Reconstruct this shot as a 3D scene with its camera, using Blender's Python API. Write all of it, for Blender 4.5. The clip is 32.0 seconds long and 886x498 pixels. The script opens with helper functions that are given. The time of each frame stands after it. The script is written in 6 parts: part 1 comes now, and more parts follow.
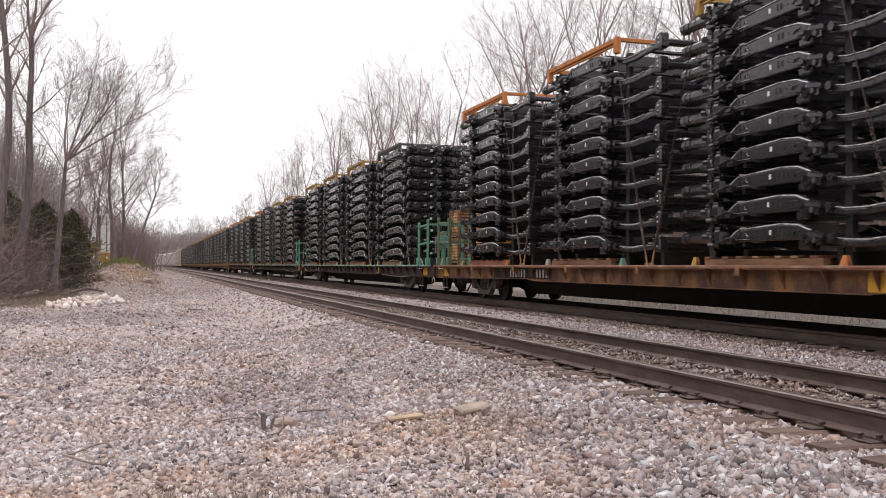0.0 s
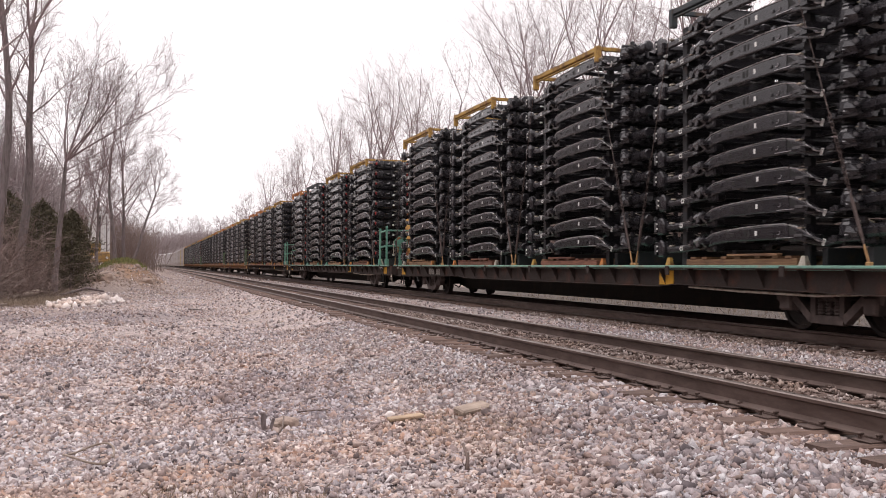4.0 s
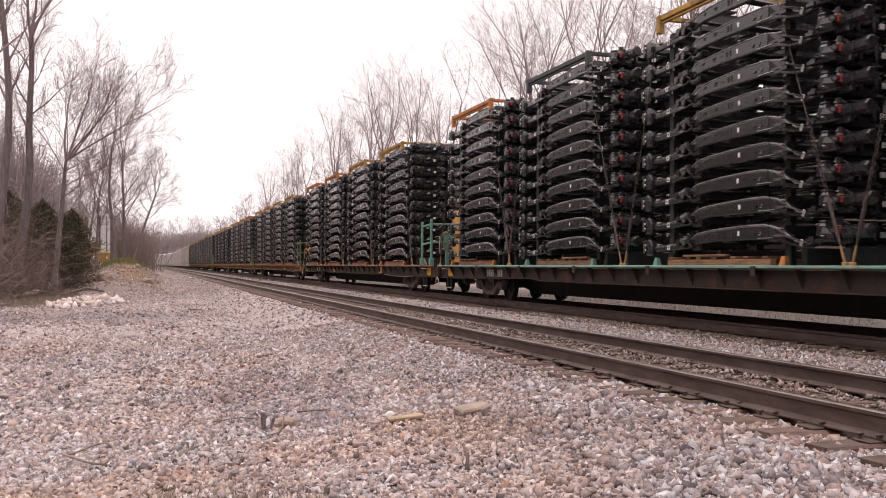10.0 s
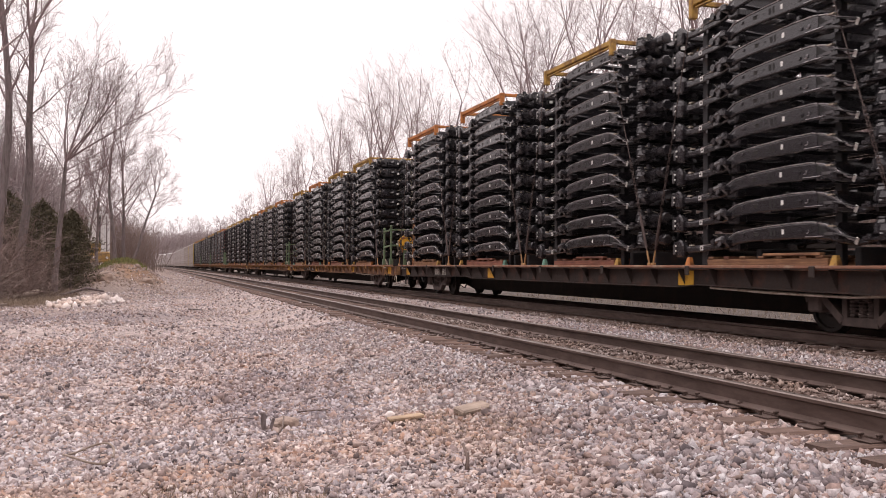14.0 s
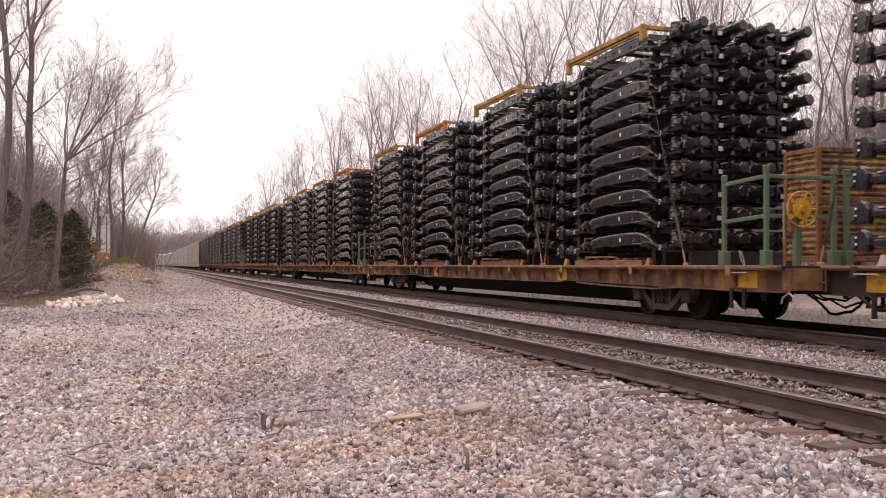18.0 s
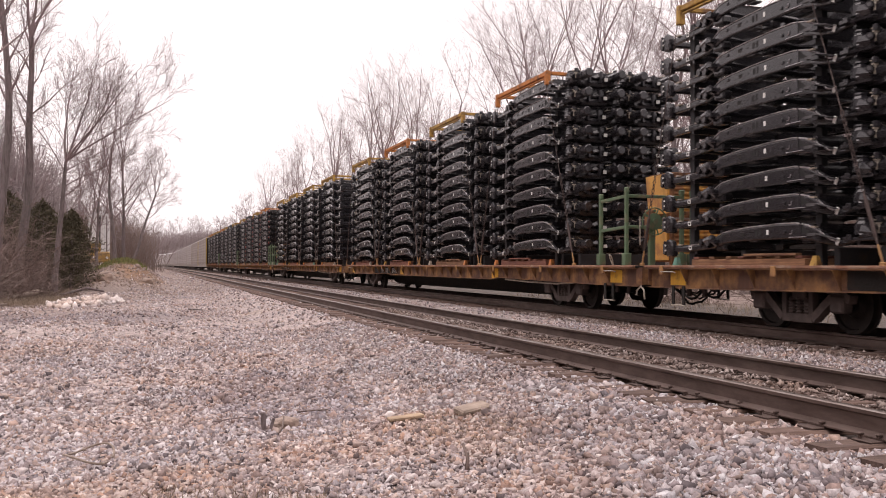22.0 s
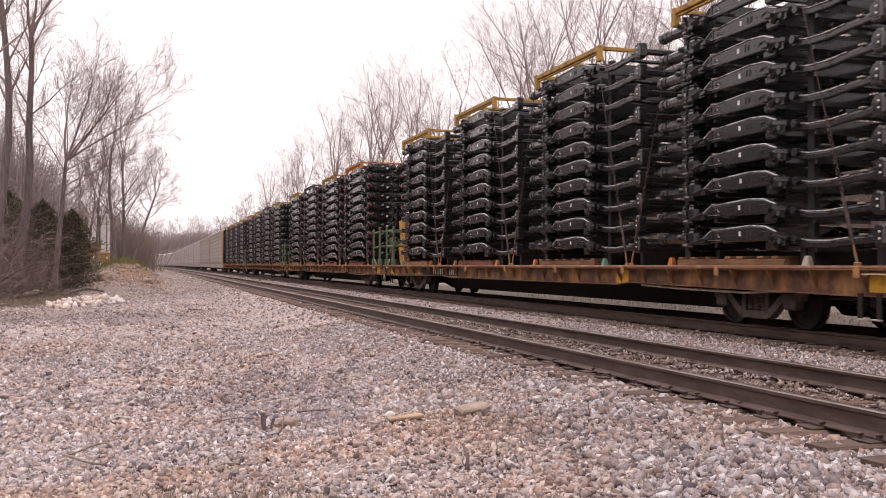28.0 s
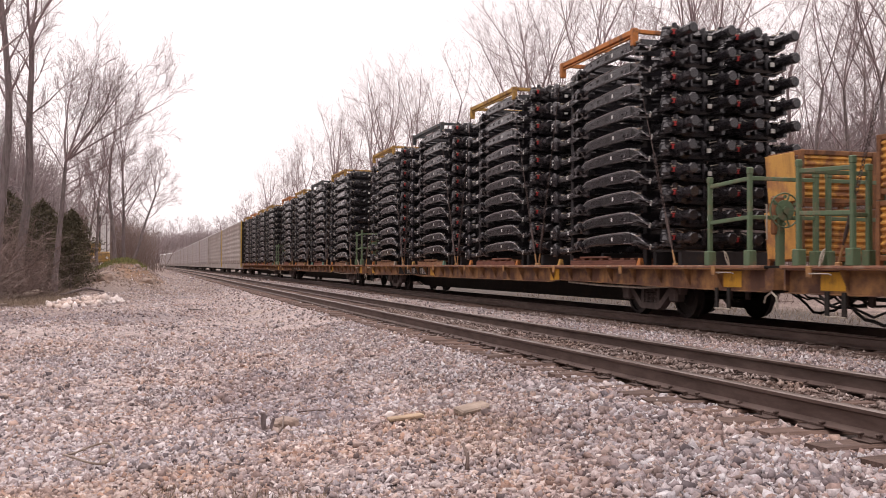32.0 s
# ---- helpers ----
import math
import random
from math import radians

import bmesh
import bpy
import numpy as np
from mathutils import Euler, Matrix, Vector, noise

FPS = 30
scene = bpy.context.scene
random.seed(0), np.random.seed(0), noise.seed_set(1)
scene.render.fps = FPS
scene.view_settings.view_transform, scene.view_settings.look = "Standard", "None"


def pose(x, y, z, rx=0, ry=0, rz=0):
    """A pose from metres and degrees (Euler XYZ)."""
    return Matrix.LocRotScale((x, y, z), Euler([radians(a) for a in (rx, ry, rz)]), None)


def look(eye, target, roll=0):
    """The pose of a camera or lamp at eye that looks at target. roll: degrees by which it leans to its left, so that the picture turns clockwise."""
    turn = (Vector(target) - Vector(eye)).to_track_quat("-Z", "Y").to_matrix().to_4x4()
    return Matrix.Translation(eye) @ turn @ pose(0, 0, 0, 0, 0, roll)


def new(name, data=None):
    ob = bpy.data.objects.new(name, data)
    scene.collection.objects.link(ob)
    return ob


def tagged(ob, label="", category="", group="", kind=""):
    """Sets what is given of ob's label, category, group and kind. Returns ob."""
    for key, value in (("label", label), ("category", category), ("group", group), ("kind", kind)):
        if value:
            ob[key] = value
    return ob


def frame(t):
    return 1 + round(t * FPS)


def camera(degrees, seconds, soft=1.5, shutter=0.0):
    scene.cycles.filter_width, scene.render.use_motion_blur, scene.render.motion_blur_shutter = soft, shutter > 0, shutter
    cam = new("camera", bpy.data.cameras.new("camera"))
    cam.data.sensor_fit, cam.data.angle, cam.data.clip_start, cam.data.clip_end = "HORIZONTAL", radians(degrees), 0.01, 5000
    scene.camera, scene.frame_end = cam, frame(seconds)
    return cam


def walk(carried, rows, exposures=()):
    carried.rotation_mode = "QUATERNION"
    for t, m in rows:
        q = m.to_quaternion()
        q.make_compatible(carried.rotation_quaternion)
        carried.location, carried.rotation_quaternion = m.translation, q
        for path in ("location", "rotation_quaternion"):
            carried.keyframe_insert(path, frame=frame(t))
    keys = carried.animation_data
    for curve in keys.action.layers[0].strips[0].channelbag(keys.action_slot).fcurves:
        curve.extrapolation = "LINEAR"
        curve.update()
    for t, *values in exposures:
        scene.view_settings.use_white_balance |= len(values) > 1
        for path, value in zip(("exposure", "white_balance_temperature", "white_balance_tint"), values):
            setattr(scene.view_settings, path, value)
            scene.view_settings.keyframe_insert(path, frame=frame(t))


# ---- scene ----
# ---- camera: it stands still beside the track ----
EYE = Vector((0.0, 0.0, 0.947))          # z = 0 is the top of the rails
YAW, PITCH, ROLL = radians(17.27), radians(1.028), 0.266
AIM = EYE + Vector((math.sin(YAW) * math.cos(PITCH), math.cos(YAW) * math.cos(PITCH), math.sin(PITCH)))
EXPOSURES = [(0.0, 0.16, 6500, 11.5), (3.5, 0.15, 6600, 14.5), (5.5, 0.16, 6950, 21), (32.0, 0.15, 6950, 21)]   # the camera's white balance drifts pinker early on
cam = camera(50.26, 32.0, soft=0.95, shutter=0.15)
walk(cam, [(0.0, look(EYE, AIM, ROLL)), (32.0, look(EYE, AIM, ROLL))], EXPOSURES)

# ---- world and sun: bright overcast ----
world = bpy.data.worlds.new("overcast_sky")
scene.world = world
world.use_nodes = True
wn, wl = world.node_tree.nodes, world.node_tree.links
wn.clear()
sky = wn.new("ShaderNodeTexSky")
sky.sky_type = "NISHITA"
sky.sun_disc = False
sky.sun_elevation, sky.sun_rotation = radians(76), radians(-60)
sky.air_density, sky.dust_density, sky.ozone_density = 1.0, 6.0, 1.0
pale = wn.new("ShaderNodeHueSaturation")
pale.inputs["Saturation"].default_value = 0.10
veil = wn.new("ShaderNodeMix")
veil.data_type = "RGBA"
veil.inputs["Factor"].default_value = 0.75
veil.inputs["B"].default_value = (8.6, 8.4, 8.5, 1)
back = wn.new("ShaderNodeBackground")
back.inputs["Strength"].default_value = 0.145
wout = wn.new("ShaderNodeOutputWorld")
wl.new(sky.outputs[0], pale.inputs["Color"])
wl.new(pale.outputs[0], veil.inputs["A"])
wl.new(veil.outputs["Result"], back.inputs["Color"])
wl.new(back.outputs[0], wout.inputs[0])
sun = new("sun", bpy.data.lights.new("sun", "SUN"))
sun.data.energy, sun.data.angle, sun.data.color = 1.5, radians(70), (1.0, 0.97, 0.94)
sun.matrix_world = look((-18, 22, 90), (0, 30, 0))


# ---- materials ----
def rgba(c):
    return (c[0], c[1], c[2], 1.0)


class Nodes:
    """Short hand for building one material."""

    def __init__(self, name, rough=0.7, metal=0.0, spec=0.5):
        self.m = bpy.data.materials.new(name)
        self.m.use_nodes = True
        self.n, self.l = self.m.node_tree.nodes, self.m.node_tree.links
        self.b = self.n["Principled BSDF"]
        self.b.inputs["Roughness"].default_value = rough
        self.b.inputs["Metallic"].default_value = metal
        self.b.inputs["Specular IOR Level"].default_value = spec
        self.co = self.n.new("ShaderNodeTexCoord").outputs["Object"]

    def coords(self, scale):
        mp = self.n.new("ShaderNodeMapping")
        mp.inputs["Scale"].default_value = scale
        self.l.new(self.co, mp.inputs["Vector"])
        return mp.outputs[0]

    def noise(self, scale, detail=4.0, rough=0.6, vec=None):
        t = self.n.new("ShaderNodeTexNoise")
        t.inputs["Scale"].default_value, t.inputs["Detail"].default_value, t.inputs["Roughness"].default_value = scale, detail, rough
        self.l.new(vec or self.co, t.inputs["Vector"])
        return t.outputs["Fac"]

    def cells(self, scale, vec=None, out="Color"):
        t = self.n.new("ShaderNodeTexVoronoi")
        t.inputs["Scale"].default_value = scale
        self.l.new(vec or self.co, t.inputs["Vector"])
        return t.outputs[out]

    def ramp(self, fac, stops):
        r = self.n.new("ShaderNodeValToRGB")
        e = r.color_ramp.elements
        while len(e) < len(stops):
            e.new(0.5)
        for k, (p, c) in enumerate(stops):
            e[k].position, e[k].color = p, rgba(c) if not isinstance(c, float) else (c, c, c, 1)
        self.l.new(fac, r.inputs[0])
        return r.outputs[0]

    def mix(self, fac, a, b, kind="MIX"):
        x = self.n.new("ShaderNodeMix")
        x.data_type, x.blend_type = "RGBA", kind
        for key, v in (("Factor", fac), ("A", a), ("B", b)):
            if isinstance(v, (int, float)):
                x.inputs[key].default_value = v
            elif isinstance(v, tuple):
                x.inputs[key].default_value = rgba(v)
            else:
                self.l.new(v, x.inputs[key])
        return x.outputs["Result"]

    def math(self, op, a, b):
        x = self.n.new("ShaderNodeMath")
        x.operation = op
        for k, v in enumerate((a, b)):
            if isinstance(v, (int, float)):
                x.inputs[k].default_value = v
            else:
                self.l.new(v, x.inputs[k])
        return x.outputs[0]

    def axis(self, which):
        s = self.n.new("ShaderNodeSeparateXYZ")
        self.l.new(self.co, s.inputs[0])
        return s.outputs[which]

    def per_object(self):
        return self.n.new("ShaderNodeObjectInfo").outputs["Random"]

    def per_island(self):
        return self.n.new("ShaderNodeNewGeometry").outputs["Random Per Island"]

    def colour(self, c):
        self.l.new(c, self.b.inputs["Base Color"])
        return self

    def gloss(self, fac, lo, hi):
        self.l.new(self.ramp(fac, [(0.3, lo), (0.7, hi)]), self.b.inputs["Roughness"])
        return self

    def bump(self, height, strength=0.3, dist=0.01):
        x = self.n.new("ShaderNodeBump")
        x.inputs["Strength"].default_value, x.inputs["Distance"].default_value = strength, dist
        self.l.new(height, x.inputs["Height"])
        self.l.new(x.outputs[0], self.b.inputs["Normal"])
        return self


def painted(name, base, worn, scale=3.0, lo=0.52, hi=0.66, rough=0.55, metal=0.0, grain=40.0, vary=0.12, streak=True, spec=0.4):
    """Paint over steel with worn or rusty patches, dirt streaks and fine relief."""
    k = Nodes(name, rough, metal, spec)
    patch = k.ramp(k.noise(scale, 6, 0.65), [(lo, 0.0), (hi, 1.0)])
    c = k.mix(patch, base, worn)
    fine = k.noise(grain, 4, 0.6)
    c = k.mix(vary, c, k.ramp(fine, [(0.3, (0.0, 0.0, 0.0)), (0.7, (1.0, 1.0, 1.0))]), "OVERLAY")
    if streak:
        run = k.noise(1.0, 5, 0.6, k.coords((6.0, 6.0, 0.7)))
        c = k.mix(k.ramp(run, [(0.5, 0.0), (0.75, 0.55)]), c, tuple(v * 0.35 for v in worn))
    tone = k.per_object()
    c = k.mix(0.12, c, k.ramp(tone, [(0.0, (0.25, 0.25, 0.25)), (1.0, (0.75, 0.75, 0.75))]), "OVERLAY")
    k.colour(c).gloss(fine, max(rough - 0.12, 0.05), min(rough + 0.15, 1.0)).bump(fine, 0.15, 0.004)
    return k.m


M = {}
M["chassis"] = painted("black_coated_steel", (0.0195, 0.0182, 0.0212), (0.032, 0.0295, 0.0335), 2.5, 0.5, 0.7, 0.26, 0.0, 60, 0.1, False, 0.3)
M["chassis"].node_tree.nodes["Principled BSDF"].inputs["Coat Weight"].default_value = 0.5
M["chassis"].node_tree.nodes["Principled BSDF"].inputs["Coat Roughness"].default_value = 0.06
# pale steel whose colour stands in for glints on the rails' edges
M["glint_steel"] = painted("glint_steel_edge", (0.52, 0.50, 0.52), (0.16, 0.15, 0.16), 7.0, 0.48, 0.62, 0.35, 0.6, 60, 0.1, False, 0.5)
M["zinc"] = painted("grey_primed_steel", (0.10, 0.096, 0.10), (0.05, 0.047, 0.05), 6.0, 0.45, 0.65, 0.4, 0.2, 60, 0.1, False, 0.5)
M["tag"] = painted("white_label", (0.72, 0.72, 0.7), (0.5, 0.5, 0.48), 8, 0.5, 0.8, 0.7, 0, 90, 0.08, False)
M["red_mark"] = painted("red_label", (0.45, 0.05, 0.045), (0.28, 0.035, 0.035), 8, 0.5, 0.8, 0.6, 0, 90, 0.08, False)
M["rack_yellow"] = painted("weathered_yellow_paint", (0.42, 0.25, 0.055), (0.16, 0.075, 0.03), 3.5, 0.46, 0.62, 0.6)
M["rack_orange"] = painted("weathered_orange_paint", (0.48, 0.17, 0.04), (0.17, 0.07, 0.03), 3.5, 0.5, 0.64, 0.6)
M["rack_dark"] = painted("dark_rack_paint", (0.035, 0.045, 0.05), (0.10, 0.06, 0.04), 3.5, 0.52, 0.66, 0.55)
M["post"] = painted("grey_black_post_paint", (0.022, 0.022, 0.025), (0.05, 0.03, 0.022), 4, 0.55, 0.7, 0.6)
M["bin_yellow"] = painted("yellow_bin_paint", (0.62, 0.32, 0.07), (0.27, 0.115, 0.05), 2.6, 0.46, 0.6, 0.6)
M["bin_tan"] = painted("faded_ochre_bin_paint", (0.45, 0.30, 0.14), (0.22, 0.10, 0.05), 3.0, 0.46, 0.62, 0.65)
M["bin_rust"] = painted("rusty_bin_paint", (0.34, 0.22, 0.09), (0.13, 0.05, 0.03), 3.4, 0.40, 0.58, 0.75)
M["bin_frame"] = painted("rusty_brown_bin_frame", (0.24, 0.11, 0.05), (0.11, 0.05, 0.03), 3.0, 0.45, 0.62, 0.75)
M["bin_flap"] = painted("pale_orange_bin_flap", (0.64, 0.35, 0.10), (0.40, 0.20, 0.09), 2.2, 0.50, 0.64, 0.6)
M["car_ochre"] = painted("faded_yellow_car_paint", (0.34, 0.175, 0.068), (0.115, 0.055, 0.036), 1.5, 0.38, 0.56, 0.75)
M["car_dark"] = painted("dark_brown_car_paint", (0.030, 0.020, 0.017), (0.085, 0.034, 0.022), 1.5, 0.52, 0.66, 0.7)
M["car_brown"] = painted("brown_yellow_car_paint", (0.24, 0.115, 0.05), (0.085, 0.042, 0.03), 1.4, 0.42, 0.58, 0.75)
M["deck_rust"] = painted("worn_rusty_deck", (0.26, 0.125, 0.08), (0.36, 0.26, 0.19), 2.2, 0.5, 0.7, 0.8)
M["deck_teal"] = painted("worn_teal_deck", (0.17, 0.33, 0.27), (0.30, 0.26, 0.19), 2.2, 0.55, 0.7, 0.7)
M["teal"] = painted("teal_rail_paint", (0.10, 0.25, 0.19), (0.20, 0.21, 0.16), 4, 0.55, 0.72, 0.6)
M["olive"] = painted("dark_green_rail_paint", (0.095, 0.15, 0.085), (0.19, 0.16, 0.10), 4, 0.52, 0.68, 0.6)
M["square_yellow"] = painted("yellow_panel", (0.62, 0.33, 0.03), (0.35, 0.17, 0.03), 3, 0.55, 0.7, 0.6)
# underframe grime, also the near-black that paints shade on car ends
M["under"] = painted("grime_and_shade_black", (0.012, 0.010, 0.009), (0.028, 0.018, 0.013), 2.5, 0.5, 0.7, 0.85)
M["truck"] = painted("dusty_cast_steel", (0.055, 0.041, 0.038), (0.11, 0.083, 0.075), 3, 0.45, 0.7, 0.85)
M["wheel"] = painted("wheel_steel", (0.02, 0.016, 0.015), (0.045, 0.032, 0.026), 4, 0.5, 0.7, 0.6, 0.5)
M["marks"] = painted("white_stencil", (0.40, 0.38, 0.35), (0.14, 0.10, 0.075), 9, 0.5, 0.62, 0.8, 0, 60, 0.1, False)
M["chain"] = painted("rusty_chain", (0.085, 0.062, 0.058), (0.17, 0.14, 0.13), 12, 0.5, 0.7, 0.6, 0.6, 60, 0.1, False)
M["strap_yellow"] = painted("yellow_hook", (0.34, 0.19, 0.08), (0.2, 0.09, 0.05), 6, 0.5, 0.7, 0.6)
M["grab"] = painted("pale_grab_iron", (0.42, 0.38, 0.32), (0.2, 0.12, 0.08), 8, 0.5, 0.7, 0.6, 0.2)
# rubber of the hoses, also the painted dark of the chassis openings
M["hose"] = painted("black_rubber", (0.02, 0.02, 0.02), (0.05, 0.045, 0.04), 6, 0.5, 0.7, 0.8)
M["rack_car"] = painted("haze_pale_panel", (0.42, 0.375, 0.37), (0.31, 0.265, 0.255), 0.8, 0.5, 0.75, 0.6, 0.1)
M["rack_car_tan"] = painted("dirty_tan_panel", (0.37, 0.325, 0.305), (0.25, 0.195, 0.17), 0.7, 0.46, 0.7, 0.7, 0.0)
M["rack_roof"] = painted("pale_steel_roof", (0.66, 0.65, 0.66), (0.48, 0.46, 0.45), 0.7, 0.5, 0.75, 0.5, 0.2)
M["rack_end"] = painted("yellow_end_post", (0.5, 0.34, 0.06), (0.28, 0.17, 0.05), 2, 0.5, 0.7, 0.6)


def wood(name, base, dark, grain_axis=1, rough=0.85):
    k = Nodes(name, rough)
    s = [30.0, 30.0, 30.0]
    s[grain_axis] = 1.6
    g = k.noise(1.0, 6, 0.7, k.coords(tuple(s)))
    big = k.noise(2.0, 4, 0.6)
    c = k.mix(k.ramp(g, [(0.35, 0.0), (0.68, 1.0)]), dark, base)
    c = k.mix(k.ramp(big, [(0.4, 0.0), (0.75, 0.6)]), c, tuple(v * 0.5 for v in dark))
    c = k.mix(0.35, c, k.ramp(k.per_object(), [(0.0, (0.2, 0.19, 0.19)), (1.0, (0.75, 0.72, 0.7))]), "OVERLAY")
    k.colour(c).bump(g, 0.5, 0.01)
    return k.m


M["tie"] = wood("weathered_sleeper", (0.23, 0.15, 0.12), (0.085, 0.055, 0.046), 0)
M["pallet"] = wood("rough_dunnage_wood", (0.36, 0.20, 0.10), (0.16, 0.075, 0.045), 1)
M["pallet_red"] = wood("reddish_dunnage_wood", (0.30, 0.12, 0.075), (0.13, 0.05, 0.035), 1)
M["board"] = wood("grey_weathered_board", (0.42, 0.35, 0.29), (0.22, 0.17, 0.14), 1)
M["straw_board"] = wood("pale_board", (0.50, 0.38, 0.27), (0.34, 0.25, 0.17), 1)

k = Nodes("rail_steel", 0.55, 0.55, 0.5)
f = k.noise(9.0, 5, 0.65, k.coords((1.0, 0.25, 1.0)))
k.colour(k.mix(k.ramp(f, [(0.35, 0.0), (0.7, 1.0)]), (0.085, 0.058, 0.05), (0.17, 0.125, 0.11)))
k.bump(k.noise(60, 3), 0.2, 0.003)
M["rail"] = k.m
k = Nodes("rail_running_surface", 0.34, 0.85, 0.5)
f = k.noise(4.0, 5, 0.65, k.coords((6.0, 0.3, 1.0)))
k.colour(k.mix(k.ramp(f, [(0.4, 0.0), (0.65, 1.0)]), (0.20, 0.15, 0.13), (0.32, 0.28, 0.26)))
M["rail_top"] = k.m


def stones(name, tones, rough=0.85):
    """Mixed crushed stone, one tone for each stone."""
    k = Nodes(name, rough, 0.0, 0.35)
    n = len(tones)
    pick = k.ramp(k.per_island(), [((i + 0.5) / n, c) for i, c in enumerate(tones)])
    fine = k.noise(70, 4, 0.65)
    c = k.mix(0.25, pick, k.ramp(fine, [(0.3, (0.1, 0.1, 0.1)), (0.7, (0.9, 0.9, 0.9))]), "OVERLAY")
    earthy = k.ramp(k.noise(0.75, 5, 0.65), [(0.46, 0.0), (0.66, 0.55)])
    c = k.mix(earthy, c, k.mix(1.0, c, (0.95, 0.74, 0.58), "MULTIPLY"))
    soil = k.n.new("ShaderNodeMath")
    soil.operation = "MAXIMUM"
    for slot, (cx, cy, rx, ry) in enumerate(((2.4, 7.6, 0.9, 1.6), (-0.2, 6.5, 1.6, 0.6))):
        u = k.math("DIVIDE", k.math("SUBTRACT", k.axis(0), cx), rx)
        v = k.math("DIVIDE", k.math("SUBTRACT", k.axis(1), cy), ry)
        q = k.math("ADD", k.math("ADD", k.math("MULTIPLY", u, u), k.math("MULTIPLY", v, v)), k.math("MULTIPLY", k.math("SUBTRACT", k.noise(1.6, 5, 0.6), 0.5), 2.0))
        k.l.new(k.ramp(q, [(0.1, 0.6), (1.3, 0.0)]), soil.inputs[slot])
    c = k.mix(soil.outputs[0], c, k.mix(1.0, c, (0.97, 0.79, 0.63), "MULTIPLY"))
    wet = k.n.new("ShaderNodeMath")
    wet.operation = "MAXIMUM"
    for slot, (cx, cy, rx, ry) in enumerate(((-2.2, 27.0, 4.6, 3.4), (1.35, 10.3, 1.1, 2.8))):
        u = k.math("DIVIDE", k.math("SUBTRACT", k.axis(0), cx), rx)
        v = k.math("DIVIDE", k.math("SUBTRACT", k.axis(1), cy), ry)
        q = k.math("ADD", k.math("ADD", k.math("MULTIPLY", u, u), k.math("MULTIPLY", v, v)), k.math("MULTIPLY", k.math("SUBTRACT", k.noise(1.1, 5, 0.6), 0.5), 2.0))
        k.l.new(k.ramp(q, [(0.45, 0.95), (1.4, 0.0)]), wet.inputs[slot])
    c = k.mix(wet.outputs[0], c, k.mix(1.0, c, (0.78, 0.78, 0.81), "MULTIPLY"))
    damp = k.ramp(k.noise(0.45, 4, 0.6, k.coords((1.0, 1.0, 0.0))), [(0.5, 0.0), (0.72, 0.5)])
    c = k.mix(damp, c, k.mix(1.0, c, (0.62, 0.61, 0.65), "MULTIPLY"))
    k.colour(c).bump(fine, 0.3, 0.004)
    return k.m


GRAVEL = [(0.114, 0.095, 0.101), (0.342, 0.29, 0.292), (0.209, 0.175, 0.18), (0.437, 0.39, 0.392), (0.342, 0.24, 0.207), (0.152, 0.135, 0.148), (0.627, 0.61, 0.625), (0.285, 0.26, 0.276), (0.399, 0.31, 0.265), (0.19, 0.145, 0.138), (0.285, 0.235, 0.239), (0.494, 0.45, 0.456)]
M["gravel"] = stones("crushed_stone", GRAVEL)
M["yard_gravel"] = stones("pale_yard_stone", [(0.12, 0.10, 0.105), (0.42, 0.355, 0.35), (0.28, 0.235, 0.24), (0.54, 0.48, 0.48), (0.44, 0.31, 0.255), (0.20, 0.175, 0.187), (0.70, 0.66, 0.67), (0.36, 0.32, 0.335), (0.47, 0.37, 0.32), (0.22, 0.165, 0.155), (0.33, 0.29, 0.305), (0.58, 0.53, 0.535)])
# dirt between the near rails, and painted shade below the train
M["dark_bed_gravel"] = stones("grime_and_shade_ballast", [(0.14, 0.105, 0.093), (0.25, 0.20, 0.18), (0.19, 0.15, 0.135), (0.34, 0.28, 0.26), (0.21, 0.155, 0.13), (0.40, 0.35, 0.33)])
M["white_rock"] = stones("pale_limestone", [(0.66, 0.60, 0.58), (0.50, 0.445, 0.43), (0.76, 0.71, 0.70), (0.42, 0.37, 0.35)])
M["boulder"] = stones("brown_boulder", [(0.35, 0.27, 0.22), (0.30, 0.24, 0.21)])


def bark(name, a, b):
    k = Nodes(name, 0.92, 0, 0.2)
    g = k.noise(1.0, 6, 0.7, k.coords((14.0, 14.0, 2.0)))
    c = k.mix(k.ramp(g, [(0.35, 0.0), (0.65, 1.0)]), a, b)
    c = k.mix(k.ramp(k.noise(0.7, 3), [(0.45, 0.0), (0.8, 0.6)]), c, (0.16, 0.16, 0.14))
    k.colour(c).bump(g, 0.6, 0.02)
    return k.m


M["bark"] = bark("grey_brown_bark", (0.12, 0.093, 0.093), (0.25, 0.205, 0.205))
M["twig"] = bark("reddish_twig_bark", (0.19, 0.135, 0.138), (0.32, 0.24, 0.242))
# twigs paled in their colour to stand in for distance haze
M["far_twig"] = bark("haze_pale_twigs", (0.27, 0.22, 0.225), (0.38, 0.32, 0.325))
M["brush"] = bark("dry_brush_stems", (0.14, 0.10, 0.09), (0.25, 0.185, 0.165))
k = Nodes("cedar_needles", 0.85, 0, 0.2)
k.colour(k.mix(k.ramp(k.per_island(), [(0.0, 0.0), (1.0, 1.0)]), (0.062, 0.058, 0.038), (0.15, 0.125, 0.085)))
M["needles"] = k.m
k = Nodes("dry_grass", 0.85, 0, 0.2)
k.colour(k.ramp(k.per_island(), [(0.1, (0.22, 0.17, 0.13)), (0.5, (0.32, 0.255, 0.195)), (0.9, (0.20, 0.16, 0.12))]))
M["grass"] = k.m
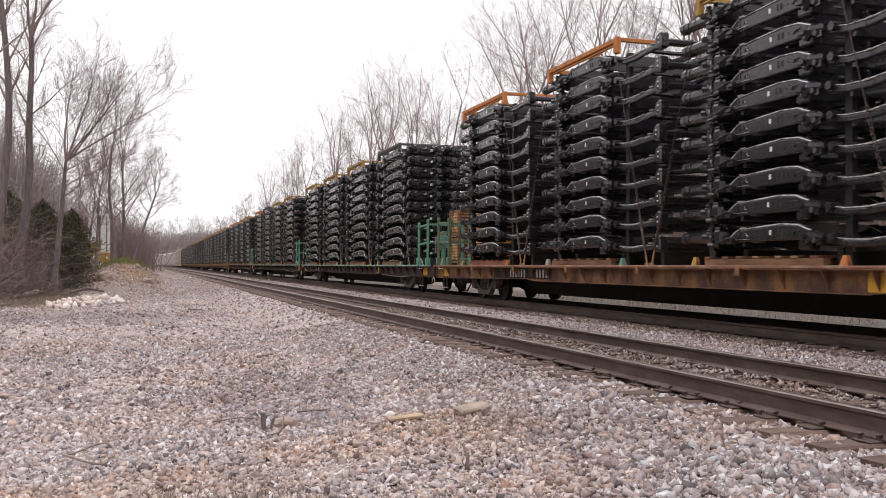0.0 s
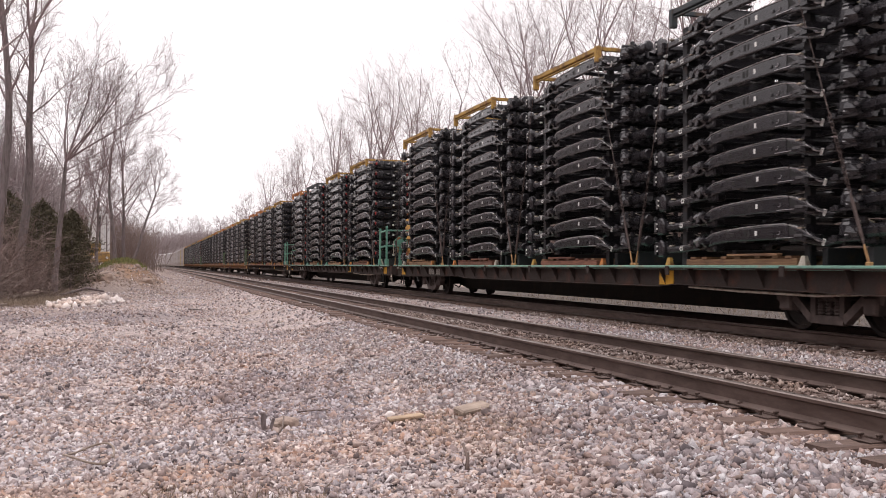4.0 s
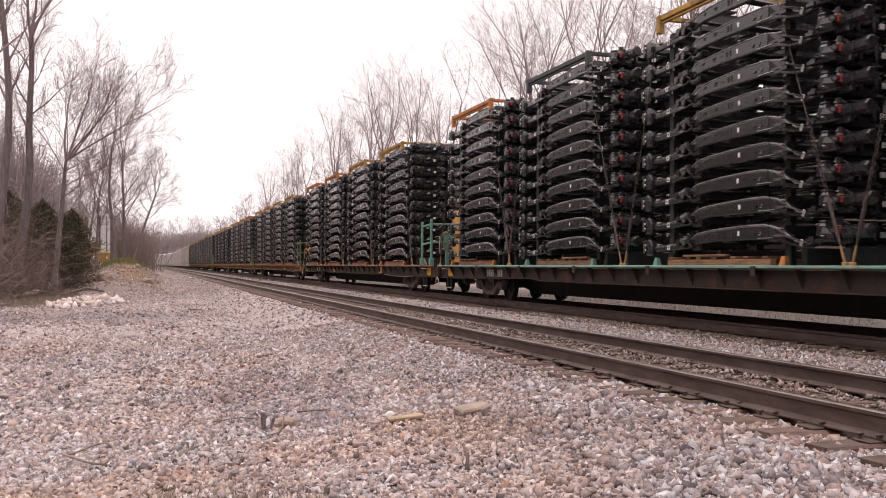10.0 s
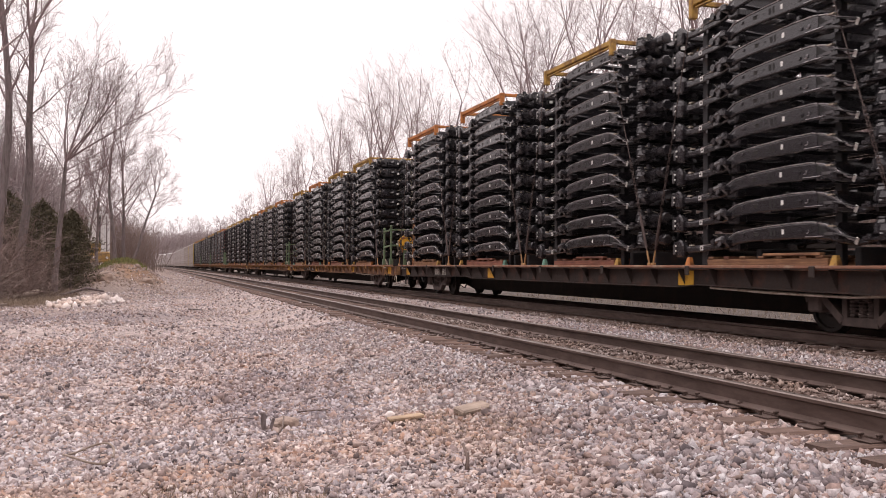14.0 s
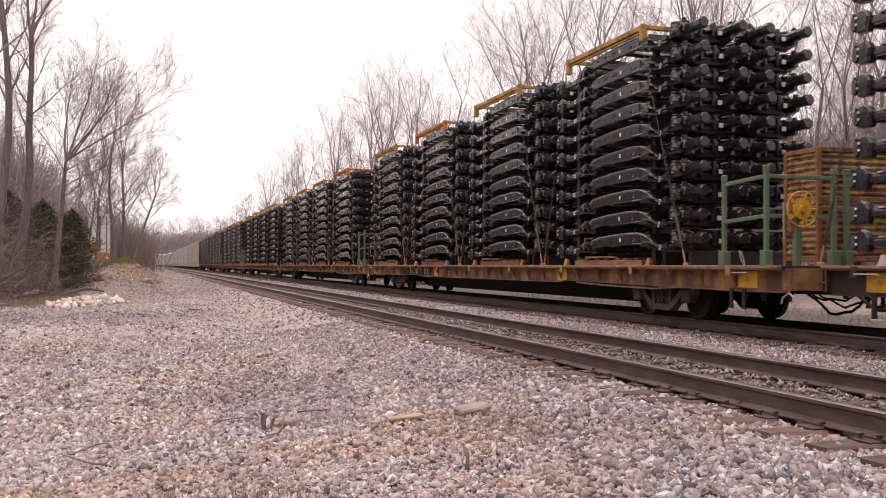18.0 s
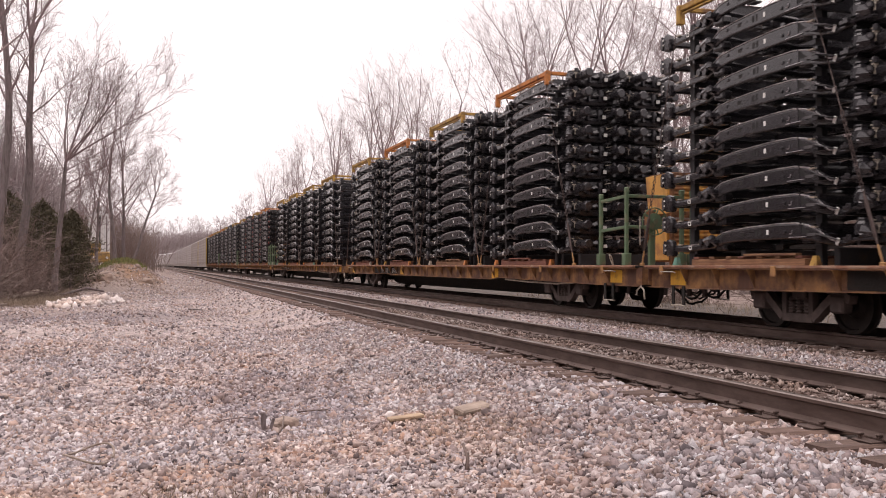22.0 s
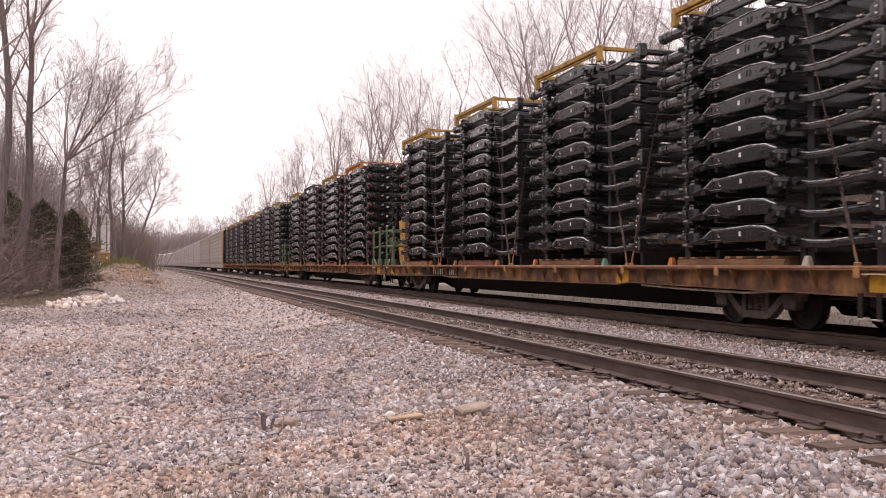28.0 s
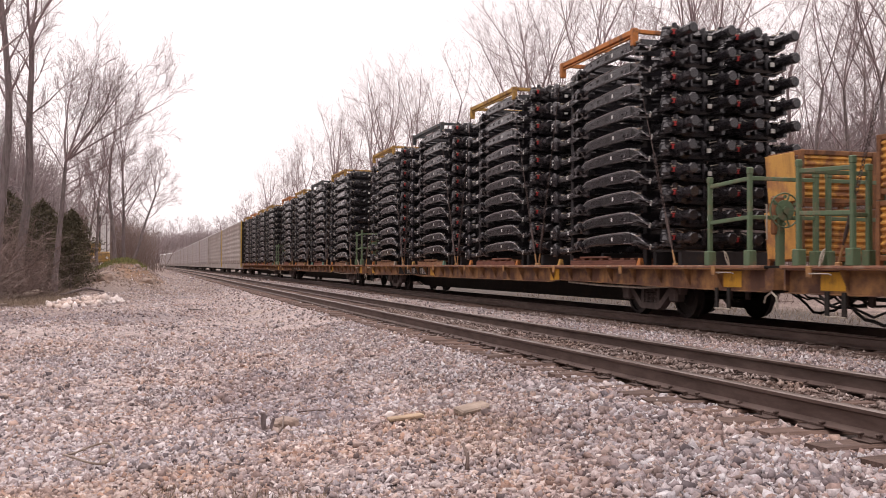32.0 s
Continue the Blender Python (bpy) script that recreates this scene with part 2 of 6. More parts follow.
k = Nodes("dead_leaves", 0.85, 0, 0.25)
k.colour(k.ramp(k.per_island(), [(0.1, (0.22, 0.16, 0.13)), (0.5, (0.33, 0.25, 0.205)), (0.9, (0.27, 0.21, 0.175))]))
M["leaves"] = k.m

# the ground: gravel yard, soil patches, leaf litter on both wooded banks
k = Nodes("ground_surface", 0.92, 0, 0.25)
px, py = k.axis(0), k.axis(1)
cell = k.cells(26.0)
tone = k.ramp(k.cells(26.0, out="Distance"), [(0.0, (1.0, 1.0, 1.0)), (0.6, (0.45, 0.44, 0.44))])
stone = k.mix(1.0, k.mix(k.ramp(cell, [(0.1, 0.0), (0.9, 1.0)]), (0.34, 0.285, 0.28), (0.68, 0.60, 0.58)), tone, "MULTIPLY")
dust = k.mix(k.ramp(k.noise(2.2, 5, 0.6), [(0.35, 0.0), (0.7, 1.0)]), (0.33, 0.275, 0.26), (0.47, 0.39, 0.36))
yard = k.mix(k.ramp(k.noise(0.55, 5, 0.65), [(0.42, 0.15), (0.66, 0.8)]), stone, dust)
sand = k.mix(k.ramp(k.noise(5.0, 5, 0.6), [(0.35, 0.0), (0.7, 1.0)]), (0.25, 0.19, 0.15), (0.38, 0.30, 0.245))
litter = k.mix(k.ramp(k.noise(8.0, 8, 0.8), [(0.38, 0.0), (0.6, 1.0)]), (0.12, 0.09, 0.08), (0.35, 0.28, 0.25))
wob = k.math("MULTIPLY", k.noise(0.35, 4, 0.6), 6.0)
left_side = k.math("SUBTRACT", k.math("MULTIPLY", px, -0.5), k.math("SUBTRACT", wob, 0.6))
right_side = k.math("SUBTRACT", k.math("MULTIPLY", px, 0.5), 6.5)
far_side = k.math("SUBTRACT", k.math("MULTIPLY", py, 0.1), k.math("ADD", k.math("MULTIPLY", px, 0.35), 3.2))
def clamp01(v):
    c = k.n.new("ShaderNodeClamp")
    k.l.new(v, c.inputs[0])
    return c.outputs[0]
base = k.mix(k.ramp(k.noise(0.42, 5, 0.6), [(0.57, 0.0), (0.72, 0.75)]), yard, sand)
woods = k.math("MAXIMUM", k.math("MAXIMUM", clamp01(left_side), clamp01(right_side)), clamp01(far_side))
def spot(cx, cy, rx, ry):
    """A ragged patch round a point."""
    u = k.math("DIVIDE", k.math("SUBTRACT", px, cx), rx)
    v = k.math("DIVIDE", k.math("SUBTRACT", py, cy), ry)
    q = k.math("ADD", k.math("ADD", k.math("MULTIPLY", u, u), k.math("MULTIPLY", v, v)), k.math("MULTIPLY", k.math("SUBTRACT", k.noise(1.3, 5, 0.6), 0.5), 2.2))
    return k.ramp(q, [(0.3, 1.0), (1.0, 0.0)])
speck = k.ramp(k.cells(13.0), [(0.15, (0.25, 0.25, 0.25)), (0.85, (0.85, 0.83, 0.82))])
base = k.mix(0.55, base, speck, "OVERLAY")
base = k.mix(k.math("MULTIPLY", spot(-2.0, 27.5, 4.2, 3.2), 0.6), base, (0.17, 0.145, 0.15))
surface = k.mix(woods, base, litter)
surface = k.mix(k.math("MULTIPLY", spot(-0.2, 105.0, 2.6, 40.0), 0.9), surface, k.mix(k.ramp(k.noise(3.0, 6, 0.7), [(0.35, 0.0), (0.7, 1.0)]), (0.13, 0.095, 0.085), (0.30, 0.235, 0.21)))
surface = k.mix(spot(-0.6, 60.0, 1.7, 9.0), surface, k.mix(k.ramp(k.noise(4.0, 6, 0.65), [(0.35, 0.0), (0.7, 1.0)]), (0.17, 0.10, 0.065), (0.31, 0.19, 0.115)))
surface = k.mix(k.math("MULTIPLY", spot(2.35, 7.3, 0.8, 1.6), 0.75), surface, sand)
surface = k.mix(k.math("MULTIPLY", spot(0.2, 5.75, 1.3, 0.5), 0.75), surface, sand)
surface = k.mix(k.math("MULTIPLY", spot(16.0, 0.0, 4.5, 900.0), 0.9), surface, k.mix(k.ramp(k.noise(6.0, 6, 0.7), [(0.35, 0.0), (0.7, 1.0)]), (0.05, 0.044, 0.04), (0.13, 0.115, 0.105)))
# dark bed: grime on the near track, train's shade painted in on the far
bed_dark = k.mix(k.ramp(k.noise(7.0, 6, 0.65), [(0.35, 0.0), (0.7, 1.0)]), (0.055, 0.042, 0.037), (0.14, 0.11, 0.10))
tracks = k.math("MAXIMUM", spot(5.4, 0.0, 0.95, 900.0), spot(10.33, 0.0, 1.7, 900.0))
k.colour(k.mix(tracks, surface, bed_dark))
k.bump(k.mix(0.5, k.cells(26.0, out="Distance"), k.noise(12, 6, 0.7)), 0.6, 0.03)
M["ground"] = k.m


# ---- mesh building ----
class MB:
    """Gathers vertices and faces; face materials by slot."""

    def __init__(self):
        self.v, self.f, self.s = [], [], []

    def add(self, verts, faces, slot=0):
        o = len(self.v)
        self.v += [tuple(p) for p in verts]
        self.f += [tuple(i + o for i in q) for q in faces]
        self.s += [slot] * len(faces)
        return self

    def box(self, x0, x1, y0, y1, z0, z1, slot=0, c=0.0, m=None):
        """A box; c cuts its edges."""
        if c <= 0:
            v = [(x, y, z) for x in (x0, x1) for y in (y0, y1) for z in (z0, z1)]
            f = [(0, 1, 3, 2), (4, 6, 7, 5), (0, 4, 5, 1), (2, 3, 7, 6), (0, 2, 6, 4), (1, 5, 7, 3)]
        else:
            c = min(c, (x1 - x0) * 0.45, (y1 - y0) * 0.45, (z1 - z0) * 0.45)
            v, idx = [], {}
            for i, x in enumerate((x0, x1)):
                for j, y in enumerate((y0, y1)):
                    for l, z in enumerate((z0, z1)):
                        sx, sy, sz = (c, -c)[i], (c, -c)[j], (c, -c)[l]
                        for a, p in enumerate(((x, y + sy, z + sz), (x + sx, y, z + sz), (x + sx, y + sy, z))):
                            idx[i, j, l, a] = len(v)
                            v.append(p)
            g = idx
            f = []
            for i in (0, 1):
                q = [g[i, 0, 0, 0], g[i, 1, 0, 0], g[i, 1, 1, 0], g[i, 0, 1, 0]]
                f.append(q if i else q[::-1])
                q = [g[0, i, 0, 1], g[1, i, 0, 1], g[1, i, 1, 1], g[0, i, 1, 1]]
                f.append(q[::-1] if i else q)
                q = [g[0, 0, i, 2], g[1, 0, i, 2], g[1, 1, i, 2], g[0, 1, i, 2]]
                f.append(q if i else q[::-1])
            for i in (0, 1):
                for j in (0, 1):
                    f.append([g[i, j, 0, 0], g[i, j, 1, 0], g[i, j, 1, 1], g[i, j, 0, 1]])
                    f.append([g[i, 0, j, 0], g[i, 1, j, 0], g[i, 1, j, 2], g[i, 0, j, 2]])
                    f.append([g[0, i, j, 1], g[1, i, j, 1], g[1, i, j, 2], g[0, i, j, 2]])
            f += [[g[i, j, l, 0], g[i, j, l, 1], g[i, j, l, 2]] for i in (0, 1) for j in (0, 1) for l in (0, 1)]
        if m is not None:
            v = [m @ Vector(p) for p in v]
        return self.add(v, f, slot)

    def rod(self, pts, r, n=6, slot=0, caps=True):
        """A round bar along a line of points; r one radius or one for each point."""
        pts = [Vector(p) for p in pts]
        rs = [r] * len(pts) if isinstance(r, (int, float)) else r
        v, f = [], []
        for i, p in enumerate(pts):
            d = (pts[min(i + 1, len(pts) - 1)] - pts[max(i - 1, 0)]).normalized()
            u = d.cross(Vector((0.31, 0.17, 0.93)) if abs(d.z) < 0.9 else Vector((1, 0, 0))).normalized()
            w = d.cross(u)
            for a in range(n):
                t = 2 * math.pi * a / n
                v.append(p + (u * math.cos(t) + w * math.sin(t)) * rs[i])
        for i in range(len(pts) - 1):
            for a in range(n):
                b = (a + 1) % n
                f.append((i * n + a, i * n + b, (i + 1) * n + b, (i + 1) * n + a))
        if caps:
            f.append(tuple(range(n - 1, -1, -1)))
            f.append(tuple((len(pts) - 1) * n + a for a in range(n)))
        return self.add(v, f, slot)

    def sweep(self, rows, slot=0, closed=True):
        """Joins equal rings of points."""
        n = len(rows[0])
        f = []
        for i in range(len(rows) - 1):
            for a in range(n):
                b = (a + 1) % n
                f.append((i * n + a, i * n + b, (i + 1) * n + b, (i + 1) * n + a))
        if closed:
            f.append(tuple(range(n - 1, -1, -1)))
            f.append(tuple((len(rows) - 1) * n + a for a in range(n)))
        return self.add([p for r in rows for p in r], f, slot)

    def mesh(self, name, mats, smooth=False):
        me = bpy.data.meshes.new(name)
        me.from_pydata(self.v, [], self.f)
        for m in mats if isinstance(mats, (list, tuple)) else [mats]:
            me.materials.append(m)
        if any(self.s):
            me.polygons.foreach_set("material_index", self.s)
        if smooth:
            me.polygons.foreach_set("use_smooth", [True] * len(self.f))
        bm = bmesh.new()
        bm.from_mesh(me)
        bmesh.ops.recalc_face_normals(bm, faces=bm.faces)
        bm.to_mesh(me)
        bm.free()
        return me


def part(name, data, parent, at=None, label=""):
    """Links a mesh as one part under a thing or a part."""
    ob = new(name, data)
    ob.parent = parent
    if at is not None:
        ob.matrix_basis = at if isinstance(at, Matrix) else Matrix.Translation(at)
    if label:
        ob["label"] = label
    return ob


def cloud(name, base_v, base_f, place, turn, size, mat):
    """Many small rigid pieces in one mesh: base shape(s), places (n,3), turns (n,3,3), sizes (n,3)."""
    n, m = len(place), base_v.shape[-2]
    shape = base_v if base_v.ndim == 3 else np.broadcast_to(base_v, (n, m, 3))
    v = np.einsum("nij,nmj->nmi", turn, shape * size[:, None, :]) + place[:, None, :]
    f = (base_f[None] + (np.arange(n) * m)[:, None, None]).reshape(-1)
    me = bpy.data.meshes.new(name)
    me.vertices.add(n * m)
    me.vertices.foreach_set("co", v.reshape(-1).astype(np.float32))
    c = base_f.shape[1]
    me.loops.add(len(f))
    me.loops.foreach_set("vertex_index", f.astype(np.int32))
    me.polygons.add(len(f) // c)
    me.polygons.foreach_set("loop_start", np.arange(0, len(f), c, dtype=np.int32))
    me.update(calc_edges=True)
    me.materials.append(mat)
    return me


def spins(rng, n):
    """Random turns as matrices."""
    q = rng.normal(size=(n, 4))
    q /= np.linalg.norm(q, axis=1)[:, None]
    w, x, y, z = q.T
    return np.stack([1 - 2 * (y * y + z * z), 2 * (x * y - z * w), 2 * (x * z + y * w), 2 * (x * y + z * w), 1 - 2 * (x * x + z * z), 2 * (y * z - x * w),
                     2 * (x * z - y * w), 2 * (y * z + x * w), 1 - 2 * (x * x + y * y)], 1).reshape(n, 3, 3)


# ---- the plan: two tracks run along +y, then bend gently to the west ----
RAILS = (4.651, 9.579)                 # x of the western rail of each track
GAUGE = 1.505
BEND, RADIUS = 368.0, 900.0           # where the straight ends, and the bend's radius
FAR_MID = RAILS[1] + GAUGE / 2


def along(x, s):
    """The place and heading on a line that starts at x on the straight, s metres out."""
    if s <= BEND:
        return Vector((x, s, 0)), 0.0
    a = (s - BEND) / RADIUS
    r = RADIUS + x
    return Vector((x - r * (1 - math.cos(a)), BEND + r * math.sin(a), 0)), a


def ramp01(v, a, b):
    t = np.clip((v - a) / (b - a), 0, 1)
    return t * t * (3 - 2 * t)


def ground_z(x, y):
    """Height of the ground. Works on arrays."""
    x, y = np.asarray(x, float), np.asarray(y, float)
    shift = np.where(y > BEND, np.minimum((y - BEND) ** 2 / (2 * RADIUS), 400.0), 0.0)
    x = x + shift
    roll = 0.05 * np.sin(x * 0.9 + 0.4 * y) * np.sin(0.55 * y + 1) + 0.03 * np.sin(1.9 * x - 0.8 * y)
    yard = -0.50 + roll * ramp01(x, 3.6, 1.5)
    # the low hollow in front, a swell of soil beside it
    yard = yard - 0.07 * np.exp(-((x - 1.0) ** 2 / 0.5 + (y - 7.5) ** 2 / 5)) + 0.10 * np.exp(-((x - 2.2) ** 2 / 0.5 + (y - 7.2) ** 2 / 2.5))
    west = ramp01(x, -4.0, -16.0) * (0.9 + 0.35 * np.sin(0.3 * y) + 0.012 * np.clip(y, 0, 150))
    west = west + 1.4 * np.exp(-((x + 1.6) ** 2 / 4.2 + (y - 64) ** 2 / 190)) + 0.75 * np.exp(-((x + 0.6) ** 2 / 2.6 + (y - 82) ** 2 / 300)) + 0.5 * np.exp(-((x - 0.2) ** 2 / 3.0 + (y - 118) ** 2 / 900)) + 1.25 * ramp01(x, -1.0, -7.0) * ramp01(y, 45, 75)
    bed = -0.243 - 0.02 * np.exp(-((x - 7.85) ** 2) / 0.8)
    t = ramp01(x, 2.2, 4.0)
    z = (yard + west) * (1 - t) + bed * t
    east = -0.75 + 0.35 * ramp01(x, 15.5, 18) + 8.5 * ramp01(x, 19, 56) + 0.25 * np.sin(0.23 * y + 0.15 * x) * ramp01(x, 18, 26)
    t = ramp01(x, 12.0, 13.6)
    z = z * (1 - t) + east * t
    return z


def grid_axis(lo, hi, near_lo, near_hi, step, grow=1.22):
    a = list(np.arange(near_lo, near_hi, step))
    d, v = step, a[-1]
    while v < hi:
        d *= grow
        v += d
        a.append(v)
    d, v = step, a[0]
    while v > lo:
        d *= grow
        v -= d
        a.insert(0, v)
    return np.array(a)


gx, gy = grid_axis(-2600, 2600, -16, 24, 0.25), grid_axis(-400, 3600, 1, 70, 0.35, 1.12)
GX, GY = np.meshgrid(gx, gy)
GZ = ground_z(GX, GY)
rng = np.random.default_rng(11)
GZ = GZ + rng.normal(0, 0.008, GZ.shape) * (np.abs(GX - 8) < 40)
nx, ny = len(gx), len(gy)
quad = (np.arange(ny - 1)[:, None] * nx + np.arange(nx - 1)[None]).reshape(-1)
gfaces = np.stack([quad, quad + 1, quad + nx + 1, quad + nx], 1)
ground = new("ground", cloud("ground", np.stack([GX, GY, GZ], -1).reshape(-1, 3), gfaces, np.zeros((1, 3)), np.eye(3)[None], np.ones((1, 3)), M["ground"]))
ground.data.polygons.foreach_set("use_smooth", [True] * len(gfaces))
tagged(ground, "grey gravel yard with sandy soil patches and leaf litter under the trees", "ground", kind="structure")


# ---- the tracks ----
def stations(lo, hi):
    s = list(np.arange(lo, BEND, 20.0)) + [BEND]
    while s[-1] < hi:
        s.append(s[-1] + 12.0)
    return s


RAIL_SIDE = [(-0.0755, -0.18), (0.0755, -0.18), (0.0755, -0.169), (0.012, -0.145), (0.009, -0.05), (0.034, -0.036), (0.0355, -0.012)]
RAIL_HEAD = [(0.0355, -0.012), (0.028, -0.002), (0.012, 0.0), (-0.012, 0.0), (-0.028, -0.002), (-0.0355, -0.012)]


def rail_mesh(x):
    b = MB()
    for prof, slot in ((RAIL_SIDE, 0), (RAIL_HEAD, 1), ([(-p, q) for p, q in RAIL_SIDE[::-1]], 0)):
        rows = []
        for s in stations(-30, 760):
            p, a = along(x, s)
            rows.append([(p.x + u * math.cos(a), p.y + u * math.sin(a), w) for u, w in prof])
        n = len(prof)
        for i in range(len(rows) - 1):
            b.add(rows[i] + rows[i + 1], [(j, j + 1, n + j + 1, n + j) for j in range(n - 1)], slot)
    return b.mesh("rail", [M["rail"], M["rail_top"]])


def tie_mesh(seed):
    """A worn timber sleeper, 2.6 m long, lying across; its top is at 0."""
    r = random.Random(seed)
    b = MB()
    rows = []
    for k in range(9):
        x = -1.3 + 2.6 * k / 8
        j = lambda a: r.uniform(-a, a)
        w, e = 0.115, 0.022
        rows.append([(x + j(0.01), -w + j(0.006), -0.17), (x, w + j(0.006), -0.17), (x, w + j(0.008), -e + j(0.008)), (x + j(0.012), w - e + j(0.008), j(0.006)),
                     (x, j(0.02), -0.004 + j(0.006)), (x + j(0.012), -w + e + j(0.008), j(0.006)), (x, -w + j(0.008), -e + j(0.008))])
    return b.sweep(rows).mesh("sleeper", M["tie"])


def plate_mesh():
    b = MB()
    b.box(-0.19, 0.19, -0.09, 0.09, 0.0, 0.014, 0, 0.004)
    b.box(-0.095, -0.079, -0.09, 0.09, 0.014, 0.026)
    b.box(0.079, 0.095, -0.09, 0.09, 0.014, 0.026)
    return b.mesh("tie_plate", M["rail"])


def spike_mesh():
    b = MB()
    b.box(-0.009, 0.009, -0.009, 0.009, -0.03, 0.026)
    b.box(-0.026, 0.016, -0.017, 0.017, 0.024, 0.042, 0, 0.006)
    return b.mesh("spike", M["rail"])


TIES = [tie_mesh(s) for s in range(6)]
PLATE, SPIKE = plate_mesh(), spike_mesh()
STEP = 0.52


def railway(x, name, label, detail):
    track = tagged(new(name), label, "railway track", "the two tracks", "structure")
    mid = x + GAUGE / 2
    for side in (x, x + GAUGE):
        part("rail", rail_mesh(side), track)
    r = random.Random(int(x * 10))
    rest_v = MB()
    s = 1.0
    while s < 330:
        turn = r.uniform(-1.6, 1.6)
        if s < 70:
            at = pose(mid + r.uniform(-0.05, 0.05), s + r.uniform(-0.03, 0.03), -0.195 + r.uniform(-0.012, 0.006), r.uniform(-0.6, 0.6), r.uniform(-0.4, 0.4), turn)
            tie = part("sleeper", TIES[r.randrange(6)], track, at)
            if s < detail:
                for side in (-GAUGE / 2, GAUGE / 2):
                    pl = part("tie_plate", PLATE, tie, (side, 0, 0.002))
                    if s < detail * 0.6:
                        for u, w, flip in ((-0.088, -0.05, 180), (0.088, 0.045, 0), (-0.15, 0.05, 180), (0.15, -0.05, 0)):
                            if r.random() < 0.85:
                                new_at = pose(side + u, w, 0.016, 0, 0, flip)
                                part("spike", SPIKE, tie, new_at)
        else:
            p, a = along(mid, s)
            rest_v.box(p.x - 1.3, p.x + 1.3, s - 0.115, s + 0.115, -0.34, -0.19, 0, 0.02)
        s += STEP
    far = part("far_sleepers", rest_v.mesh("far_sleepers", M["tie"]), track)
    far["kind"] = "stuff"
    return track


railway(RAILS[0], "track_near", "empty track of rusty steel rails on worn timber sleepers in ballast", 26)
railway(RAILS[1], "track_far", "track with rusty rails under the moving train", 12)

# ---- ballast and gravel, real stones ----
phi = (1 + 5 ** 0.5) / 2
ICO = np.array([(-1, phi, 0), (1, phi, 0), (-1, -phi, 0), (1, -phi, 0), (0, -1, phi), (0, 1, phi), (0, -1, -phi), (0, 1, -phi), (phi, 0, -1), (phi, 0, 1), (-phi, 0, -1), (-phi, 0, 1)]) / 1.9
ICO_F = np.array([(0, 11, 5), (0, 5, 1), (0, 1, 7), (0, 7, 10), (0, 10, 11), (1, 5, 9), (5, 11, 4), (11, 10, 2), (10, 7, 6), (7, 1, 8), (3, 9, 4), (3, 4, 2), (3, 2, 6), (3, 6, 8), (3, 8, 9), (4, 9, 5), (2, 4, 11), (6, 2, 10), (8, 6, 7), (9, 8, 1)])
OCTA = np.array([(1, 0, 0), (-1, 0, 0), (0, 1, 0), (0, -1, 0), (0, 0, 1), (0, 0, -1)]) * 0.8
OCTA_F = np.array([(0, 2, 4), (2, 1, 4), (1, 3, 4), (3, 0, 4), (2, 0, 5), (1, 2, 5), (3, 1, 5), (0, 3, 5)])
CUBE = np.array([(x, y, z) for x in (-0.6, 0.6) for y in (-0.6, 0.6) for z in (-0.6, 0.6)])
CUBE_F = np.array([(0, 1, 3, 2), (4, 6, 7, 5), (0, 4, 5, 1), (2, 3, 7, 6), (0, 2, 6, 4), (1, 5, 7, 3)])


def scatter(rng, n, d0, d1):
    """Places on the ground between two distances, within the field that the yard fills."""
    a = rng.uniform(-0.455, 0.455, n) + YAW
    d = np.sqrt(rng.uniform(d0 * d0, d1 * d1, n))
    return d * np.sin(a), d * np.cos(a)


def patchy(x, y):
    """0 where soil shows through, 1 where stones lie thick."""
    v = 0.5 + 0.35 * np.sin(0.8 * x + 0.5 * np.sin(0.5 * y)) * np.sin(0.6 * y + 1.7) + 0.25 * np.sin(2.1 * x - 1.1 * y)
    v = v + 0.8 * ramp01(x, 2.3, 3.3)
    v = v - 1.0 * np.exp(-((x - 2.35) ** 2 / 0.35 + (y - 7.3) ** 2 / 3.0)) - 0.5 * np.exp(-((x - 0.4) ** 2 / 1.2 + (y - 5.8) ** 2 / 0.25))
    return np.clip(v + 0.25, 0.52, 1)


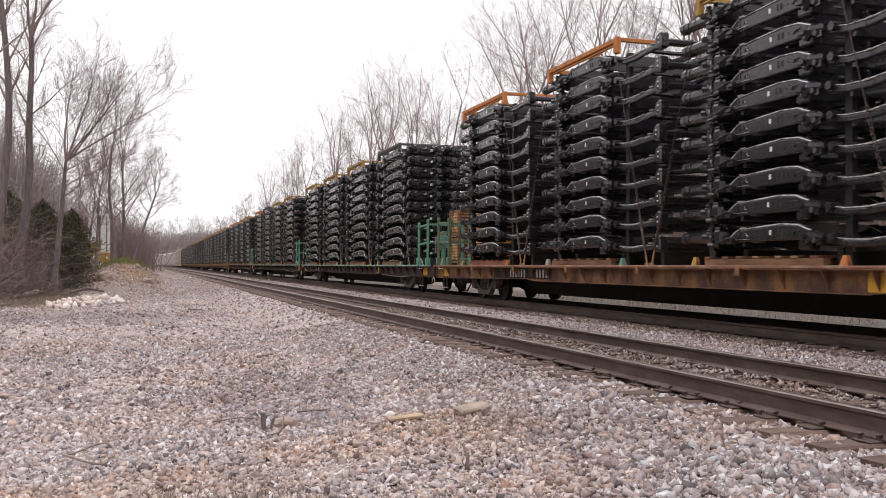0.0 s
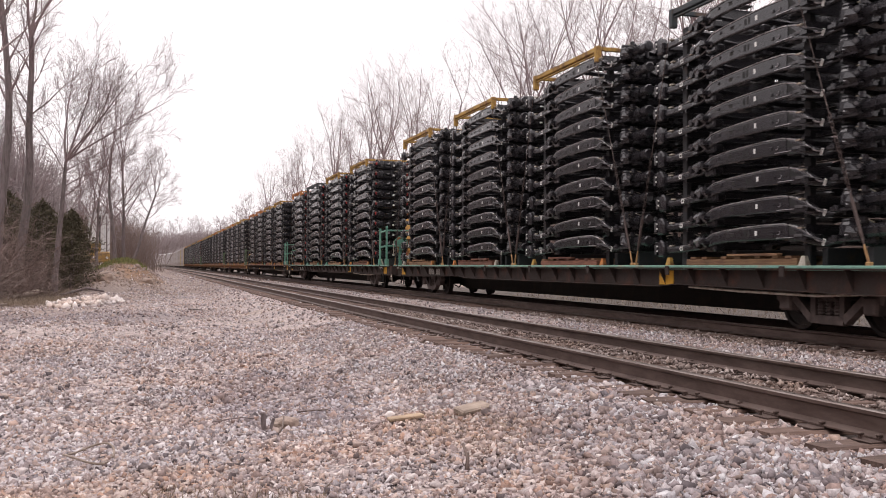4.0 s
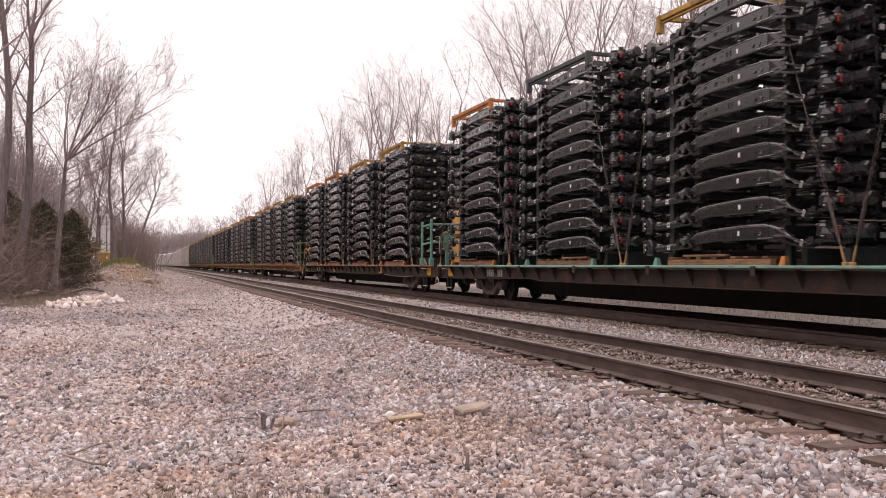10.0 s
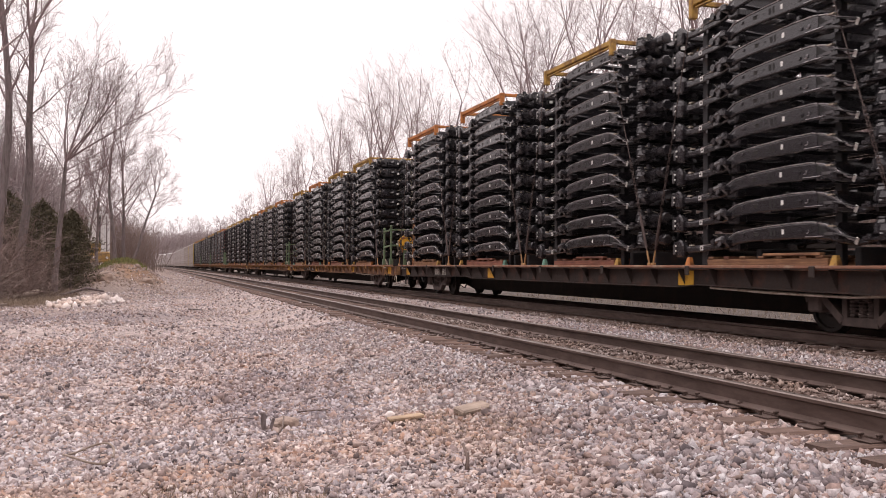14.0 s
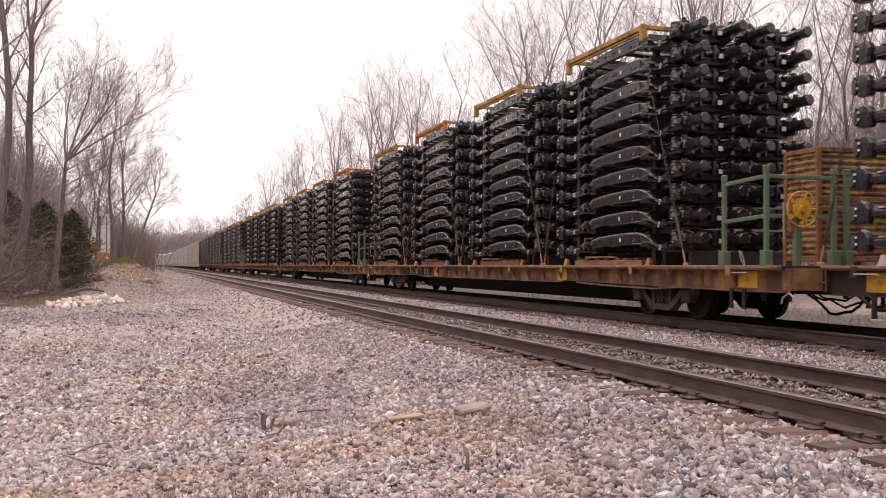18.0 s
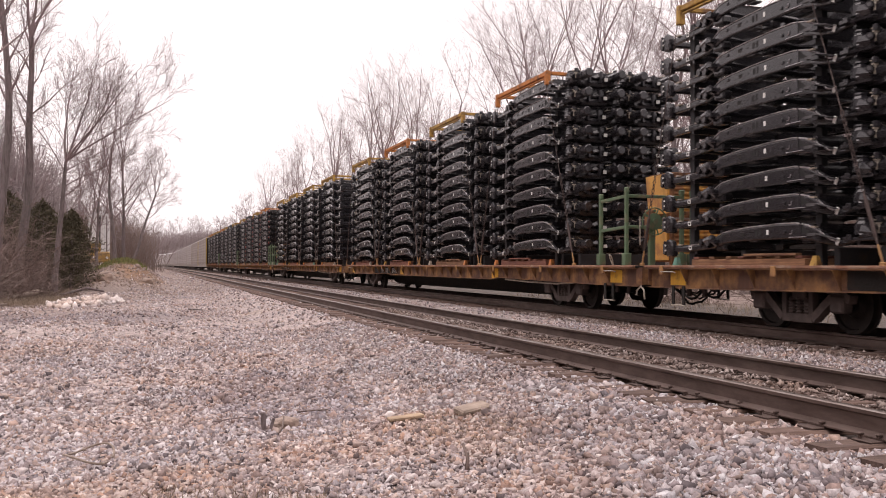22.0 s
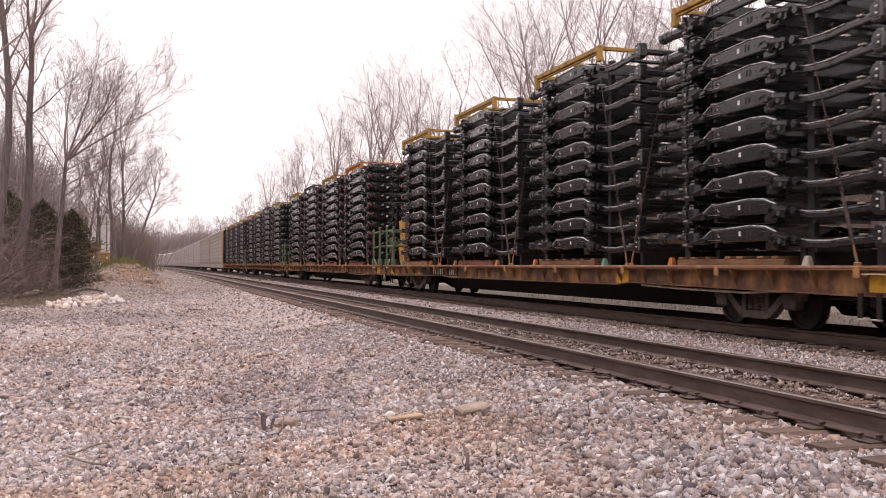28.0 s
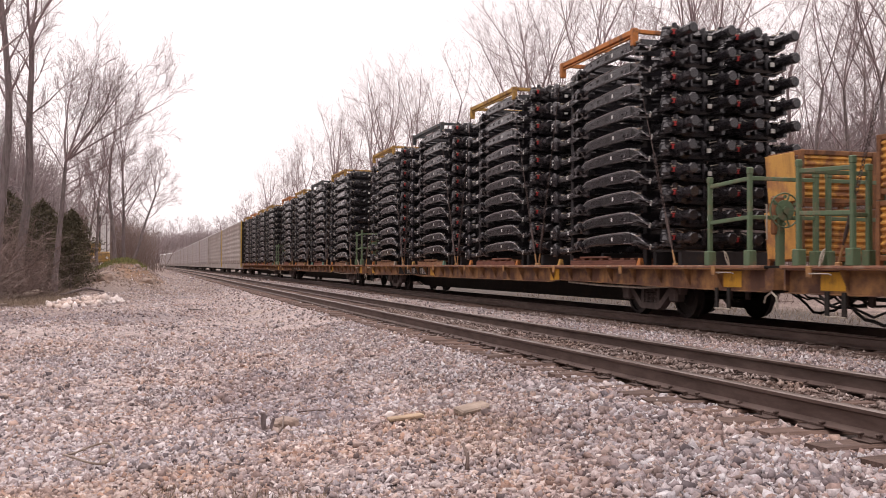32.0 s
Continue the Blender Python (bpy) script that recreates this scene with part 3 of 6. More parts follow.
def gravel(name, seed, n, d0, d1, size, shape, faces, label, zone):
    rng = np.random.default_rng(seed)
    x, y = scatter(rng, n, d0, d1)
    keep = (x > -9) & (x < 12.4) & (rng.random(n) < patchy(x, y)) & ((y < 45) | (x > -1))
    tie_gap = np.abs(((y - 1.0) / STEP + 0.5) % 1.0 - 0.5) * STEP
    for r0 in RAILS:
        on_rail = (np.abs(x - r0) < 0.1) | (np.abs(x - r0 - GAUGE) < 0.1)
        on_tie = (x > r0 - 0.56 + 0.25 * np.sin(y * 3.1)) & (x < r0 + GAUGE + 0.4) & (tie_gap < 0.135)
        inside = (x > r0) & (x < r0 + GAUGE)
        keep &= ~on_rail & ~(on_tie & (rng.random(n) < np.where(inside, 0.38, 0.8)))
    grimy = ((x > RAILS[0] - 0.1) & (x < RAILS[0] + GAUGE + 0.1)) | (x > RAILS[1] - 0.75)
    place_in = np.where(grimy, "bed", np.where(x + 0.25 * np.sin(1.7 * y) < 2.6, "yard", "ballast"))
    keep &= place_in == zone
    x, y = x[keep], y[keep]
    n = len(x)
    bulk = size * np.clip(np.exp(rng.normal(0, 0.34, n)), 0.45, 2.1)
    dims = bulk[:, None] * rng.uniform(0.6, 1.4, (n, 3)) * np.array([1.2, 1.05, 0.62])
    tie_gap = np.abs(((y - 1.0) / STEP + 0.5) % 1.0 - 0.5) * STEP
    on_top = (zone == "bed") & (x < RAILS[0] + GAUGE) & (tie_gap < 0.125)
    place = np.stack([x, y, np.where(on_top, -0.195, ground_z(x, y)) + (0.022 if zone == "bed" else 0.0) + bulk * rng.uniform(-0.1, 0.4, n)], 1)
    base = shape[None] * (1 + rng.uniform(-0.35, 0.3, (n, len(shape), 1))) + rng.uniform(-0.26, 0.26, (n, len(shape), 3))
    ob = new(name, cloud(name, base, faces, place, spins(rng, n), dims, M[{"bed": "dark_bed_gravel", "yard": "yard_gravel", "ballast": "gravel"}[zone]]))
    return tagged(ob, label, "gravel", kind="stuff")


YARD = "loose pale grey and pinkish crushed stone spread over the yard"
SHOULDER = "grey and reddish crushed stone ballast beside the sleepers"
gravel("yard_gravel", 3, 80000, 4.5, 10.0, 0.0188, CUBE, CUBE_F, YARD, "yard")
gravel("yard_gravel", 4, 86000, 10.0, 20.0, 0.027, OCTA, OCTA_F, YARD, "yard")
gravel("yard_gravel", 5, 90000, 20.0, 48.0, 0.031, OCTA, OCTA_F, YARD, "yard")
gravel("yard_gravel", 7, 60000, 48.0, 95.0, 0.042, OCTA, OCTA_F, YARD, "yard")
gravel("yard_grit", 8, 60000, 4.5, 12.0, 0.0095, OCTA, OCTA_F, "fine brownish grit between the yard's stones", "yard")
gravel("ballast", 16, 50000, 70.0, 190.0, 0.06, OCTA, OCTA_F, SHOULDER, "ballast")
gravel("ballast", 13, 60000, 4.5, 10.0, 0.0225, CUBE, CUBE_F, SHOULDER, "ballast")
gravel("ballast", 14, 86000, 10.0, 20.0, 0.026, OCTA, OCTA_F, SHOULDER, "ballast")
gravel("ballast", 15, 60000, 20.0, 70.0, 0.036, OCTA, OCTA_F, SHOULDER, "ballast")
gravel("ballast", 6, 110000, 4.5, 24.0, 0.025, OCTA, OCTA_F, "dark grimy ballast between the rails", "bed")


# ---- bare trees ----
def tree_parts(seed, height, r0, spread=0.55, lean=(0, 0), limbs=None, depth=4, clear=0.3, kids=(7, 6, 5), main=11, fine=0.0045, far=False):
    """Trunk and branches as two meshes. limbs: (part of the height, heading in degrees, rise in degrees, length) for the main ones."""
    r = random.Random(seed)
    trunk, crown = MB(), MB()

    def arm(b, p, d, length, rad, n, segs, level):
        pts, rs = [p], [rad]
        for i in range(segs):
            bend = 0.13 if level < 2 else 0.22
            d = (d + Vector((r.gauss(0, bend), r.gauss(0, bend), r.gauss(0.04, bend * 0.8)))).normalized()
            p = p + d * (length / segs)
            pts.append(p)
            rs.append(max(rad * (1 - 0.8 * (i + 1) / segs), fine * 0.75))
        b.rod(pts, rs, n, 0, False)
        return pts, rs

    def grow(p, d, length, rad, level):
        if length < 0.16:
            return
        pts, rs = arm(crown, p, d, length, rad, 5 if level == 1 else 3, 5 if level == 1 else (4 if level == 2 else (2 if level == 3 and depth > 3 else 1)), level)
        if level >= depth:
            return
        for k in range(kids[level - 1]):
            t = 0.2 + 0.8 * (k + r.random()) / kids[level - 1]
            i = min(int(t * (len(pts) - 1)), len(pts) - 2)
            q = pts[i].lerp(pts[i + 1], t * (len(pts) - 1) - i)
            ax = (pts[i + 1] - pts[i]).normalized()
            side = ax.cross(Vector((r.gauss(0, 1), r.gauss(0, 1), r.gauss(0, 1)))).normalized()
            nd = (ax * r.uniform(0.6, 1.0) + side * r.uniform(0.4, 0.85) + Vector((0, 0, 0.15))).normalized()
            grow(q, nd, length * (1.05 - 0.45 * t) * r.uniform(0.42, 0.66), max(rs[i] * r.uniform(0.42, 0.62), fine), level + 1)

    n = 7
    pts, rs = [Vector((0, 0, -0.3))], [r0 * 1.35]
    d = Vector((lean[0], lean[1], 1)).normalized()
    p = Vector((0, 0, 0.25))
    for i in range(n):
        pts.append(p.copy())
        rs.append(r0 * (1 - 0.82 * i / n))
        d = (d + Vector((r.gauss(0, 0.05), r.gauss(0, 0.05), 0.08))).normalized()
        p = p + d * height / n
    pts.append(p)
    rs.append(0.015)
    trunk.rod(pts, rs, 8, 0, False)

    def on_trunk(t):
        f = t * (len(pts) - 2) + 1
        i = min(int(f), len(pts) - 2)
        return pts[i].lerp(pts[i + 1], f - i), rs[i] * (1 - (f - i)) + rs[i + 1] * (f - i)

    if limbs:
        for t, head, rise, length in limbs:
            q, rad = on_trunk(t)
            h, e = radians(head), radians(rise)
            grow(q, Vector((math.sin(h) * math.cos(e), math.cos(h) * math.cos(e), math.sin(e))), length, rad * 0.62, 1)
    else:
        m = main
        for k in range(m):
            t = clear + (1 - clear) * (k + r.random()) / m
            q, rad = on_trunk(min(t, 0.98))
            h = k * 2.4 + r.uniform(-0.5, 0.5)
            e = r.uniform(0.45, 0.95)
            length = height * spread * (1.05 - 0.75 * t) * r.uniform(0.75, 1.2)
            grow(q, Vector((math.sin(h) * math.cos(e), math.cos(h) * math.cos(e), math.sin(e))), length, max(rad * 0.55, 0.02), 1)
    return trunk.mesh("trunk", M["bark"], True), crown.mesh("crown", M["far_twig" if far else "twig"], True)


def tree(meshes, x, y, label, group, turn=0.0, size=1.0, sink=0.0):
    root = tagged(new("bare_tree"), label, "tree", group)
    root.matrix_basis = Matrix.LocRotScale((x, y, float(ground_z(x, y)) - sink), Euler((0, 0, radians(turn))), (size, size, size))
    part("trunk", meshes[0], root)
    part("crown", meshes[1], root)
    return root


def upright_parts(seed, height, r0, clear=0.22, limbs=None, lean=(0.0, 0.0), reach=0.30, depth=4, fine=0.007, rise=(40, 64), main=8, leaders=3, far=False, top=0.55, up=0.05, twigs=(6, 5, 4, 2)):
    """A tree whose limbs climb and carry ever finer twigs along their outer parts. limbs: (part of the height, heading, rise, length)."""
    r = random.Random(seed)
    trunk, crown = MB(), MB()
    count = twigs

    def limb(p, d, length, rad, level):
        segs = (7, 5, 3, 2, 1)[min(level - 1, 4)]
        pts, rs, wob = [p], [rad], (0.085, 0.12, 0.16, 0.2, 0.2)[min(level - 1, 4)]
        for i in range(segs):
            d = (d + Vector((r.gauss(0, wob), r.gauss(0, wob), r.gauss(up, wob)))).normalized()
            p = p + d * (length / segs)
            pts.append(p)
            rs.append(max(rad * (1 - 0.82 * (i + 1) / segs), fine * 0.7))
        crown.rod(pts, rs, 6 if rad > 0.06 else (4 if rad > 0.025 else 3), 0, False)
        if level >= depth or length < 0.3:
            return
        n = count[level - 1]
        for k in range(n):
            t = (0.16 if level == 1 else 0.12) + 0.86 * (k + r.random()) / n
            i = min(int(t * segs), segs - 1)
            q = pts[i].lerp(pts[i + 1], t * segs - i)
            ax = (pts[i + 1] - pts[i]).normalized()
            side = ax.cross(Vector((r.gauss(0, 1), r.gauss(0, 1), r.gauss(0, 0.8)))).normalized()
            nd = (ax + side * r.uniform(0.45, 1.0) + Vector((0, 0, up * 2))).normalized()
            limb(q, nd, length * (0.72 - 0.38 * t) * r.uniform(0.65, 1.15), max(rs[i] * r.uniform(0.40, 0.58), fine), level + 1)

    n = 8
    pts, rs = [Vector((0, 0, -0.4)), Vector((0, 0, 0.2))], [r0 * 1.45, r0 * 1.08]
    d = Vector((lean[0], lean[1], 1)).normalized()
    for i in range(n):
        pts.append(pts[-1] + d * height * top / n)
        rs.append(r0 * (1 - 0.55 * (i + 1) / n))
        d = (d + Vector((r.gauss(0, 0.045), r.gauss(0, 0.045), 0.04))).normalized()
    trunk.rod(pts, rs, 8, 0, False)

    def on_trunk(t):
        f = min(t / top, 0.999) * n + 1
        i = min(int(f), n)
        return pts[i].lerp(pts[i + 1], f - i), rs[i] + (rs[i + 1] - rs[i]) * (f - i)

    starts = list(limbs or ())
    if limbs is None:
        for k in range(main):
            t = clear + (top - clear) * (k + r.random() * 0.9) / main
            starts.append((t, k * 137.5 + r.uniform(-30, 30), r.uniform(*rise), height * reach * r.uniform(0.8, 1.2) * (1.25 - 0.9 * t)))
        a = r.uniform(0, 360)
        for k in range(leaders):
            starts.append((top, a + k * 360 / leaders + r.uniform(-25, 25), r.uniform(66, 84), height * (1 - top) * r.uniform(0.85, 1.05)))
    for t, head, e, length in starts:
        q, rad = on_trunk(t)
        h, e = radians(head), radians(e)
        limb(q, Vector((math.sin(h) * math.cos(e), math.cos(h) * math.cos(e), math.sin(e))), length, rad * (0.78 if t >= top else 0.42), 1)
    return trunk.mesh("trunk", M["bark"], True), crown.mesh("crown", M["far_twig" if far else "twig"], True)


TALL = [upright_parts(20 + i, 20, 0.20 + 0.03 * (i % 3), 0.2 + 0.05 * (i % 2), fine=0.0062, reach=0.32 + 0.03 * (i % 3), leaders=2 + i % 3, main=5 + i % 3, twigs=(7, 6, 4, 2)) for i in range(6)]
NEAR_TALL = [upright_parts(40 + i, 20, 0.17 + 0.02 * (i % 3), 0.15 + 0.05 * (i % 2), fine=0.0045, reach=0.29 + 0.04 * (i % 2), leaders=2 + i % 3, depth=5 if i < 2 else 4, main=6 + i % 2, twigs=(7, 6, 4, 2)) for i in range(4)]
SLIM = [upright_parts(60 + i, 12, 0.075, 0.16, fine=0.008, reach=0.24, main=9, leaders=2, depth=4) for i in range(3)]
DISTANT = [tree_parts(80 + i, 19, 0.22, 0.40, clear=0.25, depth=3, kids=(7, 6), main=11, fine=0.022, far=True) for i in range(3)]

# the wood east of the tracks: place and height of each tree
r = random.Random(5)
BEHIND = "bare trees behind the train"
MID_WOOD = [(30, 182.5, 26.6), (32, 219.4, 26.5), (30, 162.1, 27.1), (29, 142.6, 24.6), (31, 141.6, 26.2), (30, 125.6, 26.2), (28, 109.4, 23.0), (29, 103.9, 22.6), (31, 105.0, 20.3), (33, 99.6, 15.5), (33, 246.3, 26.1), (36, 301.9, 28.4), (38, 384.5, 26.9), (36, 103.4, 15.5)]
NEAR_WOOD = [(32, 85.3, 21.3), (30, 76.5, 21.6), (28, 67.3, 21.4), (27, 62.1, 22.5), (29, 63.3, 20.9), (27, 54.4, 21.5), (30, 57.3, 20.7), (32, 57.8, 19.3), (27, 44.9, 21.3), (30, 47.3, 18.7), (34, 51.4, 17.6), (28, 36.5, 15.7), (26, 32.1, 15.1), (29, 33.8, 14.2), (27, 29.9, 13.9), (25, 26.0, 14.5), (29, 24.0, 15.0)]
for k, (x, y, h) in enumerate(MID_WOOD):
    tree(TALL[k % 6], x, y, "tall bare deciduous tree on the bank behind the train", BEHIND, r.uniform(0, 360), h / 20.5)
for k, (x, y, h) in enumerate(NEAR_WOOD):
    tree(NEAR_TALL[k % 4], x, y, "tall bare deciduous tree on the bank behind the train", BEHIND, r.uniform(0, 360), h / 20.5)
for k in range(9):
    y = 14 + 6.0 * k + r.uniform(-2, 2)
    x = 34.0 + r.uniform(0, 14)
    tree(NEAR_TALL[k % 4] if y < 60 else TALL[k % 6], x, y, "bare deciduous tree further up the hillside", "bare trees on the hillside", r.uniform(0, 360), r.uniform(0.52, 0.66))
for k in range(12):
    y = 15 + 6.5 * k + r.uniform(-2, 2)
    x = 22.5 + r.uniform(0, 20)
    tree(SLIM[k % 3], x, y, "slim bare sapling behind the train", "bare saplings behind the train", r.uniform(0, 360), r.uniform(0.65, 0.95))
for k in range(40):
    y = 235 + 9.5 * k
    x = 24 + r.uniform(0, 22) - (max(y - BEND, 0) ** 2) / (2 * RADIUS)
    tree(DISTANT[k % 3], x, y, "bare tree far along the line", "distant bare trees", r.uniform(0, 360), r.uniform(0.7, 1.05))
for k in range(34):
    y = 600 + r.uniform(-20, 90)
    x = -70 + 3.6 * k + r.uniform(-2, 2)
    if abs(x - along(FAR_MID, y)[0].x) > 9:
        tree(DISTANT[k % 3], x, y, "bare tree far along the line", "distant bare trees", r.uniform(0, 360), r.uniform(0.9, 1.2))

# a thin forked stem that stands above the rest, and a heavy forked tree nearer the line
tree(upright_parts(230, 19.5, 0.13, limbs=[(0.78, 100, 66, 5.2), (0.8, -80, 80, 5.0), (0.6, -90, 52, 3.2), (0.5, 90, 50, 3.0), (0.68, 80, 60, 2.0)], fine=0.012, depth=3, top=0.8), 26.0, 82.6, "thin bare tree with a forked top behind the train", BEHIND)
tree(upright_parts(221, 17, 0.23, limbs=[(0.46, 107, 52, 6.5), (0.5, -73, 58, 7.0), (0.5, 107, 66, 7.0), (0.5, -60, 72, 6.5), (0.42, 120, 26, 5.0), (0.38, -70, 40, 4.5), (0.5, 30, 70, 6.0), (0.3, 100, 30, 4.0), (0.34, -100, 35, 3.6)], lean=(-0.09, 0.02), fine=0.0058, depth=5, top=0.5),
     24.0, 34.2, "heavy forked bare tree on the bank behind the train", BEHIND)

# the trees west of the tracks
WEST = "bare trees beside the yard"
tree(upright_parts(201, 18, 0.215, 0.42, lean=(0.02, 0), fine=0.005, reach=0.2, top=0.75, main=9), -6.35, 45, "tall straight bare tree at the edge of the yard", WEST)
tree(upright_parts(202, 17, 0.22, 0.40, lean=(0.14, 0), fine=0.005, reach=0.2, top=0.66, main=8), -5.75, 46, "tall leaning bare tree at the edge of the yard", WEST)
tree(upright_parts(206, 15, 0.19, limbs=[(0.55, 93, 34, 5.2), (0.60, 90, 50, 4.4), (0.64, -60, 50, 4.5), (0.66, 60, 60, 4.0), (0.7, 110, 66, 4.5)], top=0.7, fine=0.006), -7.3, 40, "bare tree with a heavy limb over the yard's edge", WEST)
tree(upright_parts(203, 11.5, 0.15, limbs=[(0.50, 100, 34, 5.6), (0.50, 92, 52, 5.4), (0.46, 104, 26, 4.2), (0.5, 85, 70, 5.0), (0.46, -80, 62, 4.2), (0.5, -50, 78, 4.8), (0.40, 112, 24, 2.8), (0.36, 80, 30, 2.4), (0.48, 160, 60, 4.0), (0.5, 120, 52, 4.0)], lean=(0.03, 0.0), depth=4, top=0.5, fine=0.006, up=0.055, twigs=(9, 7, 5, 2)),
     -4.0, 45, "pale slim bare tree with long spreading limbs towards the track", WEST)
SPREAD = dict(fine=0.0065, reach=0.36, rise=(28, 58), depth=4, main=9, top=0.5, twigs=(6, 5, 4, 2))
tree(upright_parts(204, 13.0, 0.16, 0.2, lean=(-0.05, 0), **SPREAD), -2.35, 72, "bare spreading tree on the soil bank", WEST)
tree(upright_parts(207, 12.5, 0.15, 0.2, lean=(0.03, 0.05), **SPREAD), -1.85, 74, "bare spreading tree on the soil bank", WEST)
tree(upright_parts(208, 11.0, 0.15, 0.24, lean=(-0.02, 0.05), **SPREAD), -3.9, 78, "bare spreading tree on the soil bank", WEST)
tree(upright_parts(205, 8.2, 0.12, 0.34, lean=(0.40, 0), fine=0.0065, reach=0.34, rise=(25, 60), main=7, top=0.62), -1.15, 72, "bare tree leaning from the soil bank", WEST)
for k in range(10):
    y = 54 + r.uniform(0, 62)
    x = -6.5 - r.uniform(0, 16) + 0.025 * y
    tree((TALL + SLIM)[k % 9], x, y, "bare tree in the wood beside the yard", "bare trees in the west wood", r.uniform(0, 360), r.uniform(0.5, 0.75))
for k in range(34):
    y = 110 + 9.5 * k + r.uniform(0, 8)
    x = -4.5 - r.uniform(0, 22)
    tree(DISTANT[k % 3], x, y, "bare tree further along the west side", "distant bare trees", r.uniform(0, 360), r.uniform(0.5, 0.85))


# ---- brush, cedar, litter ----
def brush_mesh(seed, n, radius, high, thick=1.0, mat="brush"):
    r = random.Random(seed)
    b = MB()
    for k in range(n):
        a, d = r.uniform(0, 6.28), radius * r.random() ** 0.6
        p = Vector((d * math.cos(a), d * math.sin(a), -0.1))
        h = high * r.uniform(0.4, 1.0)
        q = p + Vector((r.gauss(0, 0.25) * h, r.gauss(0, 0.25) * h, h))
        m = p.lerp(q, 0.5) + Vector((r.gauss(0, 0.08), r.gauss(0, 0.08), 0))
        b.rod([p, q], [0.012 * thick, 0.004 * thick], 3, 0, False)
        for j in range(3):
            s = m.lerp(q, r.random())
            b.rod([s, s + Vector((r.gauss(0, 0.3), r.gauss(0, 0.3), r.uniform(0.05, 0.4))) * h * 0.5], [0.006 * thick, 0.003 * thick], 3, 0, False)
    return b.mesh("brush", M[mat])


def shrub_mesh(seed, high):
    """Many arching stems from one root, with side twigs."""
    r = random.Random(seed)
    b = MB()
    for k in range(26):
        a, e = r.uniform(0, 6.28), r.uniform(0.5, 1.35)
        d = Vector((math.cos(a) * math.cos(e), math.sin(a) * math.cos(e), math.sin(e)))
        p = Vector((r.gauss(0, 0.25), r.gauss(0, 0.25), -0.08))
        n = high * r.uniform(0.5, 1.0)
        pts = [p]
        for i in range(4):
            d = (d + Vector((r.gauss(0, 0.25), r.gauss(0, 0.25), r.gauss(-0.12, 0.15)))).normalized()
            pts.append(pts[-1] + d * n / 4)
        b.rod(pts, [0.014, 0.011, 0.009, 0.007, 0.004], 3, 0, False)
        for j in range(9):
            i = r.randrange(1, 4)
            s = pts[i].lerp(pts[i + 1], r.random())
            w = Vector((r.gauss(0, 1), r.gauss(0, 1), r.gauss(0.35, 0.7))).normalized() * n * r.uniform(0.15, 0.35)
            b.rod([s, s + w], [0.007, 0.004], 3, 0, False)
    return b.mesh("shrub", M["brush"])


BRUSH = [shrub_mesh(300 + i, 2.4 + 0.4 * i) for i in range(3)]
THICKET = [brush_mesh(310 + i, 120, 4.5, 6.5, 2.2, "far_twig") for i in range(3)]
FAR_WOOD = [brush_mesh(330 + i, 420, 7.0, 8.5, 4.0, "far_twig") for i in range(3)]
TANGLE = [brush_mesh(320 + i, 210, 4.5, 5.5, 1.9) for i in range(3)]


def thicket(x, y, size, turn, label, kinds=THICKET):
    ob = tagged(new("thicket", kinds[int(turn) % 3]), label, "brush", "leafless thickets", "stuff")
    ob.matrix_basis = Matrix.LocRotScale((x, y, float(ground_z(x, y))), Euler((0, 0, radians(turn))), (size, size, size))


for k in range(26):
    thicket(24 + r.uniform(0, 24), 16 + 2.6 * k + r.uniform(-2, 2), r.uniform(0.55, 0.85) * (1.3 if k < 13 else 1.0), r.uniform(0, 360), "tangled leafless thicket on the hillside behind the train", TANGLE)
for k in range(12):
    thicket(-9.0 - r.uniform(0, 6), 47 + 2.0 * k, r.uniform(0.6, 0.85), r.uniform(0, 360), "tangled leafless thicket under the trees beside the yard", TANGLE)
for k in range(26):
    y = 130 + 20 * k
    thicket(26 + r.uniform(0, 16) - max(y - BEND, 0) ** 2 / (2 * RADIUS), y, r.uniform(0.9, 1.6), r.uniform(0, 360), "grey leafless thicket far along the line")
for k in range(34):
    y = 52 + 12 * k
    thicket(-7.5 - r.uniform(0, 14) - 0.02 * y - max(y - BEND, 0) ** 2 / (2 * RADIUS), y, r.uniform(0.8, 1.5), r.uniform(0, 360), "grey leafless thicket in the wood west of the line")
for k in range(36):
    x = -75 + 3.6 * k
    y = 600 + r.uniform(-15, 60)
    if abs(x - along(FAR_MID, y)[0].x) > 12:
        thicket(x, y, r.uniform(1.2, 1.9), r.uniform(0, 360), "grey leafless thicket far along the line", FAR_WOOD)
for k in range(44):
    y = 95 + 8.0 * k
    thicket(-7.5 - (r.uniform(0, 12) if y < 130 else r.uniform(-2.5, 8)), y, r.uniform(0.75, 1.1) * (0.8 if y < 150 else 1.0), r.uniform(0, 360), "grey leafless thicket in the wood west of the line", FAR_WOOD)


def brush(x, y, size, turn, label):
    ob = tagged(new("brush_thicket", BRUSH[int(turn) % 3]), label, "brush", "dry brush thickets", "stuff")
    ob.matrix_basis = Matrix.LocRotScale((x, y, float(ground_z(x, y))), Euler((0, 0, radians(turn))), (size, size, size))


for k in range(90):
    y = 10 + 1.3 * k + r.uniform(-1, 1)
    x = 17.5 + r.uniform(0, 14)
    brush(x, y, r.uniform(0.6, 1.35), r.uniform(0, 360), "dry leafless brush on the bank behind the train")
for k in range(110):
    y = 35 + r.uniform(0, 30)
    x = -5.0 - r.uniform(0, 7) + 0.03 * (y - 30)
    brush(x, y, r.uniform(0.7, 1.7), r.uniform(0, 360), "dry leafless brush under the trees beside the yard")


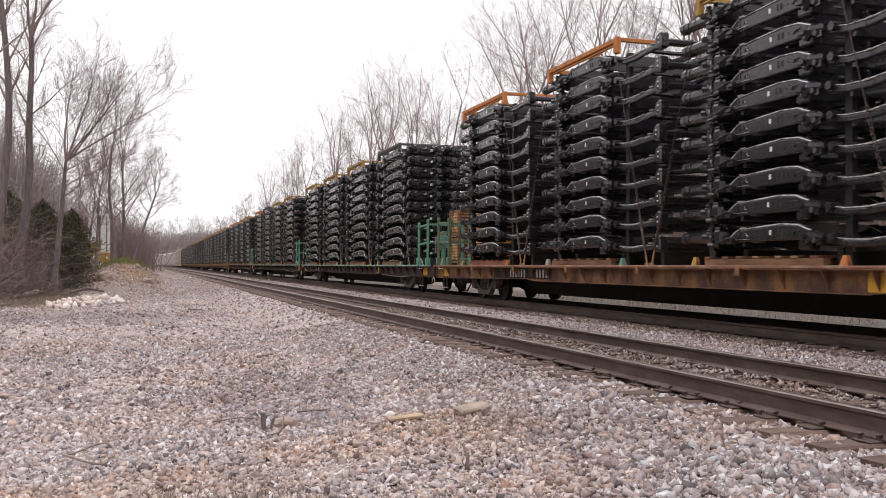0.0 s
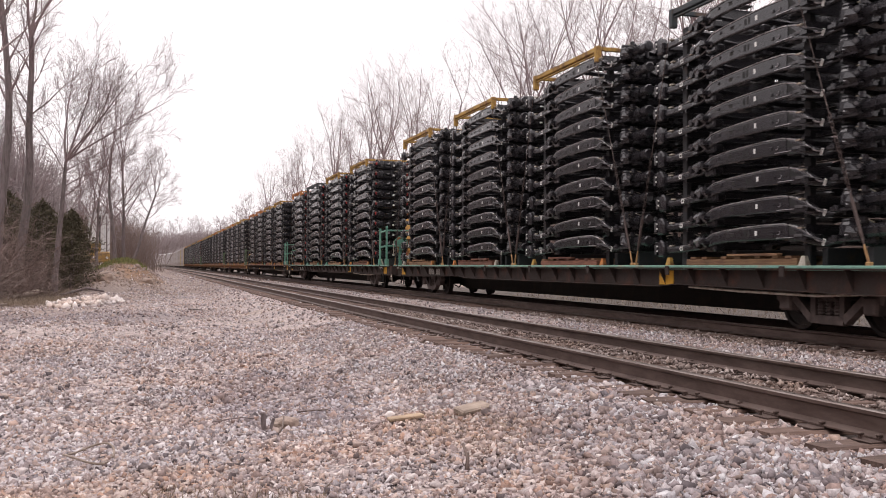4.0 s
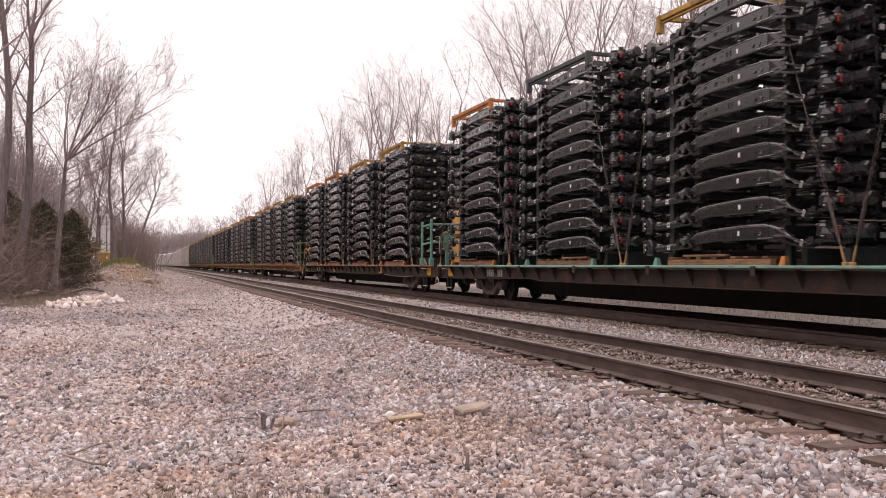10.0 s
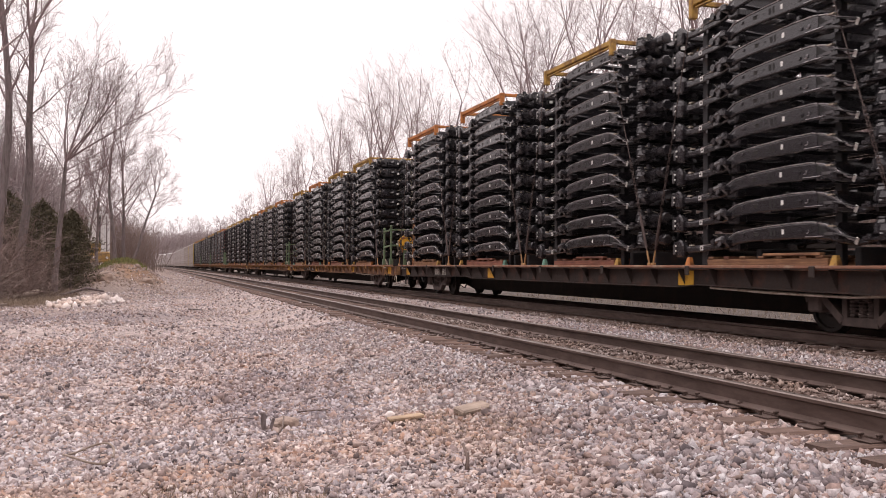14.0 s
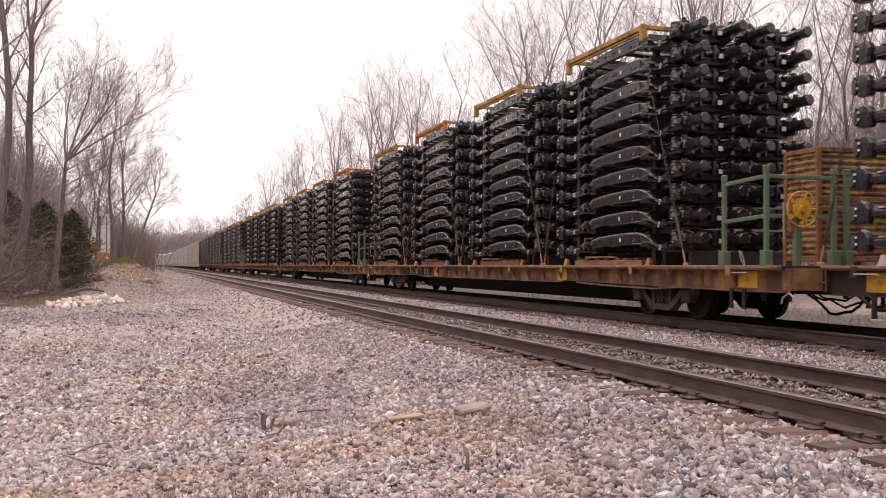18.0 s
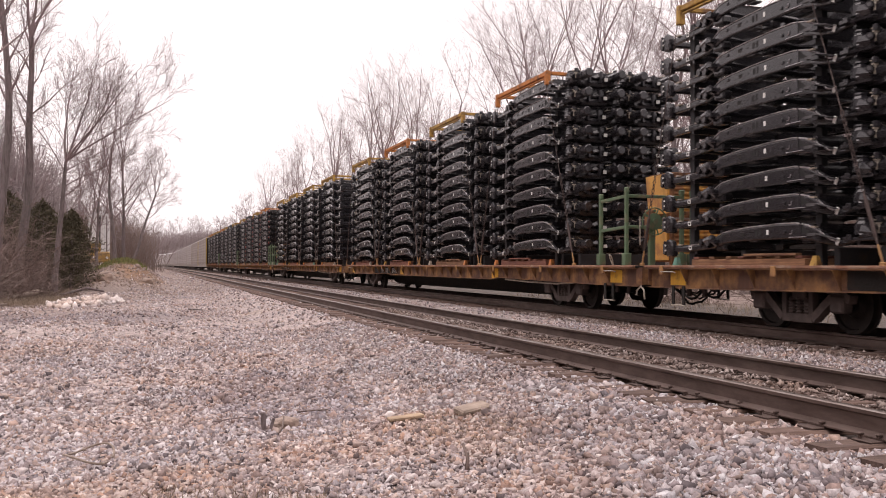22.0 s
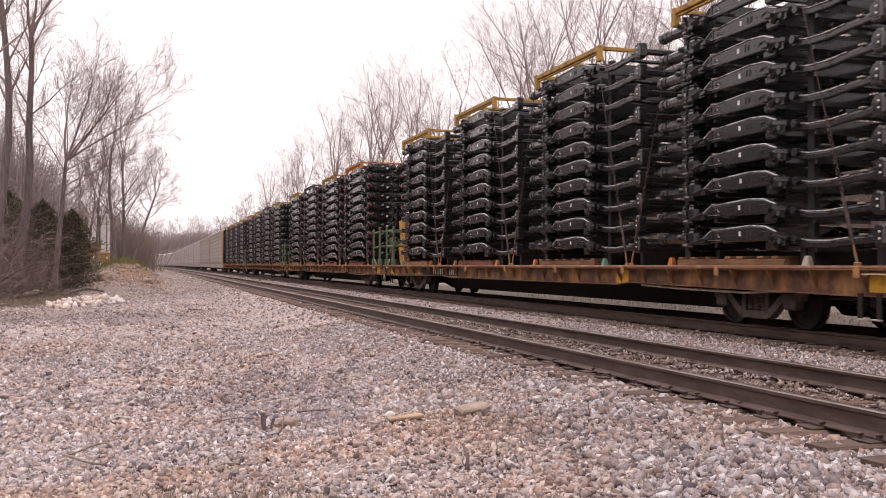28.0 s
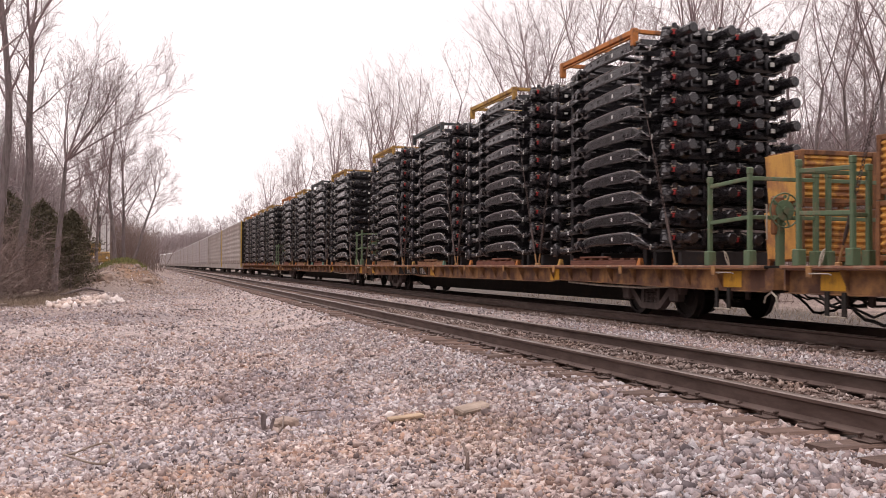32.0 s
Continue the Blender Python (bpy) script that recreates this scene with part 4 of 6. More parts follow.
def cedar(x, y, height, width, seed, label):
    r = random.Random(seed)
    root = tagged(new("cedar_tree"), label, "tree")
    root.matrix_basis = Matrix.Translation((x, y, float(ground_z(x, y))))
    t = MB().rod([(0, 0, -0.2), (0.03, 0, height * 0.5), (0, 0.02, height * 0.95)], [0.12, 0.07, 0.01], 7)
    part("trunk", t.mesh("trunk", M["bark"], True), root)
    rng = np.random.default_rng(seed)
    n = 9500
    h = rng.random(n) ** 0.8
    a = rng.uniform(0, 6.283, n)
    edge = np.minimum(1.0, 3.4 * (1 - h)) ** 0.8 * (0.72 + 0.26 * np.sin(4 * a + 11 * h + seed) + 0.22 * np.sin(2 * a - 19 * h))
    d = width * edge * rng.random(n) ** 0.4
    place = np.stack([d * np.cos(a), d * np.sin(a), 0.1 + h * height * 0.97 + rng.normal(0, 0.1, n)], 1)
    tri = np.array([(-0.5, 0, 0), (0.5, 0, 0.0), (0, 0.2, 1.0)])
    me = cloud("crown", tri, np.array([(0, 1, 2)]), place, spins(rng, n), rng.uniform(0.05, 0.17, (n, 1)) * np.array([[0.45, 1, 1.1]]), M["needles"])
    part("crown", me, root)
    return root


cedar(-3.45, 47, 3.7, 1.3, 7, "dark dusty evergreen cedar beside the yard")
cedar(-4.3, 53, 3.6, 1.5, 8, "dark dusty evergreen cedar under bare trees")
cedar(-5.1, 51, 4.4, 1.45, 14, "tall dusty evergreen cedar among bare trunks")
cedar(-6.8, 52, 4.6, 1.7, 15, "tall dusty evergreen cedar among bare trunks")
cedar(-6.6, 50, 3.2, 1.5, 9, "low brownish evergreen under bare trees")


def rocks(name, seed, n, cx, cy, rx, ry, size, mat, label, lift=0.0):
    rng = np.random.default_rng(seed)
    a, d = rng.uniform(0, 6.283, n), np.sqrt(rng.random(n))
    x, y = cx + rx * d * np.cos(a), cy + ry * d * np.sin(a)
    bulk = size * np.exp(rng.normal(0, 0.4, n))
    place = np.stack([x, y, ground_z(x, y) + lift * (1 - d) + bulk * 0.3], 1)
    base = ICO[None] * (1 + rng.uniform(-0.25, 0.25, (n, 12, 1)))
    ob = new(name, cloud(name, base, ICO_F, place, spins(rng, n), bulk[:, None] * rng.uniform(0.7, 1.25, (n, 3)), mat))
    return tagged(ob, label, "rocks", kind="stuff")


rocks("bank_rubble", 22, 300, -1.5, 57, 2.4, 8.0, 0.05, M["boulder"], "brown rubble and clods strewn over the soil bank", 0.0)
rocks("rock_pile", 21, 420, -2.15, 36, 1.3, 1.8, 0.062, M["white_rock"], "heap of pale broken limestone at the edge of the yard", 0.3)

for k in range(12):
    thicket(-10.5 - r.uniform(0, 6), 62 + 2.2 * k, r.uniform(0.75, 1.05), r.uniform(0, 360), "grey leafless thicket in the wood beside the yard", FAR_WOOD)
for k in range(14):
    thicket(-3.5 - r.uniform(0, 7), 134 + 5.0 * k, r.uniform(1.1, 1.5), r.uniform(0, 360), "tangled leafless thicket in the wood west of the line", TANGLE)
# wood carried on unseen behind the camera, added so the webs reflect dark
for k in range(30):
    y = -60 + 8.0 * k
    thicket(-24 - r.uniform(0, 8) - max(y - 90, 0) * 0.12, y, r.uniform(1.2, 1.7), r.uniform(0, 360), "dense leafless wood beyond the yard", FAR_WOOD)
for k in range(16):
    thicket(31 + r.uniform(0, 9), 14 + 2.6 * k, r.uniform(0.5, 0.75), r.uniform(0, 360), "grey leafless brush on the hillside behind the train", FAR_WOOD)
# more unseen trees and thickets, added to darken what the train reflects
for k in range(24):
    y = 26 - 4.2 * k + r.uniform(-2, 2)
    x = -17 - r.uniform(0, 12)
    tree(DISTANT[k % 3], x, y, "bare tree in the wood behind the yard", "bare trees in the west wood", r.uniform(0, 360), r.uniform(0.7, 1.0))
    thicket(x - 3, y + 2, r.uniform(0.8, 1.2), r.uniform(0, 360), "tangled leafless thicket behind the yard")


# ---- the train ----
PITCH_CAR = 28.4          # from coupler to coupler
FIRST = 1.65              # where the first flat car's leading coupler stands at the start
SHIFT = (0.0, -0.15, 0.15, 0.0, 0.25, 0.0, 0.65, 0.42, 0.3, 0.2)   # slack run out at the couplers, car by car
DECK = 0.965              # deck height over the rails
MOVING = []               # (thing, distance of its car's middle at the start, offset in the car's space, turned round)


def travelled(t):
    """How far the train has come."""
    u = t / 10.0
    return 10.0 * (5.7312 * u - 0.01994 * u ** 2 + 0.02565 * u ** 3 - 0.00084 * u ** 4)


def car_pose(s, reverse, half):
    """A car whose middle is s metres out; both of its trucks stand on the track."""
    p, _ = along(FAR_MID, s - half)
    q, _ = along(FAR_MID, s + half)
    d = q - p
    a = math.atan2(-d.x, d.y) + (math.pi if reverse else 0)
    return Matrix.Translation((p + q) / 2) @ Matrix.Rotation(a, 4, "Z")


# trucks, wheels and couplers, shared by all cars
def wheelset_mesh(rad=0.42):
    b = MB()
    b.rod([(-0.98, 0, 0), (0.98, 0, 0)], 0.07, 10)
    for s in (-1, 1):
        x = 0.7525 * s
        prof = [(-0.055, rad + 0.028), (-0.03, rad + 0.022), (-0.022, rad), (0.07, rad - 0.006), (0.07, rad - 0.06), (0.035, rad - 0.075), (0.02, 0.2), (0.075, 0.15), (0.075, 0.06)]
        rows = [[(x + s * u, w * math.cos(t * math.pi / 14), w * math.sin(t * math.pi / 14)) for t in range(28)] for u, w in prof]
        b.sweep(rows, 0, True)
    return b.mesh("wheelset", M["wheel"])


def side_frame_mesh():
    """A cast side frame with its two openings, bolster end and journal boxes; lies along y."""
    b = MB()
    w = 0.07
    def bar(pts, h):
        for (y0, z0), (y1, z1) in zip(pts[:-1], pts[1:]):
            a = math.atan2(z1 - z0, y1 - y0)
            ny, nz = -math.sin(a) * h, math.cos(a) * h
            b.sweep([[(-w, y0 + ny, z0 + nz), (w, y0 + ny, z0 + nz), (w, y0 - ny, z0 - nz), (-w, y0 - ny, z0 - nz)],
                     [(-w, y1 + ny, z1 + nz), (w, y1 + ny, z1 + nz), (w, y1 - ny, z1 - nz), (-w, y1 - ny, z1 - nz)]])
    bar([(-1.12, 0.50), (-0.62, 0.66), (0.62, 0.66), (1.12, 0.50)], 0.065)
    bar([(-0.78, 0.55), (-0.34, 0.20), (0.34, 0.20), (0.78, 0.55)], 0.06)
    for s in (-1, 1):
        b.box(-0.06, 0.06, s * 0.30 - 0.05, s * 0.30 + 0.05, 0.2, 0.64)
        b.box(-0.09, 0.11, s * 0.889 - 0.14, s * 0.889 + 0.14, 0.30, 0.56, 0, 0.03)
    return b.mesh("side_frame", M["truck"])


def spring_mesh():
    """One coil, turned on the lathe."""
    b = MB()
    pts, rs = [], []
    for z in range(11):
        pts.append((0, 0, 0.26 + 0.025 * z))
        rs.append(0.068 if z % 2 else 0.05)
    return b.rod(pts, rs, 8).mesh("spring", M["truck"])


def coupler_mesh():
    b = MB()
    b.box(-0.07, 0.07, 0.0, 0.62, 0.74, 0.90, 0, 0.02)
    b.box(-0.17, 0.06, -0.12, 0.14, 0.68, 0.97, 0, 0.05)
    b.box(0.02, 0.17, -0.02, 0.14, 0.70, 0.95, 0, 0.04)
    return b.mesh("coupler", M["truck"])


WHEELS, SIDE_FRAME, SPRING, COUPLER = wheelset_mesh(), side_frame_mesh(), spring_mesh(), coupler_mesh()
BOLSTER = MB().box(-1.05, 1.05, -0.16, 0.16, 0.48, 0.72, 0, 0.03).box(-0.35, 0.35, -0.3, 0.3, 0.7, 0.8).mesh("bolster", M["truck"])
HOSE = MB().rod([(0.35 + 0.02 * i, -0.55 + 0.16 * i, 0.62 - 0.28 * math.sin(math.pi * (i + 1) / 8)) for i in range(7)], 0.025, 6).mesh("brake_hose", M["hose"])
TURNING = []              # wheelsets


def truck_at(car, y, spin=True, coils=True):
    t = part("truck", BOLSTER, car, (0, y, 0))
    for s in (-1, 1):
        part("side_frame", SIDE_FRAME, t, pose(s * 1.0, 0, 0, 0, 0, 0 if s > 0 else 180))
        for u in (-0.17, 0.0, 0.17) if coils else ():
            part("spring", SPRING, t, (s * 1.0, u, 0))
        w = part("wheelset", WHEELS, t, (0, s * 0.889, 0.42))
        if spin:
            TURNING.append((w, s * 0.889))


# ---- flat cars ----
HALF = 13.86
SIDE = 1.415


def sill_mesh(mat):
    """A side sill along y: deck lip, web and lower flange, shallower over the ends."""
    b = MB()
    rows = []
    for y in (-HALF, -HALF + 1.3, -HALF + 1.6, -6.2, -5.6, 5.6, 6.2, HALF - 1.6, HALF - 1.3, HALF):
        deep = 0.40 if abs(y) > 12.1 else (0.33 if abs(y) > 6 else 0.38)
        z0, z1 = DECK - deep, DECK - 0.035
        rows.append([(0.08, y, z1), (-0.10, y, z1), (-0.10, y, z1 - 0.012), (0.06, y, z1 - 0.02), (0.06, y, z0 + 0.014), (-0.01, y, z0 + 0.012), (-0.01, y, z0), (0.08, y, z0)])
    return b.sweep(rows).mesh("side_sill", mat)


def gusset_mesh(mat):
    b = MB()
    z = DECK - 0.05
    b.sweep([[(0.06, -0.008, z), (-0.095, -0.008, z), (0.06, -0.008, z - 0.30)], [(0.06, 0.008, z), (-0.095, 0.008, z), (0.06, 0.008, z - 0.30)]])
    return b.mesh("gusset", mat)


def pocket_mesh(mat):
    z = DECK
    return MB().box(-0.125, -0.102, -0.06, 0.06, z - 0.16, z + 0.002, 0, 0.006).mesh("stake_pocket", mat)


def lip_mesh(mat):
    """The worn edge plate of the deck."""
    return MB().box(-0.105, 0.03, -HALF, HALF, DECK - 0.032, DECK + 0.012, 0, 0.008).mesh("deck_edge", mat)


def flat_deck_mesh(mat):
    return MB().box(-SIDE + 0.11, SIDE - 0.11, -HALF, HALF, DECK - 0.06, DECK, 0, 0.01).mesh("deck", mat)


CENTRE_SILL = MB()
rows_ = []
for y_ in (-HALF, -10.6, -8.2, 8.2, 10.6, HALF):
    low = 0.60 if abs(y_) > 10 else 0.21
    rows_.append([(-0.33, y_, DECK - 0.06), (0.33, y_, DECK - 0.06), (0.33, y_, low), (-0.33, y_, low)])
CENTRE_SILL = CENTRE_SILL.sweep(rows_).mesh("centre_sill", M["under"])
CROSS = MB().box(-SIDE + 0.2, SIDE - 0.2, -0.05, 0.05, DECK - 0.36, DECK - 0.06).mesh("crossbearer", M["under"])
TRAIN_LINE = MB().rod([(-1.2, -13.0, 0.66), (-1.22, -11.6, 0.63), (-1.24, -9.9, 0.545), (-1.25, -8.2, 0.56), (-1.25, -6.6, 0.6)], 0.022, 6).mesh("brake_rod", M["grab"])
STEP_IRON = MB().box(-0.012, 0.012, -0.21, -0.13, 0.0, 0.34).box(-0.012, 0.012, 0.13, 0.21, 0.0, 0.34).box(-0.03, 0.03, -0.21, 0.21, -0.012, 0.012, 1, 0.004).mesh("step_iron", [M["under"], M["grab"]])
DROOPS = []
for u_, v_, w_ in ((0.0, 0.40, 0.024), (0.16, 0.26, 0.019), (-0.12, 0.16, 0.018)):
    DROOPS.append(MB().rod([(u_, -13.4 + 1.75 * i / 10, 0.56 - v_ * math.sin(math.pi * min(i / 10 + 0.02, 1.0)) ** 1.3 + 0.03 * math.sin(i * 1.9 + u_ * 9)) for i in range(11)], w_, 6).mesh("air_hose", M["hose"]))
DROOPS.append(MB().rod([(0.05, -13.3, 0.52), (0.02, -11.2, 0.50), (0.0, -9.4, 0.54)], 0.028, 6).mesh("air_hose", M["hose"]))
HANGER = MB().box(-0.03, 0.03, -0.05, 0.05, 0.42, 0.60, 0, 0.01).mesh("hanger", M["truck"])
HANDLE = MB().rod([(0, 0, 0), (-0.03, -0.06, 0.0), (-0.03, -0.06, 0.55), (0, 0, 0.55)], 0.013, 5).mesh("brake_handle", M["grab"])
GRAB = MB().rod([(0, -0.2, 0.0), (-0.05, -0.2, 0.02), (-0.05, 0.2, 0.02), (0, 0.2, 0.0)], 0.011, 5).mesh("grab_iron", M["grab"])
LIFT_LEVER = MB().rod([(-1.27, 0.24, 0.40), (-1.27, 0.20, 0.50), (-1.27, 0.06, 0.57), (-1.27, -0.06, 0.50), (-1.27, -0.08, 0.33)], 0.017, 5).rod([(-1.27, 0.06, 0.57), (-1.25, 0.06, 0.70), (-0.9, 0.05, 0.72), (-0.2, 0, 0.74)], 0.014, 5).mesh("uncoupling_lever", M["grab"])
LOOP = MB().rod([(0.05 * math.cos(a * 0.9), 0.02 * math.sin(a * 3), 0.24 * abs(math.sin(a * 0.52))) for a in range(7)], 0.012, 5).mesh("deck_loop", M["grab"])
BRAKE_RIM = MB()
BRAKE_RIM.rod([(0.27 * math.cos(a * math.pi / 12), 0, 0.27 * math.sin(a * math.pi / 12)) for a in range(25)], 0.014, 6, 0, False)
BRAKE_RIM.rod([(0, -0.05, 0), (0, 0.06, 0)], 0.06, 10)
BRAKE_RIM.rod([(0, -0.012, 0), (0, 0.012, 0)], 0.165, 18)
for a_ in range(6):
    BRAKE_RIM.rod([(0.215 * math.cos(a_ * 1.0472 + 0.5), -0.008, 0.215 * math.sin(a_ * 1.0472 + 0.5)), (0.215 * math.cos(a_ * 1.0472 + 0.5), 0.008, 0.215 * math.sin(a_ * 1.0472 + 0.5))], 0.03, 8)
for a_ in range(5):
    BRAKE_RIM.rod([(0, 0, 0), (0.27 * math.cos(a_ * 1.2566), 0, 0.27 * math.sin(a_ * 1.2566))], 0.017, 5, 0, False)


MARK = MB().box(-0.004, 0.0, 0.0, 0.085, 0.0, 0.19).mesh("marking", M["marks"])


def mark_bars(car, at, groups, step=0.165, gap=0.5):
    """Stencilled markings, kept as plain bars."""
    y = 0.0
    for n in groups:
        for i in range(n):
            part("marking", MARK, car, at @ Matrix.Translation((0, y, 0)))
            y += step
        y += gap


def post_mesh(mat, h, w=0.036):
    return MB().box(-w, w, -w, w, 0, h, 0, 0.012).box(-w - 0.035, w + 0.035, -w - 0.04, w + 0.04, 0, 0.24, 0, 0.012).box(-w - 0.008, w + 0.008, -w - 0.008, w + 0.008, h - 0.11, h, 0, 0.015).mesh("rail_post", mat)


def bar_mesh(mat, p, q, w=0.032):
    p, q = Vector(p), Vector(q)
    d = q - p
    m = Matrix.Translation(p) @ d.to_track_quat("Y", "Z").to_matrix().to_4x4()
    return MB().box(-w * 0.6, w * 0.6, 0, d.length, -w, w, 0, 0.008, m).mesh("guard_bar", mat)


SHARED = {}


def shared(key, make, *args):
    if key not in SHARED:
        SHARED[key] = make(*args)
    return SHARED[key]


def flat_car(index, paint, edge, rails, reverse, label, squares=1):
    root = tagged(new("flat_car"), label, "railway car", "flat cars of the train")
    s = FIRST + PITCH_CAR * (index + 0.5) + SHIFT[index]
    MOVING.append((root, s, Matrix.Identity(4), reverse))
    P, E_ = M[paint], M[edge]
    part("deck", shared(("deck", edge), flat_deck_mesh, E_), root)
    for side in (-1, 1):
        flip = pose(side * SIDE * 0.93 if side < 0 else SIDE * 0.93, 0, 0, 0, 0, 0 if side < 0 else 180)
        part("side_sill", shared(("sill", paint), sill_mesh, P), root, flip)
        part("deck_edge", shared(("lip", edge), lip_mesh, E_), root, flip)
        for k in range(27):
            y = -12.6 + 25.2 * k / 26
            part("gusset", shared(("gusset", paint), gusset_mesh, P), root, flip @ Matrix.Translation((0, y, 0)))
        for k in range(9):
            y = -12.9 + 25.8 * k / 8
            part("stake_pocket", shared(("pocket", paint), pocket_mesh, P), root, flip @ Matrix.Translation((0, y + 0.3, 0)))
        if paint == "car_dark":
            mark_bars(root, flip @ Matrix.Translation((0.054, 8.35, DECK - 0.30)), (4, 4), 0.135, 0.14)
        else:
            part("marking_panel", shared("panel", lambda: MB().box(-0.003, 0, 0, 3.9, 0, 0.27).mesh("marking_panel", M["under"])), root, flip @ Matrix.Translation((0.0575, 4.7, DECK - 0.325)), "black painted panel")
            mark_bars(root, flip @ Matrix.Translation((0.054, 4.95, DECK - 0.29)), (4, 6), 0.19, 0.62)
        for y in ((-13.15, 12.65, -6.1, 3.9)[: 2 + squares]):
            part("reflector_panel", shared("square", lambda: MB().box(-0.004, 0, 0, 0.5, 0, 0.26).mesh("reflector_panel", M["square_yellow"])), root, flip @ Matrix.Translation((0.054, y, DECK - 0.34)), "yellow panel")
        for e in (-1, 1):
            part("step_iron", STEP_IRON, root, flip @ Matrix.Translation((-0.03, e * 12.75, 0.27)))
            part("grab_iron", GRAB, root, flip @ Matrix.Translation((-0.1, e * 12.95, DECK - 0.12)))
        part("brake_rod", TRAIN_LINE, root, pose(0, 0, 0, 0, 0, 0 if side < 0 else 180))
    part("centre_sill", CENTRE_SILL, root)
    for k in range(9):
        part("crossbearer", CROSS, root, (0, -8 + 2 * k, 0))
    for e in (0, 180):
        turn = pose(0, 0, 0, 0, 0, e)
        # end sill in near-black, the shadow between cars put into its colour
        part("end_sill", shared("end", lambda: MB().box(-SIDE + 0.22, SIDE - 0.22, -HALF - 0.05, -HALF, DECK - 0.40, DECK - 0.02, 0, 0.015).box(-SIDE + 0.05, SIDE - 0.05, -HALF - 0.03, -HALF, DECK - 0.04, DECK + 0.01, 0, 0.01).mesh("end_sill", M["under"])), root, turn)
        for s_ in (-1, 1):
            part("corner_plate", shared(("corner", paint, s_), lambda: MB().sweep([[(s_ * (SIDE * 0.93 + 0.01), -HALF + 0.02, z), (s_ * (SIDE * 0.93 - 0.05), -HALF - 0.10, z), (s_ * 0.75, -HALF - 0.16, z), (s_ * 0.75, -HALF + 0.02, z)] for z in (DECK - 0.36, DECK - 0.03)]).mesh("corner_plate", P)), root, turn)
        part("coupler", COUPLER, root, turn @ Matrix.Translation((0, -14.1, 0)))
        part("uncoupling_lever", LIFT_LEVER, root, turn @ Matrix.Translation((0, -HALF - 0.12, 0)))
        for hose in DROOPS:
            part("air_hose", hose, root, turn @ Matrix.Translation((-0.75 if e == 180 else 0.75, 0, 0)), "black rubber hose sagging under the deck")
        for u in (-12.95, -12.45):
            for x in (-1.0, 1.0):
                part("hanger", HANGER, root, turn @ Matrix.Translation((x, u, 0)))
        part("brake_hose", HOSE, root, turn @ Matrix.Translation((0, -13.75, 0)))
        truck_at(root, -9.9 if e == 0 else 9.9)
    # guard rails at the front end, with the brake wheel
    if rails:
        G = M[rails]
        for side in (-1, 1):
            x = side * (SIDE - 0.06)
            for y, h in ((-12.4, 1.48), (-13.5, 1.54)):
                part("rail_post", shared(("post", rails, h), post_mesh, G, h), root, (x, y, DECK + 0.01))
            part("rail_post", shared(("post", rails, 1.52), post_mesh, G, 1.52, 0.04), root, (side * 0.12, -13.5, DECK + 0.01))
            for z in (0.77, 1.38):
                part("guard_bar", bar_mesh(G, (x, -12.4, DECK + z - 0.05), (x, -13.5, DECK + z)), root)
                part("guard_bar", bar_mesh(G, (x, -13.5, DECK + z), (side * 0.12, -13.5, DECK + z)), root)
            part("deck_loop", LOOP, root, (x + 0.05 * side, -12.95, DECK))
        rim = M["square_yellow"] if index == 4 else G
        part("brake_wheel", shared(("wheel", rim.name), lambda: BRAKE_RIM.mesh("brake_wheel", rim)), root, (-0.8, -13.62, DECK + 0.88), "dished yellow brake wheel" if index == 4 else "")
        part("brake_mast", shared(("mast", rails), lambda: MB().box(-0.06, 0.06, -0.05, 0.05, 0, 1.0, 0, 0.01).mesh("brake_mast", G)), root, (-0.8, -13.5, DECK))
        part("brake_handle", HANDLE, root, (-1.06, -13.5, DECK + 0.42))
        part("brake_cover", shared("cover", lambda: MB().box(-0.10, 0.10, -0.09, 0.05, 0, 0.62, 0, 0.03).mesh("brake_cover", M["bin_frame"])), root, (-0.8, -13.42, DECK + 0.5), "rusty brake gear housing")
    return root


# ---- chassis frames, stacked ten high in racks ----
def interp(table, y):
    for (a, u), (b, v) in zip(table[:-1], table[1:]):
        if y <= b:
            t = (y - a) / (b - a)
            return u + (v - u) * t
    return table[-1][1]


